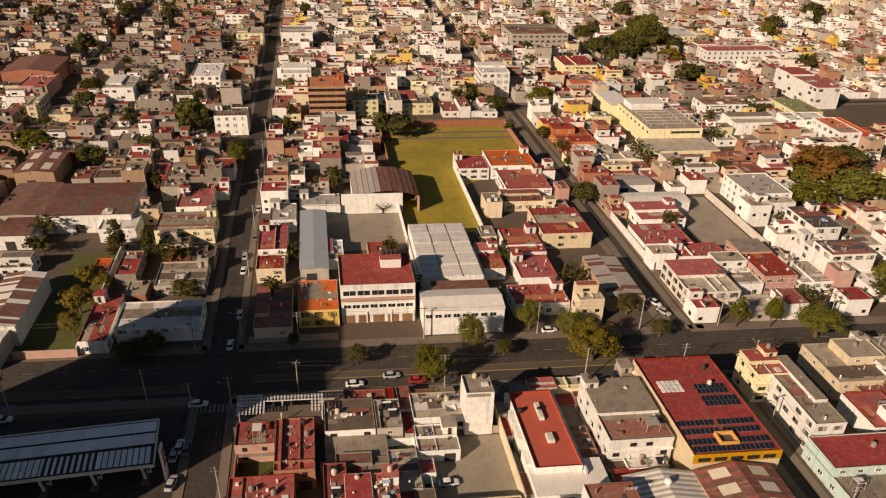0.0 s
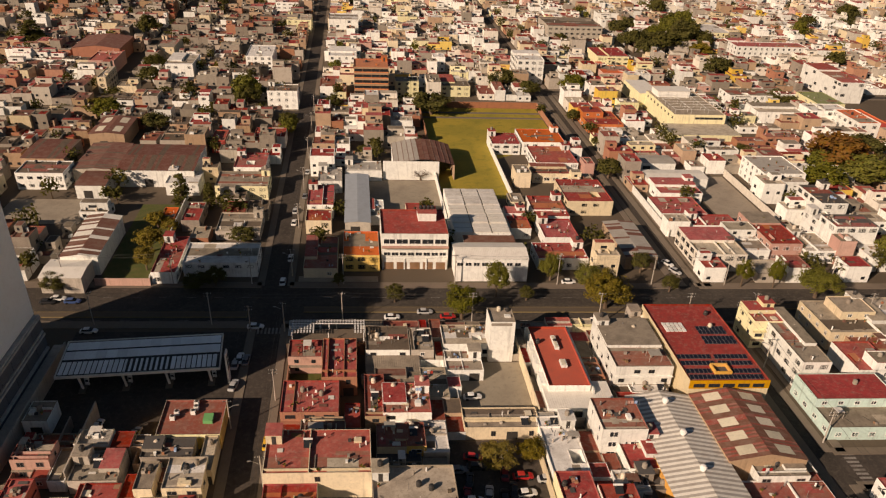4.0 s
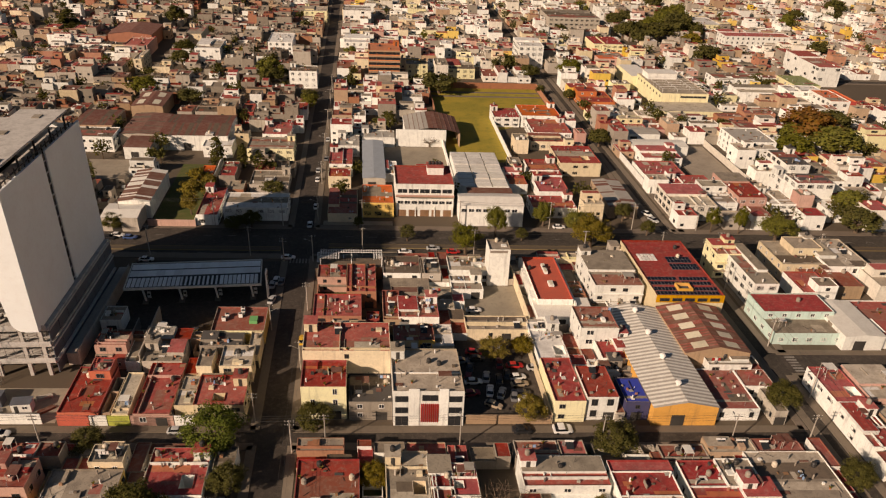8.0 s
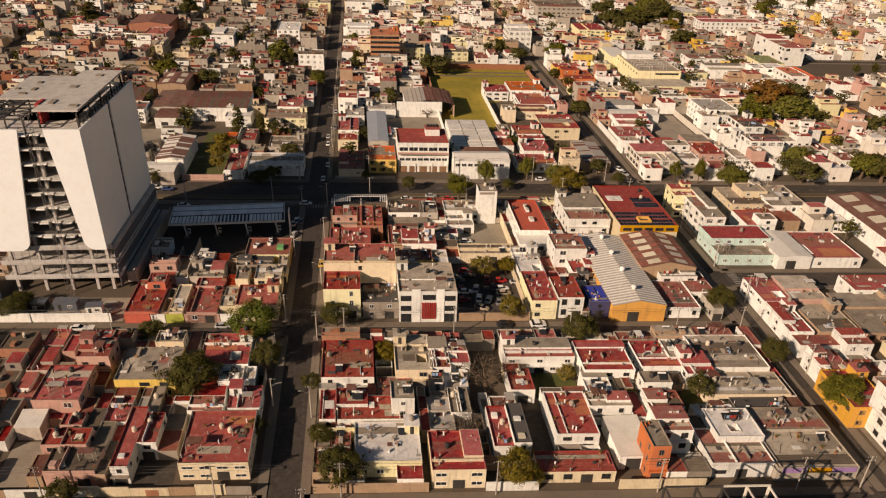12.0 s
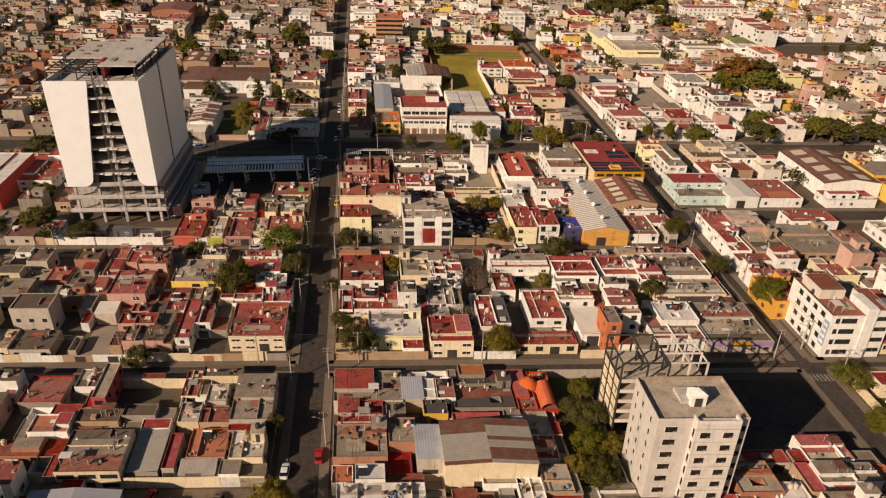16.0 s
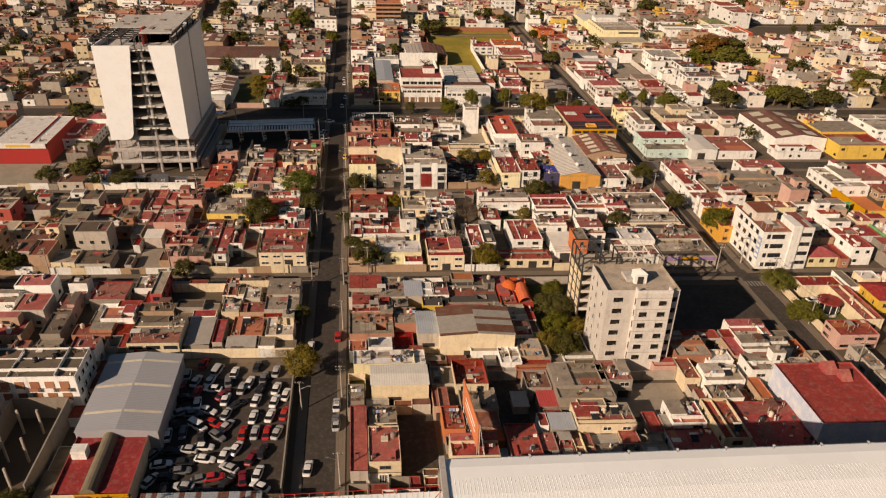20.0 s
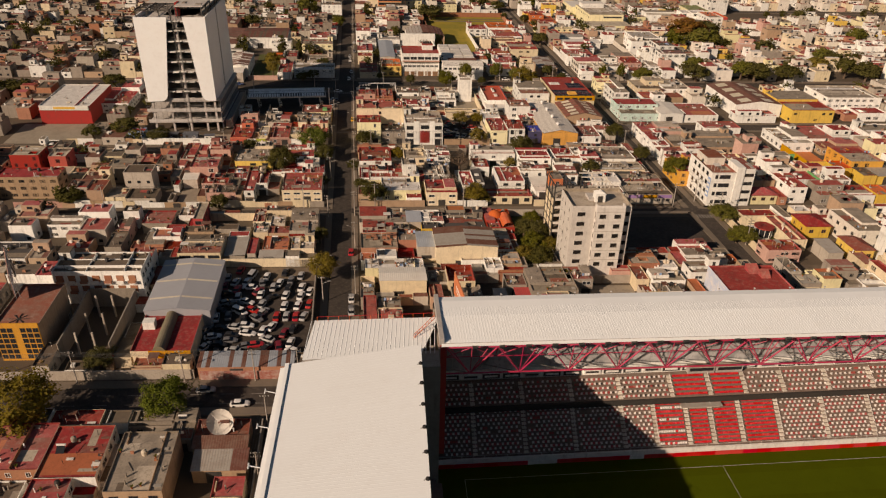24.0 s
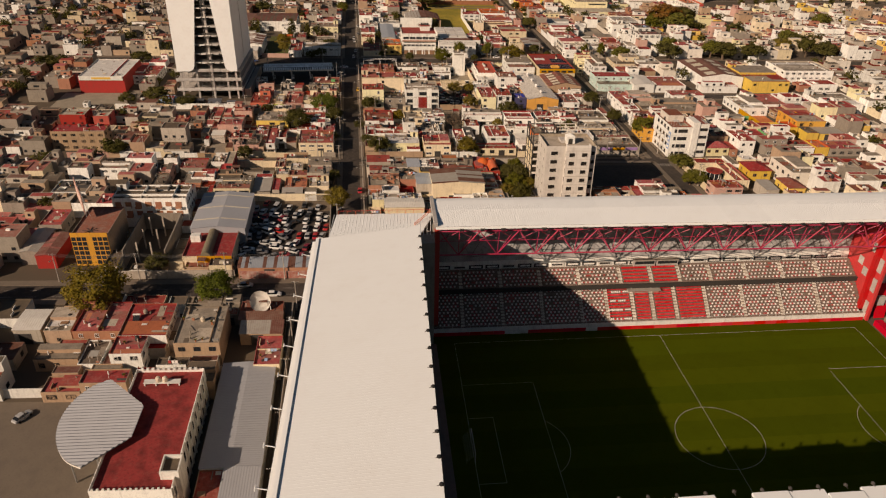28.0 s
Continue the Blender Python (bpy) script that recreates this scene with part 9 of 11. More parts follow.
house(-82.6, -15.2, -77.2, -8.9, 4.0, "r_beige", "w_white", "SE", tanks=2)
house(-76.9, -20.8, -73.9, -8.8, 5.6, "r_beige", "w_red", "SE", dens=0.3)
house(-92.7, -35.2, -83.2, -30.6, 3.2, "r_rust", "w_brick", "SE")
house(-58.2, -39.2, -55.8, -29.5, 3.5, "r_red", "w_concrete", "SE", head=False)
house(-54.2, -36.1, -46.7, -28.0, 3.2, "r_clay", "w_pink", "SE", calm=True, head=False, bits=2, tanks=0)
house(-45.6, -37.2, -38.9, -29.5, 4.0, "r_beige", "w_cream", "SE")
house(-46.9, -26.7, -38.2, -12.0, 4.4, "r_grey", "w_concrete", "SE")
house(-53.3, -19.5, -48.9, -13.7, 3.2, "r_beige", "w_concrete", "SE")
shed(-79.4, -71.6, -63.2, -46.6, 5.6, "sheet_pale", "sheet_pale", ridge=0.8, along="v", strips=3)
vault_hall(-79.1, -86.7, -65.2, -69.0, 4.5)
hotel(-105.2, -59.5, -82.4, -49.3, 10.0)
shed(-62.9, -91.7, -41.2, -86.4, 3.6, "sheet_blue", "w_brick", ridge=0.0, along="u", patch="sheet_rust")
glass_front(-109.9, -83.4, -99.7, -65.4, 10.0)
# ---- south of the stadium avenue ----
arcade_school(-77.0, -176.0, -62.7, -142.4, 8.5)
house(-60.2, -178.0, -55.6, -166.9, 3.6, "r_red", "w_brick", "S", head=False, tanks=0, bits=0, calm=True)
shed(-55.4, -178.0, -48.6, -166.9, 3.8, "sheet_pale", "w_white", ridge=0.0, along="u")
shed(-60.2, -166.7, -48.6, -134.9, 3.8, "sheet_pale", "w_white", ridge=0.4, along="v")
# ---- north of the avenue ----
white_school(-0.7, 159.3, 18.9, 175.5, 12.0)
house(-24.3, 192.2, -15.6, 208.2, 5.2, "r_red", "w_white", "S")
house(-24.3, 181.3, -16.1, 189.8, 4.8, "r_red", "w_cream", "S")
house(-23.5, 154.1, -13.7, 173.4, 3.2, "r_rust", "w_cream", "S")
house(-21.6, 212.6, -13.0, 225.0, 4.8, "sheet_grey", "w_white", "S", tanks=0)
shed(-11.7, 180.8, -3.5, 219.4, 4.5, "sheet_blue", "w_concrete", ridge=0.4, along="v")
house(-3.9, 187.6, 1.3, 199.9, 3.6, "r_white", "w_white", "S", tanks=0)
house(-12.0, 223.8, 1.7, 233.5, 4.0, "sheet_grey", "w_white", "S", tanks=0)
barrel(2.2, 225.0, 29.2, 247.4, 6.0)
house(-12.0, 157.8, -1.4, 172.8, 5.6, "r_orange", "w_yellow", "S", dens=1.0)
shed(20.4, 152.4, 41.4, 162.0, 7.6, "sheet_white", "w_white", ridge=1.2, along="u", windows=True)
shed(24.2, 162.5, 39.4, 166.0, 7.6, "sheet_rust", "w_white", ridge=0.0, along="u")
glazed_hall(22.5, 171.2, 40.1, 204.3, 6.0)
house(41.6, 178.5, 48.3, 193.4, 4.0, "r_red", "w_white", "SW")
house(51.7, 187.4, 63.2, 203.4, 4.0, "r_red", "w_white", "SW")
house(51.3, 172.5, 62.3, 185.5, 4.0, "r_red", "w_white", "SW")
house(46.1, 159.1, 61.4, 169.0, 4.0, "r_red", "w_white", "SW")
house(64.5, 195.9, 80.5, 214.3, 5.6, "r_red", "w_cream", "SW")
shed(72.9, 159.6, 82.7, 182.8, 4.5, "sheet_grey", "w_tan", ridge=0.4, along="v", patch="sheet_rust")
house(47.9, 251.6, 59.6, 264.6, 4.8, "r_red", "w_white", "SW")
house(60.4, 251.8, 78.2, 267.8, 5.6, "r_orange", "w_white", "SW")
house(61.7, 232.0, 78.3, 249.5, 4.8, "r_red", "w_white", "SW")
house(58.8, 223.3, 72.8, 232.5, 4.0, "r_rust", "w_cream", "SW")
house(95.0, 158.5, 109.8, 176.0, 6.0, "r_beige", "w_bone", "SW", dens=1.0, win=(2.2, 1.4), frame_mat="dark_metal", par=0.7, bits=6, head=False)
house(120.4, 165.0, 130.6, 187.0, 6.2, "r_red", "w_pink", "SW", dens=1.0, head=False, win=(1.8, 1.2))
house(131.0, 163.5, 141.0, 176.0, 4.6, "r_beige", "w_white", "SW", dens=0.9)
house(110.6, 164.0, 120.0, 180.0, 4.4, "r_white", "w_white", "SW")
house(146.7, 184.5, 155.8, 199.5, 11.0, "r_dark", "w_white", "SW", dens=0.6, calm=True, head=True, frame_mat="dark_metal", win=(2.2, 1.4))
house(142.2, 177.5, 148.5, 186.0, 8.0, "r_white", "w_white", "SW", dens=0.8, calm=True, frame_mat="dark_metal")
house(142.1, 168.5, 156.0, 177.3, 10.5, "r_dark", "w_white", "SW", dens=0.7, calm=True, head=False, frame_mat="dark_metal", win=(2.2, 1.4), tanks=1)
house(149.5, 158.5, 157.0, 168.3, 4.5, "r_white", "w_white", "SW", dens=0.6, calm=True, head=False, tanks=0)
house(101.2, 206.2, 116.8, 218.8, 4.2, "r_red", "w_white", "SW")
shed(101.0, 219.3, 124.5, 227.5, 4.2, "sheet_white", "w_white", ridge=0.4, along="u")
shed(98.8, 234.2, 118.0, 242.5, 4.2, "sheet_grey", "w_white", ridge=0.4, along="u")
house(104.3, 243.0, 115.0, 253.0, 4.0, "r_red", "w_lemon", "SW")
house(96.0, 279.0, 112.0, 297.5, 4.2, "r_red", "w_orange", "SW", dens=0.9)
house(95.5, 190.0, 111.5, 203.5, 4.0, "r_red", "w_white", "SW")
house(103.0, 181.5, 118.5, 189.6, 4.0, "r_red", "w_white", "SW")
house(143.9, 216.1, 159.9, 234.0, 8.0, "sheet_grey", "w_white", "SW", dens=1.0)
factory(129.0, 266.0, 160.0, 341.0)
brick_block(-8.0, 319.8, 8.5, 334.8, 17.0)
house(-23.9, 449.2, -5.0, 467.9, 12.0, "r_white", "w_white", "S", dens=0.5)
house(241.4, 328.8, 254.3, 365.2, 11.0, "r_red", "w_white", "SW", dens=0.3)
house(213.2, 268.9, 223.0, 288.5, 10.0, "r_orange", "w_white", "SW", dens=1.0, calm=True, head=False, win=(1.6, 1.2), frame_mat="dark_metal", tanks=1)
house(223.1, 268.9, 226.0, 288.5, 10.0, "r_orange", "w_red", "S", dens=0.2, calm=True, head=False, tanks=0)
house(214.0, 301.7, 227.5, 321.4, 8.0, "r_green", "w_lemon", "SW", calm=True, head=False)
house(209.3, 289.7, 217.5, 300.4, 6.0, "r_grey", "w_blue", "SW", calm=True, tanks=2)
house(221.5, 402.6, 265.6, 415.0, 11.0, "r_red", "w_white", "SW", dens=1.0, calm=True, head=False, win=(1.0, 1.2), frame_mat="dark_metal", tanks=0)
house(12.3, 327.4, 23.9, 335.7, 8.0, "r_beige", "w_lemon", "S", dens=1.0)
house(35.1, 329.1, 49.9, 349.3, 5.6, "r_beige", "w_lemon", "SW", dens=0.8)
house(78.3, 354.3, 92.8, 372.4, 13.0, "r_white", "w_white", "SW", dens=1.0)
house(-48.6, 305.1, -34.6, 316.2, 9.0, "r_grey", "w_white", "S", dens=1.0)
house(116.2, 443.0, 151.6, 471.3, 12.0, "r_grey", "w_concrete", "S", dens=1.0)
shed(-93.0, 216.4, -65.8, 241.7, 6.5, "sheet_rust", "w_white", ridge=0.8, along="u", patch="r_brown")
house(-127.0, 213.3, -110.4, 224.6, 6.4, "r_brown", "w_white", "SE", dens=1.0, win=(1.8, 1.0), frame_mat="dark_metal", calm=True)
shed(-129.4, 225.3, -114.0, 244.8, 7.0, "sheet_rust", "w_tan", ridge=0.4, along="u", patch="r_brown")
shed(-109.5, 219.5, -94.5, 245.4, 5.4, "sheet_rust", "w_concrete", ridge=0.5, along="v", patch="r_brown")
yard(-126.0, 187.0, -98.0, 205.5, "yard", "stained pale concrete yard")
shed(-104.4, 206.2, -94.2, 218.9, 5.0, "sheet_rust", "w_white", ridge=0.5, along="u")
house(-74.6, 209.4, -63.2, 220.0, 4.8, "r_white", "w_white", "SE")
house(-57.0, 206.6, -38.8, 219.6, 5.2, "r_grey", "w_lemon", "SE", dens=1.0)
house(-53.0, 224.2, -41.4, 238.7, 4.8, "r_red", "w_white", "SE")
house(-63.9, 182.4, -58.1, 196.1, 4.0, "r_red", "w_grey", "SE")
house(-71.2, 185.7, -66.7, 193.5, 3.2, "r_orange", "w_orange", "SE")
shed(-91.9, 155.4, -81.5, 181.4, 6.0, "sheet_rust", "w_white", ridge=0.8, along="v", patch="sheet_white")
shed(-94.4, 145.6, -83.1, 155.6, 5.0, "sheet_white", "w_concrete", ridge=0.6, along="u")
house(-65.8, 150.5, -59.0, 171.7, 4.0, "r_red", "w_white", "SE")
house(-57.8, 154.5, -36.8, 166.4, 4.8, "r_white", "w_white", "SE")
house(-52.2, 176.7, -38.4, 189.9, 3.2, "r_beige", "w_concrete", "SE")

# ---- yards, fields and walls ----
def fence_row(u0, u1, v, seed):
    """Street-front walls of one plot after another, each with its own colour and height; some have a metal gate."""
    r = random.Random(seed)
    u = u0
    while u < u1 - 2:
        w = min(r.uniform(4, 9), u1 - u)
        m = r.choice(("w_white", "w_cream", "w_grey", "w_tan", "w_concrete", "w_pink", "w_white"))
        wall_run(u, v, u + w - 0.05, v, r.uniform(1.7, 2.7), m)
        if w > 6:
            gate = thing("gate", u + w * 0.4, v - 0.12, 0.0, "dark metal street gate in a boundary wall", "gate")
            part("leaf", door_mesh(2.4, 1.6, r.choice(("dark_metal", "white_frame", "w_brick"))), gate, "", (1.2, 0, 0))
        u += w



yard(-66.5, -84.5, -38.2, -49.0, "asphalt", "dark oil-stained car lot")
yard(-66.5, -48.9, -38.2, -41.5, "dirt_lot", "bare-earth edge of the car lot")
wall_run(-66.0, -40.9, -38.2, -40.9, 2.6, "w_cream")
wall_run(-38.0, -84, -38.0, -42, 2.2, "w_grey")
yard(-96.0, -85.0, -84.0, -61.0, "earth", "roofless concrete shell's floor")
for a in (-96, -84.2):
    wall_run(a, -85, a, -61, 5.5, "w_grey")
wall_run(-96, -61, -84.2, -61, 5.5, "w_grey")
wall_run(-108, -91.3, -64, -91.3, 2.5, "w_concrete")
for i in range(3):
    for j in range(2):
        g = Geo()
        g.box(-93 + 4.0 * j, -82 + i * 8, 0, -92.6 + 4.0 * j, -81.6 + i * 8, 6.5, "w_concrete")
        solid("column", g, "bare concrete column in a roofless shell", "column")
wall_run(-62.5, -91.95, -38.5, -91.95, 2.4, "w_mural", "brick-red wall covered in peeling painted pictures")
yard(10.0, 59.0, 29.4, 87.5, "asphalt", "dark oily car yard")
wall_run(10.2, 57.4, 29.0, 57.4, 2.4, "w_tan")
wall_run(29.2, 57.4, 29.2, 87, 2.6, "w_cream")
yard(14.8, 95.0, 31.8, 114.5, "yard", "pale concrete courtyard")
wall_run(31.6, 94, 31.6, 121, 3.4, "w_cream")
yard(34.0, -66.0, 51.0, -52.8, "yard", "concrete lot with dry grass at its edge")
wall_run(33.5, -51.6, 64, -51.6, 2.6, "w_concrete")
yard(53.5, -36.0, 86.0, -10.0, "asphalt", "dark asphalt lot")
yard(22.5, -44.0, 32.0, -9.0, "weeds", "overgrown garden plot")
wall_run(22.3, -48, 22.3, -9, 2.6, "w_white")
wall_run(32.3, -44, 32.3, -12, 2.6, "w_concrete")
wall_run(22.3, -8.8, 53, -8.8, 2.4, "w_concrete")
yard(-3.4, 199, 21.8, 224.5, "yard", "pale concrete yard")
wall_run(21.9, 176, 21.9, 247, 3.2, "w_white")
yard(118.8, 192.0, 136.0, 231.0, "yard", "pale concrete yard")
wall_run(125.2, 261.5, 157.7, 261.5, 3.2, "w_brick")
wall_run(180.0, 283.0, 180.0, 312.0, 3.2, "w_white")
wall_run(169.2, 308.5, 179.6, 308.5, 3.0, "w_lilac", "lilac painted boundary wall")
wall_run(137.0, 190.0, 137.0, 232.0, 2.8, "w_bone")
wall_run(94.6, 180.0, 94.6, 232.0, 2.8, "w_white")
yard(-81.0, 152.5, -66.0, 202.0, "weeds", "overgrown plot with shrubs")
wall_run(-81.3, 149.5, -66, 149.5, 2.4, "w_pink", "wall with red and white painted lettering bars")
wall_run(-66.2, 150, -66.2, 205, 2.8, "w_white")
yard(-25, 152.0, -2, 155.0, "yard", "paved forecourt", False)
# football field beyond the hall
g = Geo()
g.prism([(23.5, 209.0), (47.8, 209.0), (47.8, 246.0), (79.5, 265.5), (79.5, 311.5), (22.5, 311.5)], 0.0, 0.04, "dry_grass")
solid("field", g, "dry yellow-green playing field", "field", kind="structure")
claim(22.5, 209, 47.5, 311)
claim(47, 265, 80, 312)
wall_run(23, 311.8, 80, 311.8, 3.0, "w_brick")
wall_run(80, 262, 80, 311.8, 3.0, "w_brick")
wall_run(22.6, 247.5, 22.6, 311.8, 2.6, "w_brick")
wall_run(47.9, 209, 47.9, 262, 2.8, "w_white")
# painted plot fronts along the second street
for a, b, m in ((-77.0, -70.4, "w_coral"), (-70.2, -66.6, "w_white"), (-66.4, -61.8, "w_lime"), (-61.6, -52.6, "w_pink"), (-52.4, -48.2, "w_white")):
    wall_run(a, 56.9, b, 56.9, 2.6, m)
# garden walls along the third street
wall_run(-25.4, -1.2, -3.0, -1.2, 2.3, "w_tan")
wall_run(8.2, -1.2, 18.6, -1.2, 2.2, "w_white")
wall_run(-25.4, 12.9, -17.4, 12.9, 3.6, "w_lemon")
wall_run(-25.5, -1.2, -25.5, 12.9, 2.2, "w_tan")
wall_run(34.6, -1.2, 52, -1.2, 2.4, "w_cream")
fence_row(-140, -37.2, -1.2, 5)
fence_row(-150, -112.5, 57.4, 6)
wall_run(-112.2, 57.4, -80.5, 57.4, 2.6, "w_white", "white hoarding round the construction yard")
wall_run(-70, 83.6, -50, 83.6, 3.2, "w_tan")
wall_run(-64.4, 76, -64.4, 96, 4.5, "w_concrete")
wall_run(-110, -141, -84, -141, 2.4, "w_white")
yard(-118, -176, -77.2, -142.5, "paving", "stained grey-brown schoolyard")
wall_run(-46.5, -180, -46.5, -108, 2.6, "w_grey")
yard(-46.2, -190, -36.5, -106, "asphalt", "narrow dark service lane", False)
claim(-46.2, -190, -36, -106)


# ---- concrete apartment block and the steel-framed shell behind it ----
def void_mesh(w, h):
    """An unglazed opening, not cut: a near-black panel painted as the room's shade, a thick raw jamb, a sill and a
    crooked board.
    """
    def build(g):
        a = w / 2
        g.box(-a, -0.01, 0, a, 0.02, h, "room_shade")
        for q in ((-a - 0.06, -0.05, -a, h + 0.06), (a, -0.05, a + 0.06, h + 0.06), (-a, h, a, h + 0.06), (-a - 0.12, -0.12, a + 0.12, 0.0)):
            g.box(q[0], -0.06, q[1], q[2], 0.0, q[3], "w_raw")
        g.box(a * 0.3, -0.03, 0.0, a * 0.8, -0.012, h * 0.22, "w_grey")
    return shared(("void", w, h), build)


def apartment_block(u0, v0, u1, v1, h):
    root = house(u0, v0 + 1.2, u1, v1, h, "r_beige", "w_raw", "", tanks=0, head=False, bits=0, par=0.9, label="bare pale concrete apartment block, six storeys, open windows", name="apartment_block", category="building", lite=False)
    w, d = u1 - u0, v1 - v0 - 1.2
    g = Geo()
    g.box(w * 0.38, -1.6, 0, w * 0.86, -0.004, h, "w_raw")
    g.box(w * 0.38, -1.6, h, w * 0.86, -1.4, h + 0.75, "w_raw")
    g.box(w * 0.38, -1.4, h, w * 0.4, 0.2, h + 0.75, "w_raw")
    g.box(w * 0.84, -1.4, h, w * 0.86, 0.2, h + 0.75, "w_raw")
    part("bay", g, root, "projecting stair bay")
    for k in range(6):
        z = 4.6 + k * 3.0
        for x, y in ((w * 0.16, -0.004), (w * 0.49, -1.604), (w * 0.74, -1.604), (w * 0.94, -0.004)):
            part("window", void_mesh(2.2 if x < w * 0.3 else 1.8 if x < w * 0.9 else 1.2, 1.3), root, "unglazed window opening, its inner shade a flat black panel", (x, y, z))
        for y in (d * 0.25, d * 0.6, d * 0.85):
            part("window", void_mesh(1.0, 1.3), root, "unglazed window opening, its inner shade a flat black panel", (-0.004, y, z), -math.pi / 2)
        part("window", void_mesh(1.0, 1.9), root, "unglazed window opening, its inner shade a flat black panel", (w * 0.38 - 0.004, -0.8, z - 0.2), -math.pi / 2)
        g = Geo()
        g.box(w * 0.375, -1.65, z + 2.0, w * 0.865, -1.604, z + 2.1, "w_concrete")
        part("slab_edge", g, root)
    g = Geo()
    g.box(w * 0.36, d * 0.42, h - 0.85, w * 0.6, d * 0.75, h - 0.1, "slab_grey")
    g.box(w * 0.45, d * 0.35, h - 0.9, w * 0.62, d * 0.55, h + 1.6, "w_white")
    g.box(w * 0.49, d * 0.34, h - 0.85, w * 0.57, d * 0.35 - 0.004, h + 1.0, "dark_metal")
    g.face([(w * 0.44, d * 0.34, h + 1.6), (w * 0.63, d * 0.34, h + 1.6), (w * 0.535, d * 0.45, h + 2.6)], "w_white")
    g.face([(w * 0.63, d * 0.34, h + 1.6), (w * 0.63, d * 0.56, h + 1.6), (w * 0.535, d * 0.45, h + 2.6)], "w_white")
    g.face([(w * 0.63, d * 0.56, h + 1.6), (w * 0.44, d * 0.56, h + 1.6), (w * 0.535, d * 0.45, h + 2.6)], "w_white")
    g.face([(w * 0.44, d * 0.56, h + 1.6), (w * 0.44, d * 0.34, h + 1.6), (w * 0.535, d * 0.45, h + 2.6)], "w_white")
    part("stair_head", g, root, "white stair head with a hipped cap")


def framed_shell(u0, v0, u1, v1, h):
    """Unfinished frame: cream block panels between dark posts on one side, bare slabs, an open steel frame above the top floor."""
    claim(u0, v0, u1, v1)
    w, d = u1 - u0, v1 - v0
    root = thing("framed_building", u0, v0, 0, "unfinished concrete building with cream panels and an open frame on top", "building")
    floors = (5.4, 8.05, 10.7, 13.35, 16.0)
    for k, z in enumerate(floors):
        g = Geo()
        g.box(0.31, 0.1, z - 0.3, w, d, z, "r_beige")
        part("floor_slab", g, root, "bare concrete floor slab")
        g = Geo()
        g.box(-0.1, 0.17, z - 0.3, 0.3, d - 0.32, z, "dark_metal")
        part("edge_beam", g, root, "dark edge beam")
        g = Geo()
        g.box(0.3, -0.1, z - 0.45, w * 0.96, 0.09, z + 0.35, "w_bone")
        part("slab_edge", g, root, "cream slab edge")
    for k, z in enumerate((2.8,) + floors[:-1]):
        top = floors[k] - 0.3
        for j in range(3):
            a, b = 0.25 + (d - 0.3) * j / 3, 0.05 + (d - 0.3) * (j + 1) / 3
            g = Geo()
            if (j + k) % 2:
                m = (a + b) / 2
                for q in ((a, z, m - 0.35, top), (m + 0.35, z, b, top), (m - 0.35, z, m + 0.35, z + 0.7), (m - 0.35, top - 0.6, m + 0.35, top)):
                    g.box(0.02, q[0], q[1], 0.2, q[2], q[3], "w_cream", False)
            else:
                g.box(0.02, a, z, 0.2, b, top, "w_cream", False)
            part("wall_panel", g, root, "cream block panel")
    for i, x in enumerate((0.0, w * 0.3, w * 0.55, w * 0.78, w - 0.15)):
        for j, y in enumerate((0.15, d / 3, d * 2 / 3, d - 0.15)):
            g = Geo()
            lean = i > 2
            g.box(x - 0.16, y - 0.16, 0, x + 0.16, y + 0.16, h, "w_bone" if lean else "dark_metal")
            part("post", g, root, "pale post" if lean else "dark steel post")
    for y in (0.15, d / 3, d * 2 / 3, d - 0.15):
        for a, b, m in ((0.0, w * 0.55, "dark_metal"), (w * 0.55, w, "w_bone")):
            if m == "w_bone" or y in (0.15, d - 0.15):
                g = Geo()
                g.box(a, y - 0.12, h, b, y + 0.12, h + 0.3, m)
                part("beam", g, root)
    for x in (0.15, w * 0.3, w * 0.55, w * 0.78, w - 0.15):
        g = Geo()
        g.box(x - 0.12, 0.15, h - 0.3, x + 0.12, d - 0.15, h, "dark_metal" if x < w * 0.6 else "w_bone")
        part("beam", g, root)
    g = Geo()
    g.tube((0.2, 0.2, 16.0), (w * 0.3, 0.2, h), 0.09, 0.09, "dark_metal", 5)
    part("brace", g, root)
    for a, b in ((1.5, 2.2), (3.6, 5.0), (8.0, 1.5)):
        g = Geo()
        g.box(a, b, 16.0, a + 1.6, b + 0.5, 16.4, "r_brown")
        part("debris", g, root, "heap of building debris")


apartment_block(33.3, -49.2, 49.8, -36.4, 22.8)
framed_shell(33.4, -29.4, 51.0, -19.4, 20.2)
# lot in the building's shadow, the shade put in as dark asphalt
yard(33.2, -19.2, 58.0, -9.4, "asphalt", "asphalt yard beside the unfinished building, laid dark for its shade")


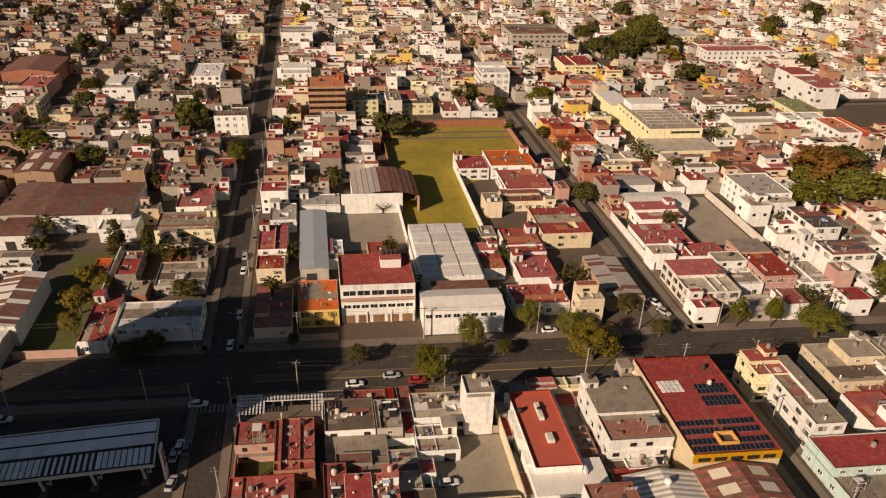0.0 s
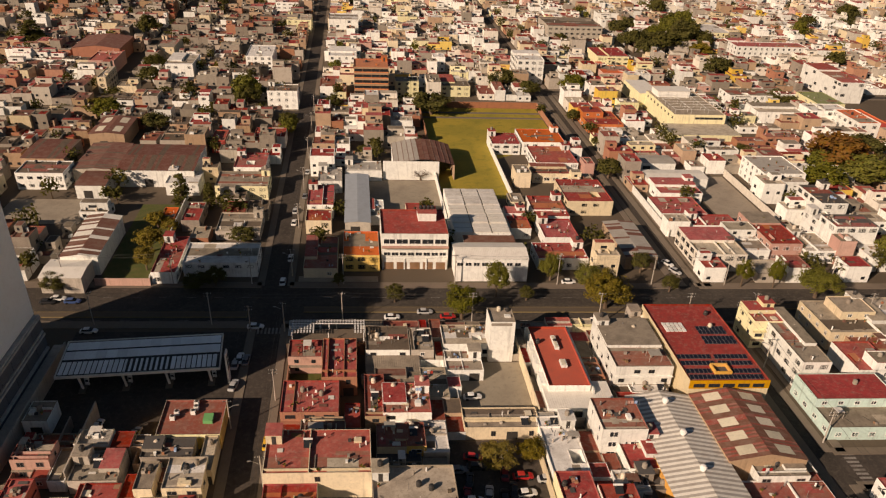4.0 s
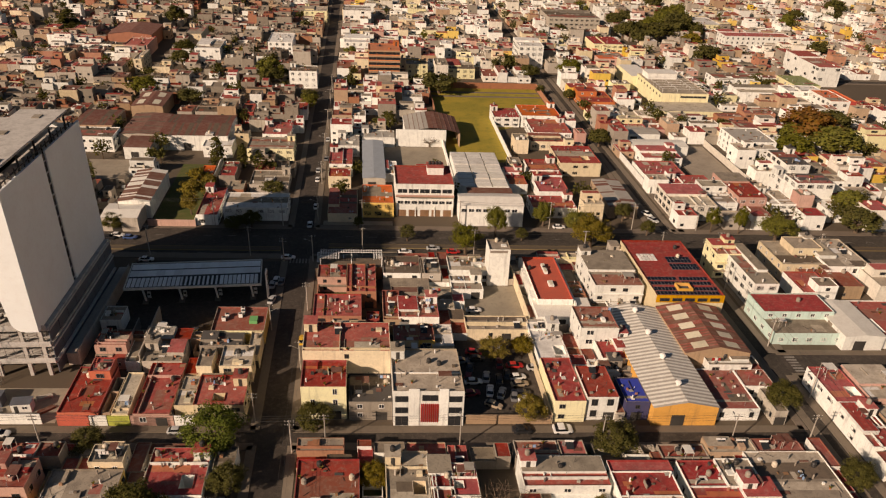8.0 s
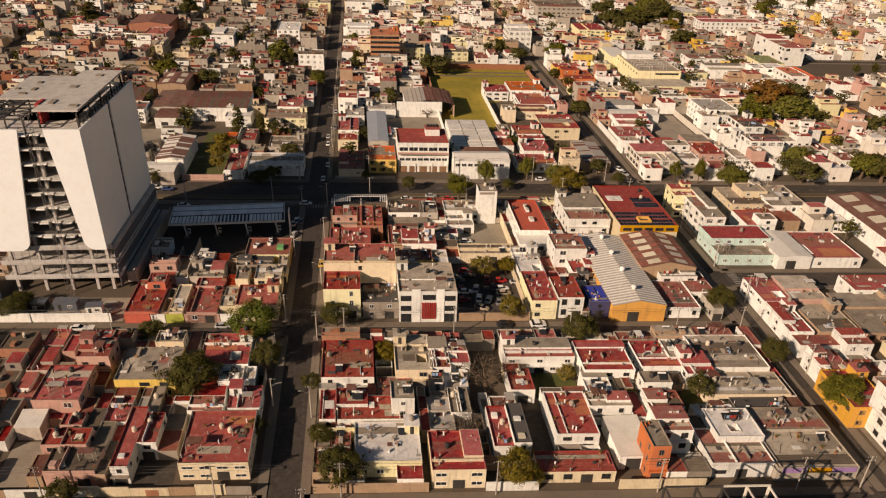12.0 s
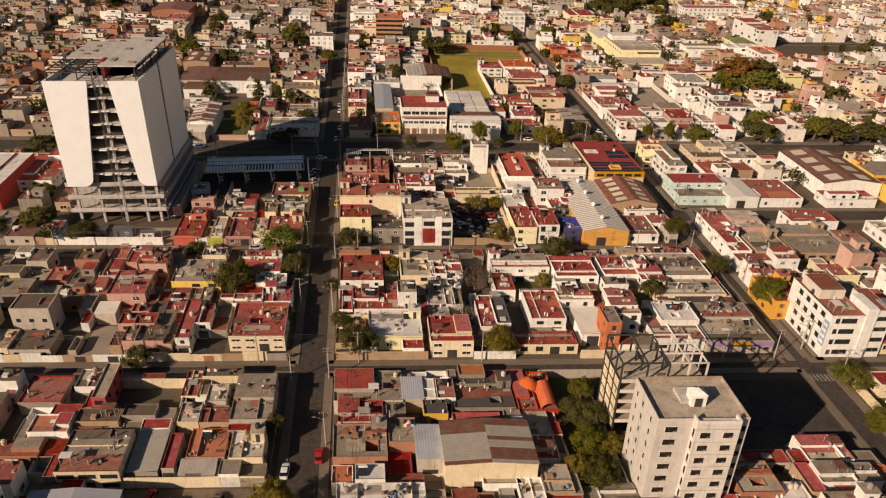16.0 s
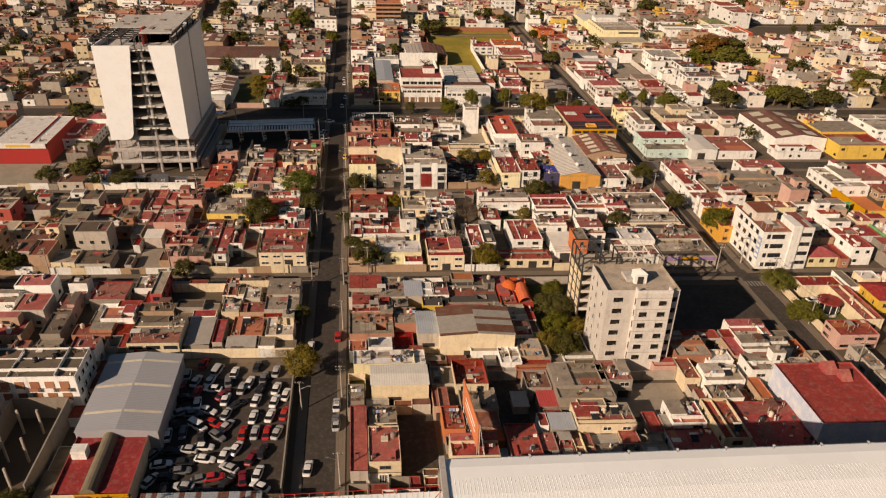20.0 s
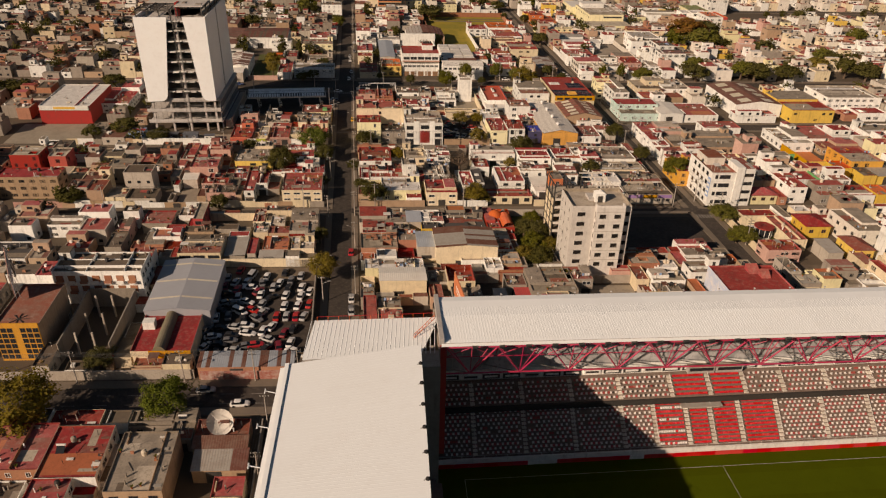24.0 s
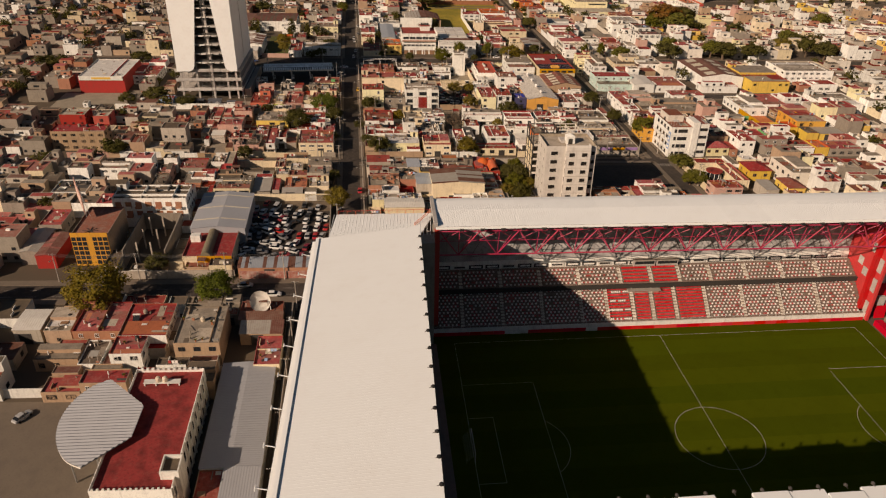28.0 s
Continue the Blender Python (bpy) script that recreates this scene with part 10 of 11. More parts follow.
# ---- billboard, dish, dome, mast ----
def billboard(u, v, z0, h, length, turn, face="w_orange", base=0.0, label="tall red-orange billboard on a white lattice frame"):
    root = thing("billboard", u, v, 0, label, "billboard", turn=turn)
    g = Geo()
    g.box(-length / 2, -0.1, z0, length / 2, 0.1, z0 + h, face)
    part("panel", g, root, "printed panel")
    for i in range(2):
        g = Geo()
        g.box(-length * 0.3, -0.13, z0 + h * (0.35 + 0.2 * i), length * 0.3, -0.1, z0 + h * (0.42 + 0.2 * i), "w_white")
        part("lettering", g, root, "white bar of lettering")
    g = Geo()
    for i in range(5):
        x = -length / 2 + length * i / 4
        g.tube((x, 0.2, z0 - 0.6 if base else 0), (x, 0.2, z0 + h), 0.07, 0.07, "white_frame", 5)
        g.tube((x, 0.2, z0 + h), (x, 1.2 if base else 2.2, z0 - 0.6 if base else 0), 0.06, 0.06, "white_frame", 5)
    for k in range(9):
        z, dz = (z0 - 0.6 + (h + 0.6) * k / 9, (h + 0.6) / 9) if base else ((z0 + h) * k / 9, (z0 + h) / 9)
        g.tube((-length / 2, 0.2, z), (length / 2, 0.2, z + dz), 0.04, 0.04, "white_frame", 4)
    part("lattice", g, root, "white lattice frame")
    if base:
        g = Geo()
        g.tube((-length * 0.32, 0.7, base), (-length * 0.32, 0.7, z0 + h * 0.6), 0.3, 0.25, "steel", 8)
        part("mast", g, root, "grey steel mast")


billboard(-0.6, -72.9, 6.5, 6.5, 14.0, radians(-82))


def satellite_dish(u, v, z, r):
    root = thing("satellite_dish", u, v, z, "large pale mesh satellite dish on a roof stand", "satellite dish")
    g = Geo()
    ax = Vector((0.35, -0.75, 0.56)).normalized()
    q = ax.to_track_quat("Z", "Y")
    rings, sides = 5, 20
    c = Vector((0, 0, 2.0))
    for j in range(rings):
        for i in range(sides):
            pts = []
            for jj, ii in ((j, i), (j, i + 1), (j + 1, i + 1), (j + 1, i)):
                rr, a = r * jj / rings, 6.2832 * ii / sides
                pts.append(tuple(c + q @ Vector((rr * math.cos(a), rr * math.sin(a), 0.9 * (jj / rings) ** 2))))
            g.face(pts if j else pts[1:], "sheet_white")
    part("reflector", g, root)
    g = Geo()
    for i in range(3):
        a = 2.094 * i
        g.tube(tuple(c + q @ Vector((r * 0.9 * math.cos(a), r * 0.9 * math.sin(a), 0.75))), tuple(c + q @ Vector((0, 0, 1.9))), 0.04, 0.04, "steel", 4)
    part("feed_arms", g, root)
    g = Geo()
    g.tube((0, 0, 0), (0, 0, 2.0), 0.2, 0.15, "steel", 8)
    part("stand", g, root)


satellite_dish(-54.6, -111.6, 3.24, 2.7)
g = Geo()
g.lathe([(2.3, 0), (2.2, 0.7), (1.8, 1.4), (1.1, 2.0), (0.4, 2.3), (0.05, 2.35)], "r_orange", 18)
solid("dome", g, "orange-red painted roof dome", "dome", u=18.4, v=-15.5, z=3.24)
g = Geo()
for i in range(12):
    a, b = math.pi * i / 12, math.pi * (i + 1) / 12
    g.face([(1.8 - 1.8 * math.cos(a), 0, 1.8 * math.sin(a)), (1.8 - 1.8 * math.cos(a), 8, 1.8 * math.sin(a)), (1.8 - 1.8 * math.cos(b), 8, 1.8 * math.sin(b)), (1.8 - 1.8 * math.cos(b), 0, 1.8 * math.sin(b))], "r_orange")
solid("roof_vault", g, "orange-red barrel roof vault", "vault", u=19.7, v=-23.5, z=3.24)
billboard(-112.0, -66.1, 11.0, 6.0, 16.0, radians(-61), "w_pink", 9.64, "faded pink and white billboard on a roof mast")
# red supermarket box west of the tower
house(-161.0, 82.0, -139.5, 114.0, 8.0, "r_white", "w_red", "S", dens=0.0, tanks=0, head=False, bits=2, label="red box-like shop building with a pale roof", name="shop", category="shop")
g = Geo()
g.box(0, 0, 0, 20.6, 0.4, 2.0, "w_white")
fascia = solid("shop_fascia", g, "white fascia with a yellow bar of lettering over the shop front", "fascia", u=-160.6, v=81.55, z=6.2)
g = Geo()
g.box(6.0, -0.06, 0.5, 15.0, -0.003, 1.5, "w_yellow")
part("lettering", g, fascia, "yellow bar of lettering")
yard(-168, 58.2, -134.5, 81.5, "yard", "pale concrete car park")

# ---- beyond the avenue, west ----
house(-104.4, 347.6, -90.5, 368.9, 9.0, "r_white", "w_white", "S", dens=0.4)
shed(-114.2, 253.5, -100.3, 274.1, 6.0, "sheet_rust", "w_tan", ridge=0.8, along="v", lights=2)
shed(-161.7, 380.5, -136.1, 409.5, 8.0, "sheet_rust", "w_brick", ridge=1.5, along="v")
house(-146.7, 359.4, -133.6, 381.5, 7.0, "r_red", "w_pink", "S", dens=0.9)
house(-66.6, 370.4, -52.3, 394.7, 8.0, "r_white", "w_white", "S")
house(-49.2, 256.1, -36.6, 266.6, 5.0, "r_red", "w_white", "S")
house(-65.4, 249.8, -59.9, 261.7, 5.5, "r_red", "w_red", "S")
house(-21.8, 370.8, -6.6, 389.7, 9.0, "r_white", "w_white", "S", dens=1.0)
house(-117.4, 381.4, -107.0, 403.4, 9.0, "r_grey", "w_cream", "S", dens=0.8)
house(-132.0, 325.3, -127.9, 344.1, 8.0, "r_beige", "w_cream", "SE", dens=0.9)
house(-51.8, 463.7, -35.7, 481.5, 8.0, "r_beige", "w_lemon", "S", dens=1.0)
house(-63.9, 521.5, -47.6, 535.8, 8.0, "r_red", "w_white", "S")
house(-80.5, 305.3, -75.5, 314.8, 6.0, "r_red", "w_white", "S")
# ---- beyond the avenue, east ----
house(154.2, 257.9, 166.7, 263.3, 5.0, "r_rust", "w_brick", "S")
house(154.1, 247.4, 165.8, 254.0, 4.5, "r_rust", "w_tan", "S")
house(169.6, 263.2, 184.5, 272.0, 5.0, "r_rust", "w_brick", "S")
house(168.5, 252.4, 179.9, 257.7, 4.5, "r_red", "w_brick", "S")
house(136.8, 247.2, 149.6, 252.2, 5.0, "r_grey", "w_white", "SW")
house(179.8, 320.2, 202.0, 332.6, 6.0, "r_grey", "w_white", "SW")
house(179.5, 291.3, 201.2, 303.8, 7.0, "r_beige", "w_white", "SW")
house(217.7, 461.3, 246.5, 488.3, 6.0, "r_white", "w_lemon", "S", dens=0.9)
house(221.3, 430.9, 242.8, 441.3, 7.0, "r_red", "w_white", "S")
house(126.4, 356.9, 143.3, 373.0, 6.0, "r_orange", "w_pink", "S")
house(131.3, 384.5, 149.7, 405.1, 8.0, "r_red", "w_lemon", "S", dens=1.0)
house(203.0, 288.5, 221.6, 299.0, 9.0, "r_white", "w_white", "SW")

# ---- smaller houses that fill the blocks ----
WALLS_ = ["w_white"] * 5 + ["w_cream"] * 4 + ["w_grey"] * 6 + ["w_concrete"] * 5 + ["w_tan"] * 4 + ["w_pink"] * 1 + ["w_brick"] * 2 + ["w_lemon"]
ROOFS_ = ["r_red"] * 9 + ["r_rust"] * 6 + ["r_grey"] * 7 + ["r_beige"] * 3 + ["r_white"] * 2 + ["r_clay"] * 2 + ["sheet_rust", "sheet_grey"]


def fill(u0, v0, u1, v1, rows, sides="S", seed=1, tall=0.25, skip=0.1, walls=None, roofs=None):
    """Houses in rows over a stretch of the grid, where nothing stands yet."""
    r = random.Random(seed)
    step = (v1 - v0) / rows
    for j in range(rows):
        a, b = v0 + step * j, v0 + step * (j + 1)
        u = u0
        while u < u1 - 3:
            w = min(r.uniform(5, 10.5), u1 - u)
            if u1 - u - w < 3:
                w = u1 - u
            e, f = a + r.choice((0, 0, r.uniform(0, 2))), b - r.choice((0, 0.2, r.uniform(0, 3)))
            h = 3.0 if (k := r.random()) > 0.5 else (5.3 if k > tall * 0.4 else 8.0)
            h += r.uniform(-0.3, 0.5)
            roof, wall, go = r.choice(roofs or ROOFS_), r.choice(walls or WALLS_), r.random() > skip
            tries = ((u + 0.1, e, u + w - 0.15, f), (u + w * 0.45, e, u + w - 0.15, f), (u + 0.1, e, u + w * 0.55, f), (u + 0.1, (e + f) / 2, u + w - 0.15, f), (u + 0.1, e, u + w - 0.15, (e + f) / 2))
            for t in tries:
                if go and t[2] - t[0] > 2.4 and t[3] - t[1] > 2.4 and is_free(*t, 0.4):
                    if t is tries[0]:
                        lot(*t, h, roof, wall, sides)
                    else:
                        house(*t, min(h, 4.0), roof, wall, sides, 0.6, tanks=0)
                    break
            u += w


SHADY = ["w_grey"] * 6 + ["w_concrete"] * 3 + ["w_tan"] * 3 + ["w_brick"] * 1 + ["w_pink"] * 1 + ["w_cream"] * 4 + ["w_white"] * 6
fill(-25.6, 57, 84.0, 128.5, 9, "SW", 11, 0.1)
fill(-25.6, -1, 84.0, 49, 6, "SW", 12, 0.1)
fill(-25.6, -104, 86.0, -8, 12, "SW", 13, 0.05)
fill(-84, 57, -37, 128.5, 8, "SE", 14, 0.1, walls=SHADY)
fill(-92, -1, -37, 49, 6, "SE", 15, 0.1, walls=SHADY, roofs=["r_red"] * 9 + ["r_rust"] * 4 + ["r_grey"] * 2)
fill(-100, -91, -37, -8, 9, "SE", 16, 0.05, walls=SHADY, roofs=["r_brown"] * 6 + ["r_grey"] * 2 + ["r_rust"] * 4)
fill(-104, -190, -46.5, -105, 9, "SE", 17, 0.05, walls=SHADY, roofs=["r_brown"] * 5 + ["r_grey"] * 2 + ["r_red"] * 3)
fill(93.5, -1, 124, 72.5, 8, "SW", 19)
fill(96.5, -100, 125, -8, 9, "SW", 20)


def infill(u0, v0, u1, v1, seed, walls, roofs):
    """Low sheds, passages and walled patios in the gaps that the houses of a block leave."""
    r = random.Random(seed)
    nu, nv = int(u1 - u0), int(v1 - v0)
    free = [[True] * nv for _ in range(nu)]
    for a, b, c, d in TAKEN:
        for i in range(max(0, int(a - u0 + 0.35)), min(nu, int(math.ceil(c - u0 - 0.35)))):
            for j in range(max(0, int(b - v0 + 0.35)), min(nv, int(math.ceil(d - v0 - 0.35)))):
                free[i][j] = False
    for j in range(nv):
        for i in range(nu):
            if not free[i][j]:
                continue
            a = b = 1
            while a < r.choice((4, 6, 7)) and i + a < nu and free[i + a][j]:
                a += 1
            while b < r.choice((4, 6, 8)) and j + b < nv and all(free[i + k][j + b] for k in range(a)):
                b += 1
            for k in range(a):
                for m in range(b):
                    free[i + k][j + m] = False
            if a < 2 or b < 2 or a * b < 6 or r.random() < 0.18:
                continue
            h, roof, wall = r.uniform(2.2, 3.6), r.choice(roofs), r.choice(walls)
            g = Geo()
            w, d = a - 0.1, b - 0.1
            if r.random() < 0.3:
                for q in ((0, 0, w, 0.15), (0, d - 0.15, w, d), (0, 0.15, 0.15, d - 0.15), (w - 0.15, 0.15, w, d - 0.15)):
                    g.box(*q[:2], 0, *q[2:], h * 0.75, wall, False)
                g.box(0.15, 0.15, 0, w - 0.15, d - 0.15, 0.05, r.choice(("yard", "earth", "weeds")), False)
                lab = "small walled patio between houses"
            else:
                shell(g, w, d, h, wall, 0.2, 0.12, 0.0, roof, r.choice((roof, roof, "rim_grime", wall)))
                g.box(0.12, 0.12, h - 0.3, w - 0.12, d - 0.12, h - 0.2, roof, False)
                lab = "low %s outbuilding with %s roof between houses" % (WALLNAME[wall], ROOFNAME[roof])
            claim(u0 + i, v0 + j, u0 + i + a, v0 + j + b)
            solid("outbuilding", g, lab, "outbuilding", u=u0 + i, v=v0 + j, z=0)


LOW_R = ["r_grey"] * 3 + ["r_red"] * 3 + ["r_rust"] * 3 + ["sheet_grey", "sheet_rust", "r_brown"]
LOW_W = ["w_grey"] * 3 + ["w_concrete"] * 2 + ["w_tan"] * 2 + ["w_cream", "w_white", "w_white"]
for i, (a, b, c, d) in enumerate(((-25.4, 58, 84, 128), (-25.4, 0, 84, 49), (-25.4, -100, 86, -9), (-80, 58, -37.5, 100), (-90, 0, -37.5, 49), (-90, -90, -37.5, -9), (-100, -140, -47, -105))):
    infill(a, b, c, d, 40 + i, LOW_W, LOW_R)
pavements()

# ---- cars ----
car(-28.0, 164.8, 92, "white")
car(-28.8, 196.8, 90, "silver")
car(-91.1, 140.7, 0, "black")
car(-84.7, 140.9, 0, "blue")
car(-34.5, 129.1, 0, "white")
car(-37.6, 113.6, 88, "silver")
car(-35.2, 115.2, 88, "grey")
car(-63.8, 92.0, 80, "white")
car(-87.8, 53.9, 0, "white")
car(-51.4, 54.7, 0, "silver")
car(22.3, 54.7, 0, "black")
car(31.1, 54.7, 0, "white")
car(-29.3, 151.2, 90, "white")
car(56.0, 26.0, 90, "blue")
car(87.4, 162.3, -60, "white")
car(88.0, 157.6, -60, "silver")
car(101.5, 155.4, 0, "black")
car(127.4, 156.0, 0, "red")
car(138.8, 157.6, 0, "black")
car(-88.9, 142.2, 0, "white")
car(-76.2, 127.2, 0, "white")
car(10.1, 135.9, 0, "silver")
car(53.6, 151.5, 0, "white")
car(-43.2, 177.0, 10, "white")
car(-26.4, 230.4, 90, "silver")
car(-26.2, 208.8, 90, "grey")
car(-28.6, 188.1, 90, "white")
car(-36.9, 105.8, 80, "silver")
car(-63.9, 92.7, 75, "white")
car(-55.3, 90.2, 75, "silver")
car(-34.7, -37.6, 88, "white")
car(-28.1, -33.5, 90, "red")
car(-28.0, -59.0, 90, "silver")
car(-28.1, -64.4, 90, "grey")
car(-28.0, -59.1, 90, "white")
car(-28.0, -65.1, 90, "silver")
car(-33.3, -77.6, 85, "white")
car(102.9, -19.2, 5, "white")
car(-49.0, -89.3, 0, "white")
car(-60.6, -96.0, 0, "silver")
car(-59.7, -43.6, 80, "red")
car(-57.0, -49.9, 75, "white")
car(-53.4, -55.0, 60, "wine")
car(-51.9, -47.3, 85, "white")
car(-49.5, -52.9, 85, "silver")
car(-48.0, -50.8, 80, "white")
car(-46.9, -45.0, 85, "black")
car(-44.9, -49.2, 85, "grey")
car(-42.3, -47.0, 85, "silver")
car(-41.7, -53.1, 80, "white")
car(-39.4, -55.3, 80, "white")
car(-52.6, -56.5, 85, "white")
car(-55.9, -60.2, -25, "white")
car(-58.7, -61.1, 5, "grey")
car(-61.4, -60.5, 30, "silver")
car(-51.7, -61.3, 75, "silver")
car(-41.7, -57.4, 80, "white")
car(-51.1, -65.2, 60, "silver")
car(-57.1, -65.1, -35, "white", True)
car(-45.8, -62.4, 85, "white")
car(-42.2, -62.1, 80, "white")
car(-39.2, -61.5, 80, "red")
car(-47.4, -67.2, 88, "red")
car(-44.9, -67.2, 88, "silver")
car(-42.4, -67.3, 88, "red")
car(-40.3, -67.3, 75, "silver")
car(-52.6, -68.0, -40, "grey")
car(-54.8, -71.2, -5, "white")
car(-54.0, -74.6, -10, "white")
car(-50.3, -73.5, 80, "white")
car(-48.2, -71.7, 70, "white")
car(-44.8, -74.5, 75, "wine")
car(-42.8, -72.8, 80, "black")
car(-61.0, -72.4, 0, "black")
car(-62.4, -75.8, 10, "white")
car(-58.0, -75.4, 0, "black")
car(-60.5, -79.2, 0, "black")
car(-58.2, -77.6, 5, "grey")
car(-53.7, -79.8, 15, "grey")
car(-51.5, -79.4, 10, "red")
car(-49.5, -58.3, 40, "black")
car(-54.0, -64.2, -30, "red")
car(-61.6, -55.9, 20, "black")
car(-59.3, -53.9, 80, "red")
car(15.4, 82.4, -10, "red")
car(22.1, 83.8, 88, "white")
car(24.7, 77.2, 0, "red")
car(21.1, 78.1, 85, "wine")
car(24.5, 72.8, 5, "white")
car(17.1, 72.8, 80, "silver")
car(13.8, 71.1, 0, "white")
car(17.2, 67.8, 80, "white")
car(20.0, 71.9, 85, "black")
car(22.2, 73.7, 85, "black")
car(24.6, 70.3, 5, "tan")
car(19.8, 67.0, 70, "silver")
car(22.6, 66.2, 80, "grey")
car(24.5, 67.0, 0, "black")
car(25.2, 64.6, 10, "white")
car(12.8, 72.8, 80, "wine")
car(12.7, 66.9, 10, "wine")
car(15.7, 79.9, 0, "black")
car(11.8, 79.0, 0, "grey")
car(13.7, 76.3, 80, "black")
car(17.3, 63.0, -30, "tan")
car(29.6, 76.4, 0, "silver")
car(13.5, 92.8, 0, "white")
car(18.0, 101.3, 0, "white")
car(22.1, 55.2, 0, "black")
car(31.1, 55.6, 0, "white")
car(-100.9, -147.7, 60, "silver")
car(-52.4, -100.8, 0, "white")
car(-27.4, 87.2, 90, "yellow")
car(16.1, 133.7, 0, "red")
car(1.1, 133.4, 0, "white")
car(-36.8, 115.9, 88, "white")
car(-113.7, -1.7, 0, "grey")
car(-62.9, -67.5, 95, "white")
car(-56.0, -53.0, 170, "white")
car(-42.3, -82.0, 150, "white")
car(-59.9, -66.7, 95, "grey")
car(-45.8, -79.9, 100, "wine")
car(-43.0, -78.6, 80, "white")
car(-56.9, -81.6, 170, "silver")
car(-63.5, -79.9, 60, "white")
car(-62.7, -47.7, 95, "silver")
car(-45.8, -57.0, 80, "white")
car(-55.9, -46.4, 75, "silver", True)
car(-52.5, -83.0, 170, "black")
car(-60.4, -82.3, 100, "black")
car(-52.9, -50.4, 100, "grey")
car(-62.7, -64.2, 150, "black")
car(-45.3, -53.3, 75, "black")
car(-48.7, -80.9, 60, "black")
car(-58.6, -57.7, 95, "white")
car(-48.9, -77.0, 150, "silver")
car(-58.0, -71.8, 170, "silver")
car(-62.9, -52.3, 95, "wine")
car(-64.5, -72.8, 60, "grey")
car(-55.9, -68.0, 100, "black")
car(-60.2, -50.1, 75, "white")

# ---- the town beyond ----
far_rnd = random.Random(99)


def far_house(g, u, v, w, d, h, roof, wall, sides):
    """A distant house: walls, parapet, sunk roof, a few windows, a stair head or tank."""
    r = far_rnd
    x1, y1, p = u + w, v + d, 0.3
    for a, b in (((u, v), (x1, v)), ((x1, v), (x1, y1)), ((x1, y1), (u, y1)), ((u, y1), (u, v))):
        g.face([(*a, 0), (*b, 0), (*b, h), (*a, h)], wall)
    rim = r.choice((roof, roof, "rim_grime", wall))
    ring_o, ring_i = [(u, v), (x1, v), (x1, y1), (u, y1)], [(u + p, v + p), (x1 - p, v + p), (x1 - p, y1 - p), (u + p, y1 - p)]
    for k in range(4):
        a, b, c, e = ring_o[k], ring_o[(k + 1) % 4], ring_i[(k + 1) % 4], ring_i[k]
        g.face([(*a, h), (*b, h), (*c, h - 0.02), (*e, h - 0.02)], rim)
    g.face([(*q, h - 0.25) for q in ring_i], roof)
    for k in range(4):
        b, a = ring_i[k], ring_i[(k + 1) % 4]
        g.face([(*a, h - 0.25), (*b, h - 0.25), (*b, h - 0.02), (*a, h - 0.02)], roof)
    n = max(1, int(w / 3))
    for s in range(max(1, int(h / 3))):
        for i in range(n):
            if r.random() < 0.5:
                a, z = u + w * (i + 0.5) / n, s * 3 + 1.0
                ww = min(1.15, w / n - 0.6) / 2
                g.box(a - ww, v - 0.05, z, a + ww, v, z + 1.0, "glass_dark", False)
        if r.random() < 0.6:
            b, z = v + d * r.uniform(0.25, 0.75), s * 3 + 1.0
            x = u - 0.05 if "W" in sides else x1
            g.box(x, b - 0.7, z, x + 0.05, b + 0.7, z + 1.2, "glass_dark", False)
    k = r.random()
    if k < 0.45:
        ww, dd = w * r.uniform(0.35, 1.0), d * r.uniform(0.3, 0.55)
        a, b = r.choice((u, x1 - ww)), y1 - dd - r.choice((0, 0, d * 0.2))
        hh = h + r.uniform(1.8, 2.4)
        g.box(a, b, h - 0.25, a + ww, b + dd, hh, wall, False)
        g.box(a + 0.25, b + 0.25, hh, a + ww - 0.25, b + dd - 0.25, hh + 0.03, r.choice((roof, "r_grey", "r_red")), False)
        g.box(a + ww * 0.3, b - 0.04, h + 0.5, a + ww * 0.6, b, h + 1.4, "glass_dark", False)
    if r.random() < 0.5:
        a, b = r.uniform(u + 0.4, x1 - 2.4), r.uniform(v + 0.4, y1 - 2.4)
        g.box(a, b, h - 0.25, a + r.uniform(0.6, 2.0), b + r.uniform(0.6, 2.0), h + r.uniform(0.1, 0.7), r.choice((wall, "w_white", "w_grey")), False)
    for _ in range(r.choice((2, 3, 4))):
        # patches, boxes and low walls on the roof
        a, b, e = r.uniform(u + 0.4, x1 - 1.6), r.uniform(v + 0.4, y1 - 1.6), r.random()
        if e < 0.45:
            g.box(a, b, h - 0.26, min(x1 - 0.3, a + r.uniform(1, 4)), min(y1 - 0.3, b + r.uniform(1, 4)), h - 0.235, r.choice(("r_red", "r_rust", "r_grey", "r_beige", "sheet_rust", "r_brown")), False)
        elif e < 0.75:
            g.box(a, b, h - 0.25, a + r.uniform(0.4, 1.1), b + r.uniform(0.4, 1.1), h + r.uniform(0.2, 0.9), r.choice(("w_grey", "dark_metal", "w_white", "w_brick", "sheet_grey")), False)
        else:
            g.box(a, b, h - 0.25, a + 0.15, min(y1 - 0.3, b + r.uniform(1, 4)), h + r.uniform(0.1, 0.8), wall, False)
    if k < 0.7:
        a, b = r.uniform(u + 1, x1 - 1), r.uniform(v + 1, y1 - 1)
        g.lathe([(0.55, 0), (0.55, 0.9), (0.2, 1.2)], r.choice(("black_plastic", "cream_plastic")), 6, (a, b, h - 0.25))


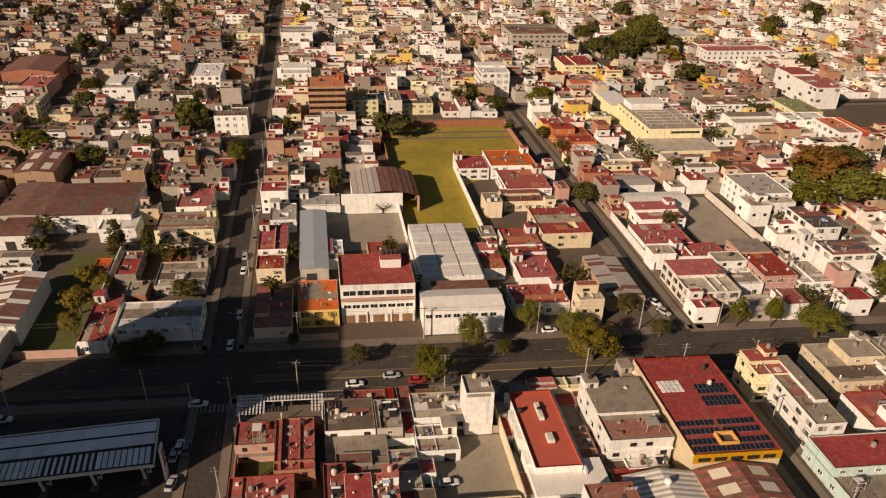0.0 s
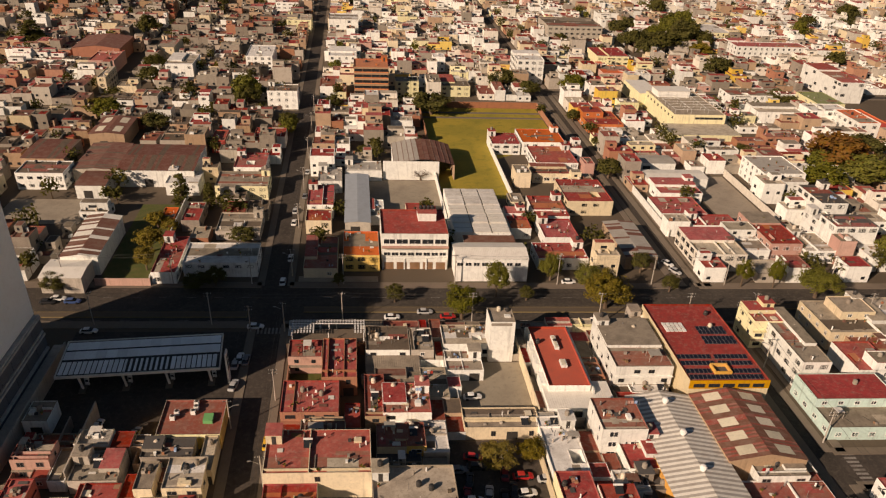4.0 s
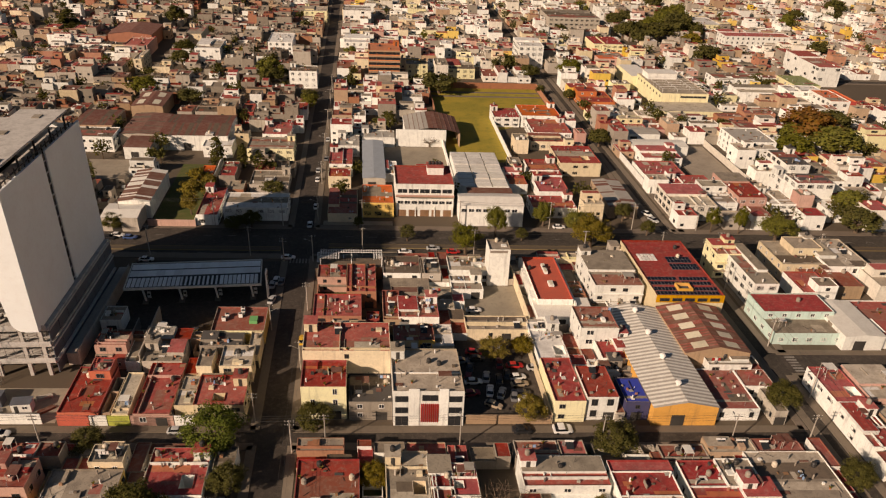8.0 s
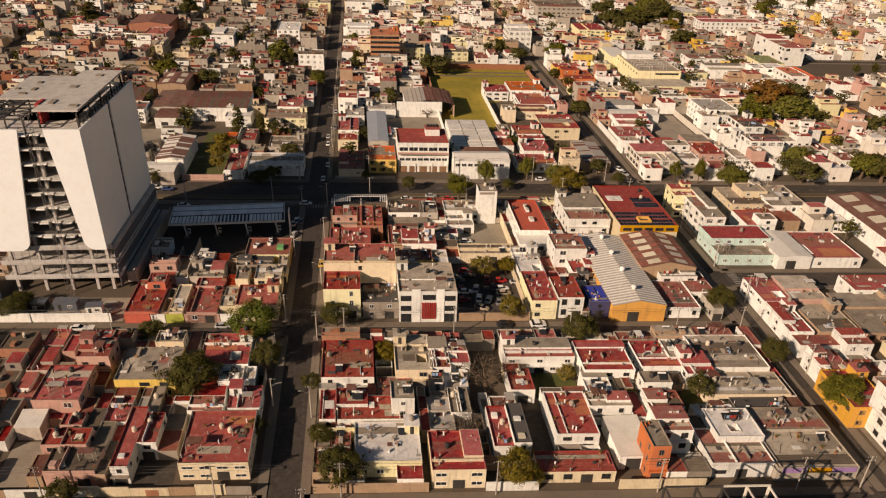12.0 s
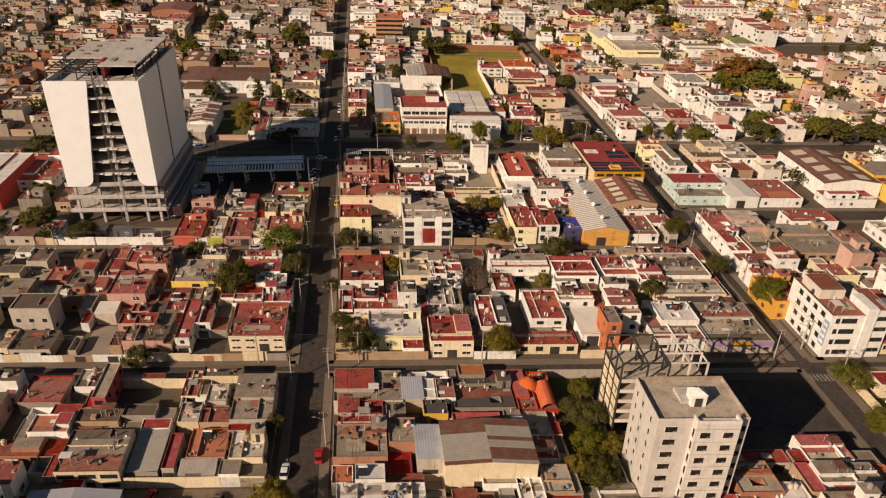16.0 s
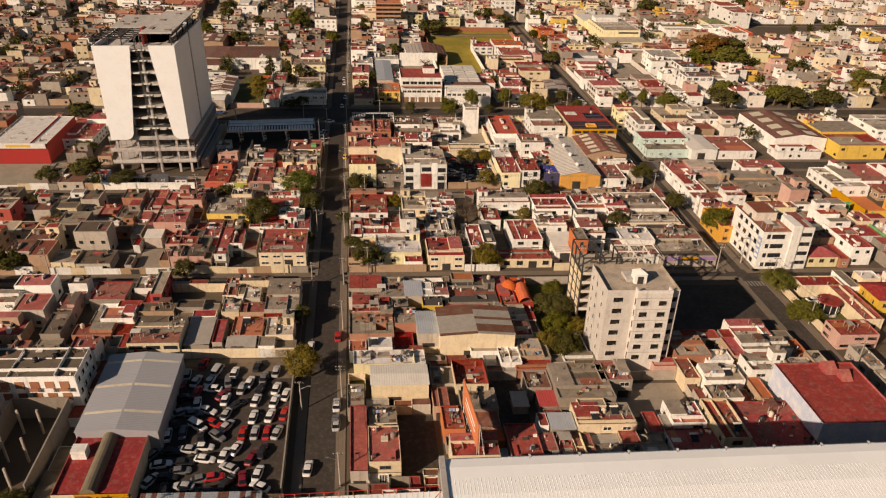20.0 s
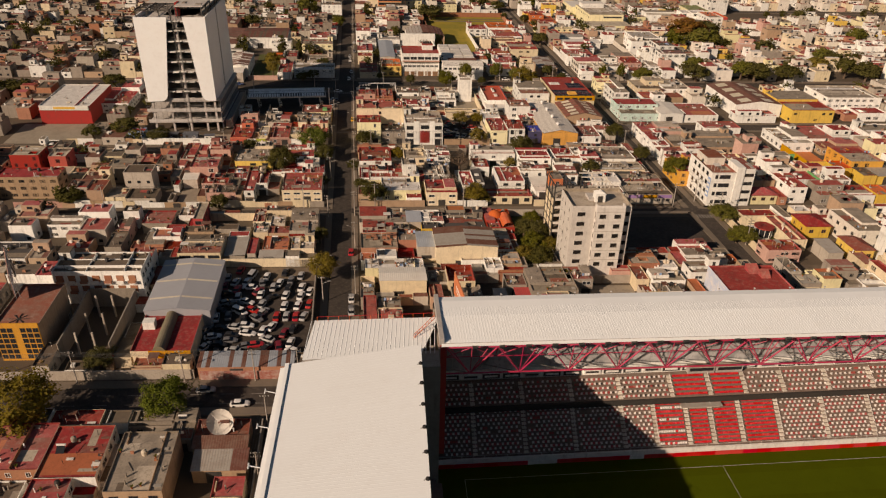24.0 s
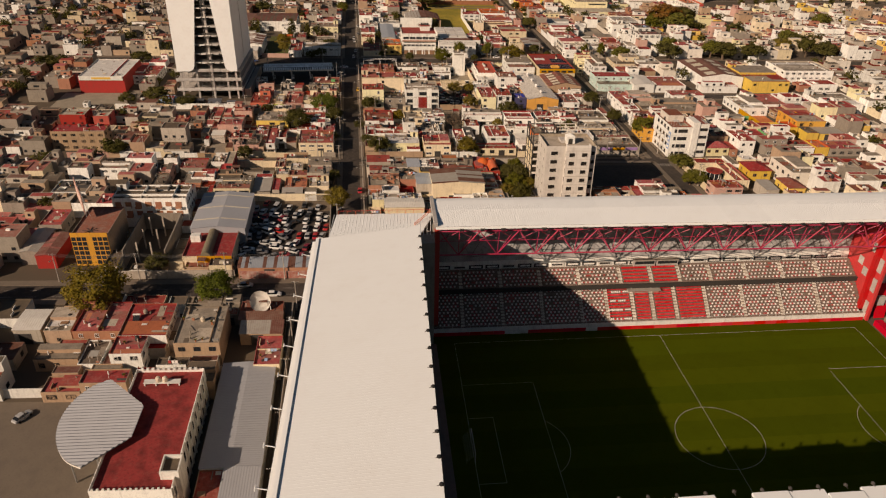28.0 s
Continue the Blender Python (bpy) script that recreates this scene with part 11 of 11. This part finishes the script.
def district(u0, v0, u1, v1, sides, walls=WALLS_, roofs=ROOFS_):
    """One block of distant houses, gathered into one object."""
    g, r = Geo(), far_rnd
    rows = max(1, int((v1 - v0) / 9.0))
    for j in range(rows):
        a, b = v0 + (v1 - v0) * j / rows, v0 + (v1 - v0) * (j + 1) / rows
        u = u0
        while u < u1 - 4:
            w = min(r.uniform(5, 10), u1 - u)
            e, f = a + r.choice((0, r.uniform(0, 2))), b - r.uniform(0, 2.5)
            h = r.choice((2.8, 3.0, 3.2, 5.2, 5.6, 5.8, 8.2)) + r.uniform(-0.2, 0.5)
            if r.random() > 0.1 and is_free(u, e, u + w - 0.2, f, 0.3):
                far_house(g, u, e, w - 0.2, f - e, h, r.choice(roofs), r.choice(walls), sides)
            u += w
    if g.f:
        solid("far_houses", g, "crowd of small flat-roofed houses in the distance", "houses", kind="stuff")


FAR_W = ["w_white"] * 11 + ["w_cream"] * 4 + ["w_bone"] * 4 + ["w_grey"] * 3 + ["w_concrete"] * 4 + ["w_tan"] * 2 + ["w_pink", "w_brick", "w_lemon", "w_yellow"]
WEST_W = ["w_grey"] * 8 + ["w_concrete"] * 4 + ["w_tan"] * 4 + ["w_brick"] * 3 + ["w_cream"] * 2 + ["w_white"] * 3
FAR_R = ["r_red"] * 9 + ["r_rust"] * 5 + ["r_grey"] * 6 + ["r_beige"] * 8 + ["r_white"] * 5
WEST_R = ["r_brown"] * 8 + ["r_grey"] * 2 + ["r_rust"] * 4 + ["sheet_rust"] * 4 + ["r_red"] * 3 + ["r_beige"] * 2
# middle distance, behind the houses built one by one
for c, a, e, b, s in ((-25, 152, 84, 312, "W"), (-85, 152, -37, 295, "E"), (-131, 152, -86, 295, "E"), (131, 152, 230, 334, "W"), (94, 152, 130, 334, "W")):
    district(c, a, e, b, s, FAR_W if s == "W" else WEST_W, FAR_R if s == "W" else WEST_R)
vs = [(152, 226), (232, 295), (345, 412), (420, 488), (496, 566), (574, 650), (658, 760)]
us = [(-520, -420), (-411, -310), (-301, -225), (-216, -131), (-121, -37), (-25, 84), (94, 160), (168, 232), (240, 330), (338, 430), (438, 540), (548, 660)]
for a, b in vs:
    for c, e in us:
        if b < 300 and -131 <= c < 230:
            continue
        district(c, a, e, b, "W" if c > -30 else "E", FAR_W if c > -30 else WEST_W, FAR_R if c > -30 else WEST_R)
for c, e in ((-121, -37), (-216, -131), (-301, -225)):
    district(c, 306, e, 340, "E", WEST_W, WEST_R)
district(-25, 323, 84, 340, "W", FAR_W, FAR_R)
for a, b, c in ((-91, -9, -101), (0, 48, -93), (57, 128, -85), (-190, -105, -105)):
    district(-180, a, c, b, "E", WEST_W, WEST_R)
    district(-275, a, -188, b, "E", WEST_W, WEST_R)
    district(-385, a, -283, b, "E", WEST_W, WEST_R)
for a, b, c in ((-100, -9, 126), (0, 72, 125), (86, 128, 94)):
    district(c, a, 205, b, "W", FAR_W, FAR_R)
    district(213, a, 300, b, "W", FAR_W, FAR_R)
    district(308, a, 420, b, "W", FAR_W, FAR_R)
# trees scattered through the distance, joined
for seed, (c0, c1, b0, b1, n, leaf) in enumerate(((-520, -40, 160, 700, 380, "leaf_dark"), (-20, 640, 330, 700, 230, "leaf_dark"), (-300, 640, 330, 700, 60, "leaf_green"), (100, 600, -60, 330, 150, "leaf_dark"),
                                                  (-300, -110, -60, 300, 110, "leaf_dark"), (-130, 200, 150, 330, 90, "leaf_dark"))):
    r = random.Random(seed + 50)
    g = Geo()
    for _ in range(n):
        u, v = r.uniform(c0, c1), r.uniform(b0, b1)
        hh, rr = r.uniform(5, 10), r.uniform(2.4, 5.0)
        if not is_free(u - 1, v - 1, u + 1, v + 1, 0.8) or -40 < u < -22:
            continue
        g.tube((u, v, 0), (u, v, hh * 0.5), 0.25, 0.15, "bark", 5)
        for _ in range(180):
            a, b, k = r.uniform(0, 6.28), r.uniform(-1, 1), r.random() ** 0.3
            s = math.sqrt(1 - b * b)
            lump = 0.8 + 0.25 * math.sin(3 * a + u) + 0.15 * math.sin(5 * b + v)
            p = Vector((u + rr * k * s * lump * math.cos(a), v + rr * k * s * lump * math.sin(a), hh * 0.62 + hh * 0.36 * k * b * lump))
            d1 = Vector((r.uniform(-1, 1), r.uniform(-1, 1), r.uniform(-0.6, 0.6))).normalized() * r.uniform(0.4, 0.8)
            d2 = d1.cross(Vector((r.uniform(-1, 1), r.uniform(-1, 1), r.uniform(-1, 1)))).normalized() * r.uniform(0.25, 0.5)
            g.face([tuple(p - d1), tuple(p + d2), tuple(p + d1), tuple(p - d2)], leaf)
    solid("far_trees", g, "scattered dark leafy trees between distant houses", "trees", kind="stuff")

# ---- poles and cables ----
def line_of_poles(pts, h=9.0, cables=3, lamp=None):
    tops = []
    for i, (u, v) in enumerate(pts):
        pole(u, v, h, 2 if i % 2 else 1, lamp if i % 2 == 0 else None)
        tops.append((u, v, h + 0.1))
    for a, b in zip(tops, tops[1:]):
        for k in range(cables):
            off = -0.8 + 1.6 * k / max(1, cables - 1)
            along_u = abs(b[0] - a[0]) > abs(b[1] - a[1])
            p = (a[0], a[1] + off, a[2] - 0.4 - 0.05 * k) if along_u else (a[0] + off, a[1], a[2] - 0.4 - 0.05 * k)
            q = (b[0], b[1] + off, b[2] - 0.4 - 0.05 * k) if along_u else (b[0] + off, b[1], b[2] - 0.4 - 0.05 * k)
            solid("cable", cable(p, q), "thin black overhead cable", "cable", "overhead cables")


line_of_poles([(-26.9, v) for v in (-82, -56, -30, -8.4, 20, 48.6, 75, 101, 127.5)], 9.0, 3, math.pi)
line_of_poles([(-35.6, v) for v in (-60, -9, 24, 58, 92, 127.5)], 8.0, 1, 0.0)
line_of_poles([(u, 50.2) for u in (-110, -78, -44, -20, 8, 38, 66, 83)], 9.0, 3, math.pi / 2)
line_of_poles([(u, -2.3) for u in (-110, -76, -44, -20, 10, 42, 70, 83)], 9.0, 3, -math.pi / 2)
line_of_poles([(92.4, v) for v in (2, 34, 66, 86, 112, 128)], 9.0, 2, math.pi)
line_of_poles([(u, 130.6) for u in (-76, -46, -12, 22, 56, 80, 98, 130)], 10.0, 2, math.pi / 2)
line_of_poles([(u, 150.6) for u in (-90, -60, -38, -12, 20, 50, 78, 100, 132)], 10.0, 2, -math.pi / 2)
line_of_poles([(-26.8, v) for v in (155, 185, 215, 245, 275, 300)], 9.0, 2, math.pi)
line_of_poles([(u, -92.6) for u in (-112, -90, -66, -50, -40)], 9.0, 4, -math.pi / 2)
line_of_poles([(-45.6, v) for v in (-108, -124, -140, -156, -172)], 9.0, 4)
line_of_poles([(95.5, v) for v in (-10, -30, -50)], 9.0, 2, math.pi)
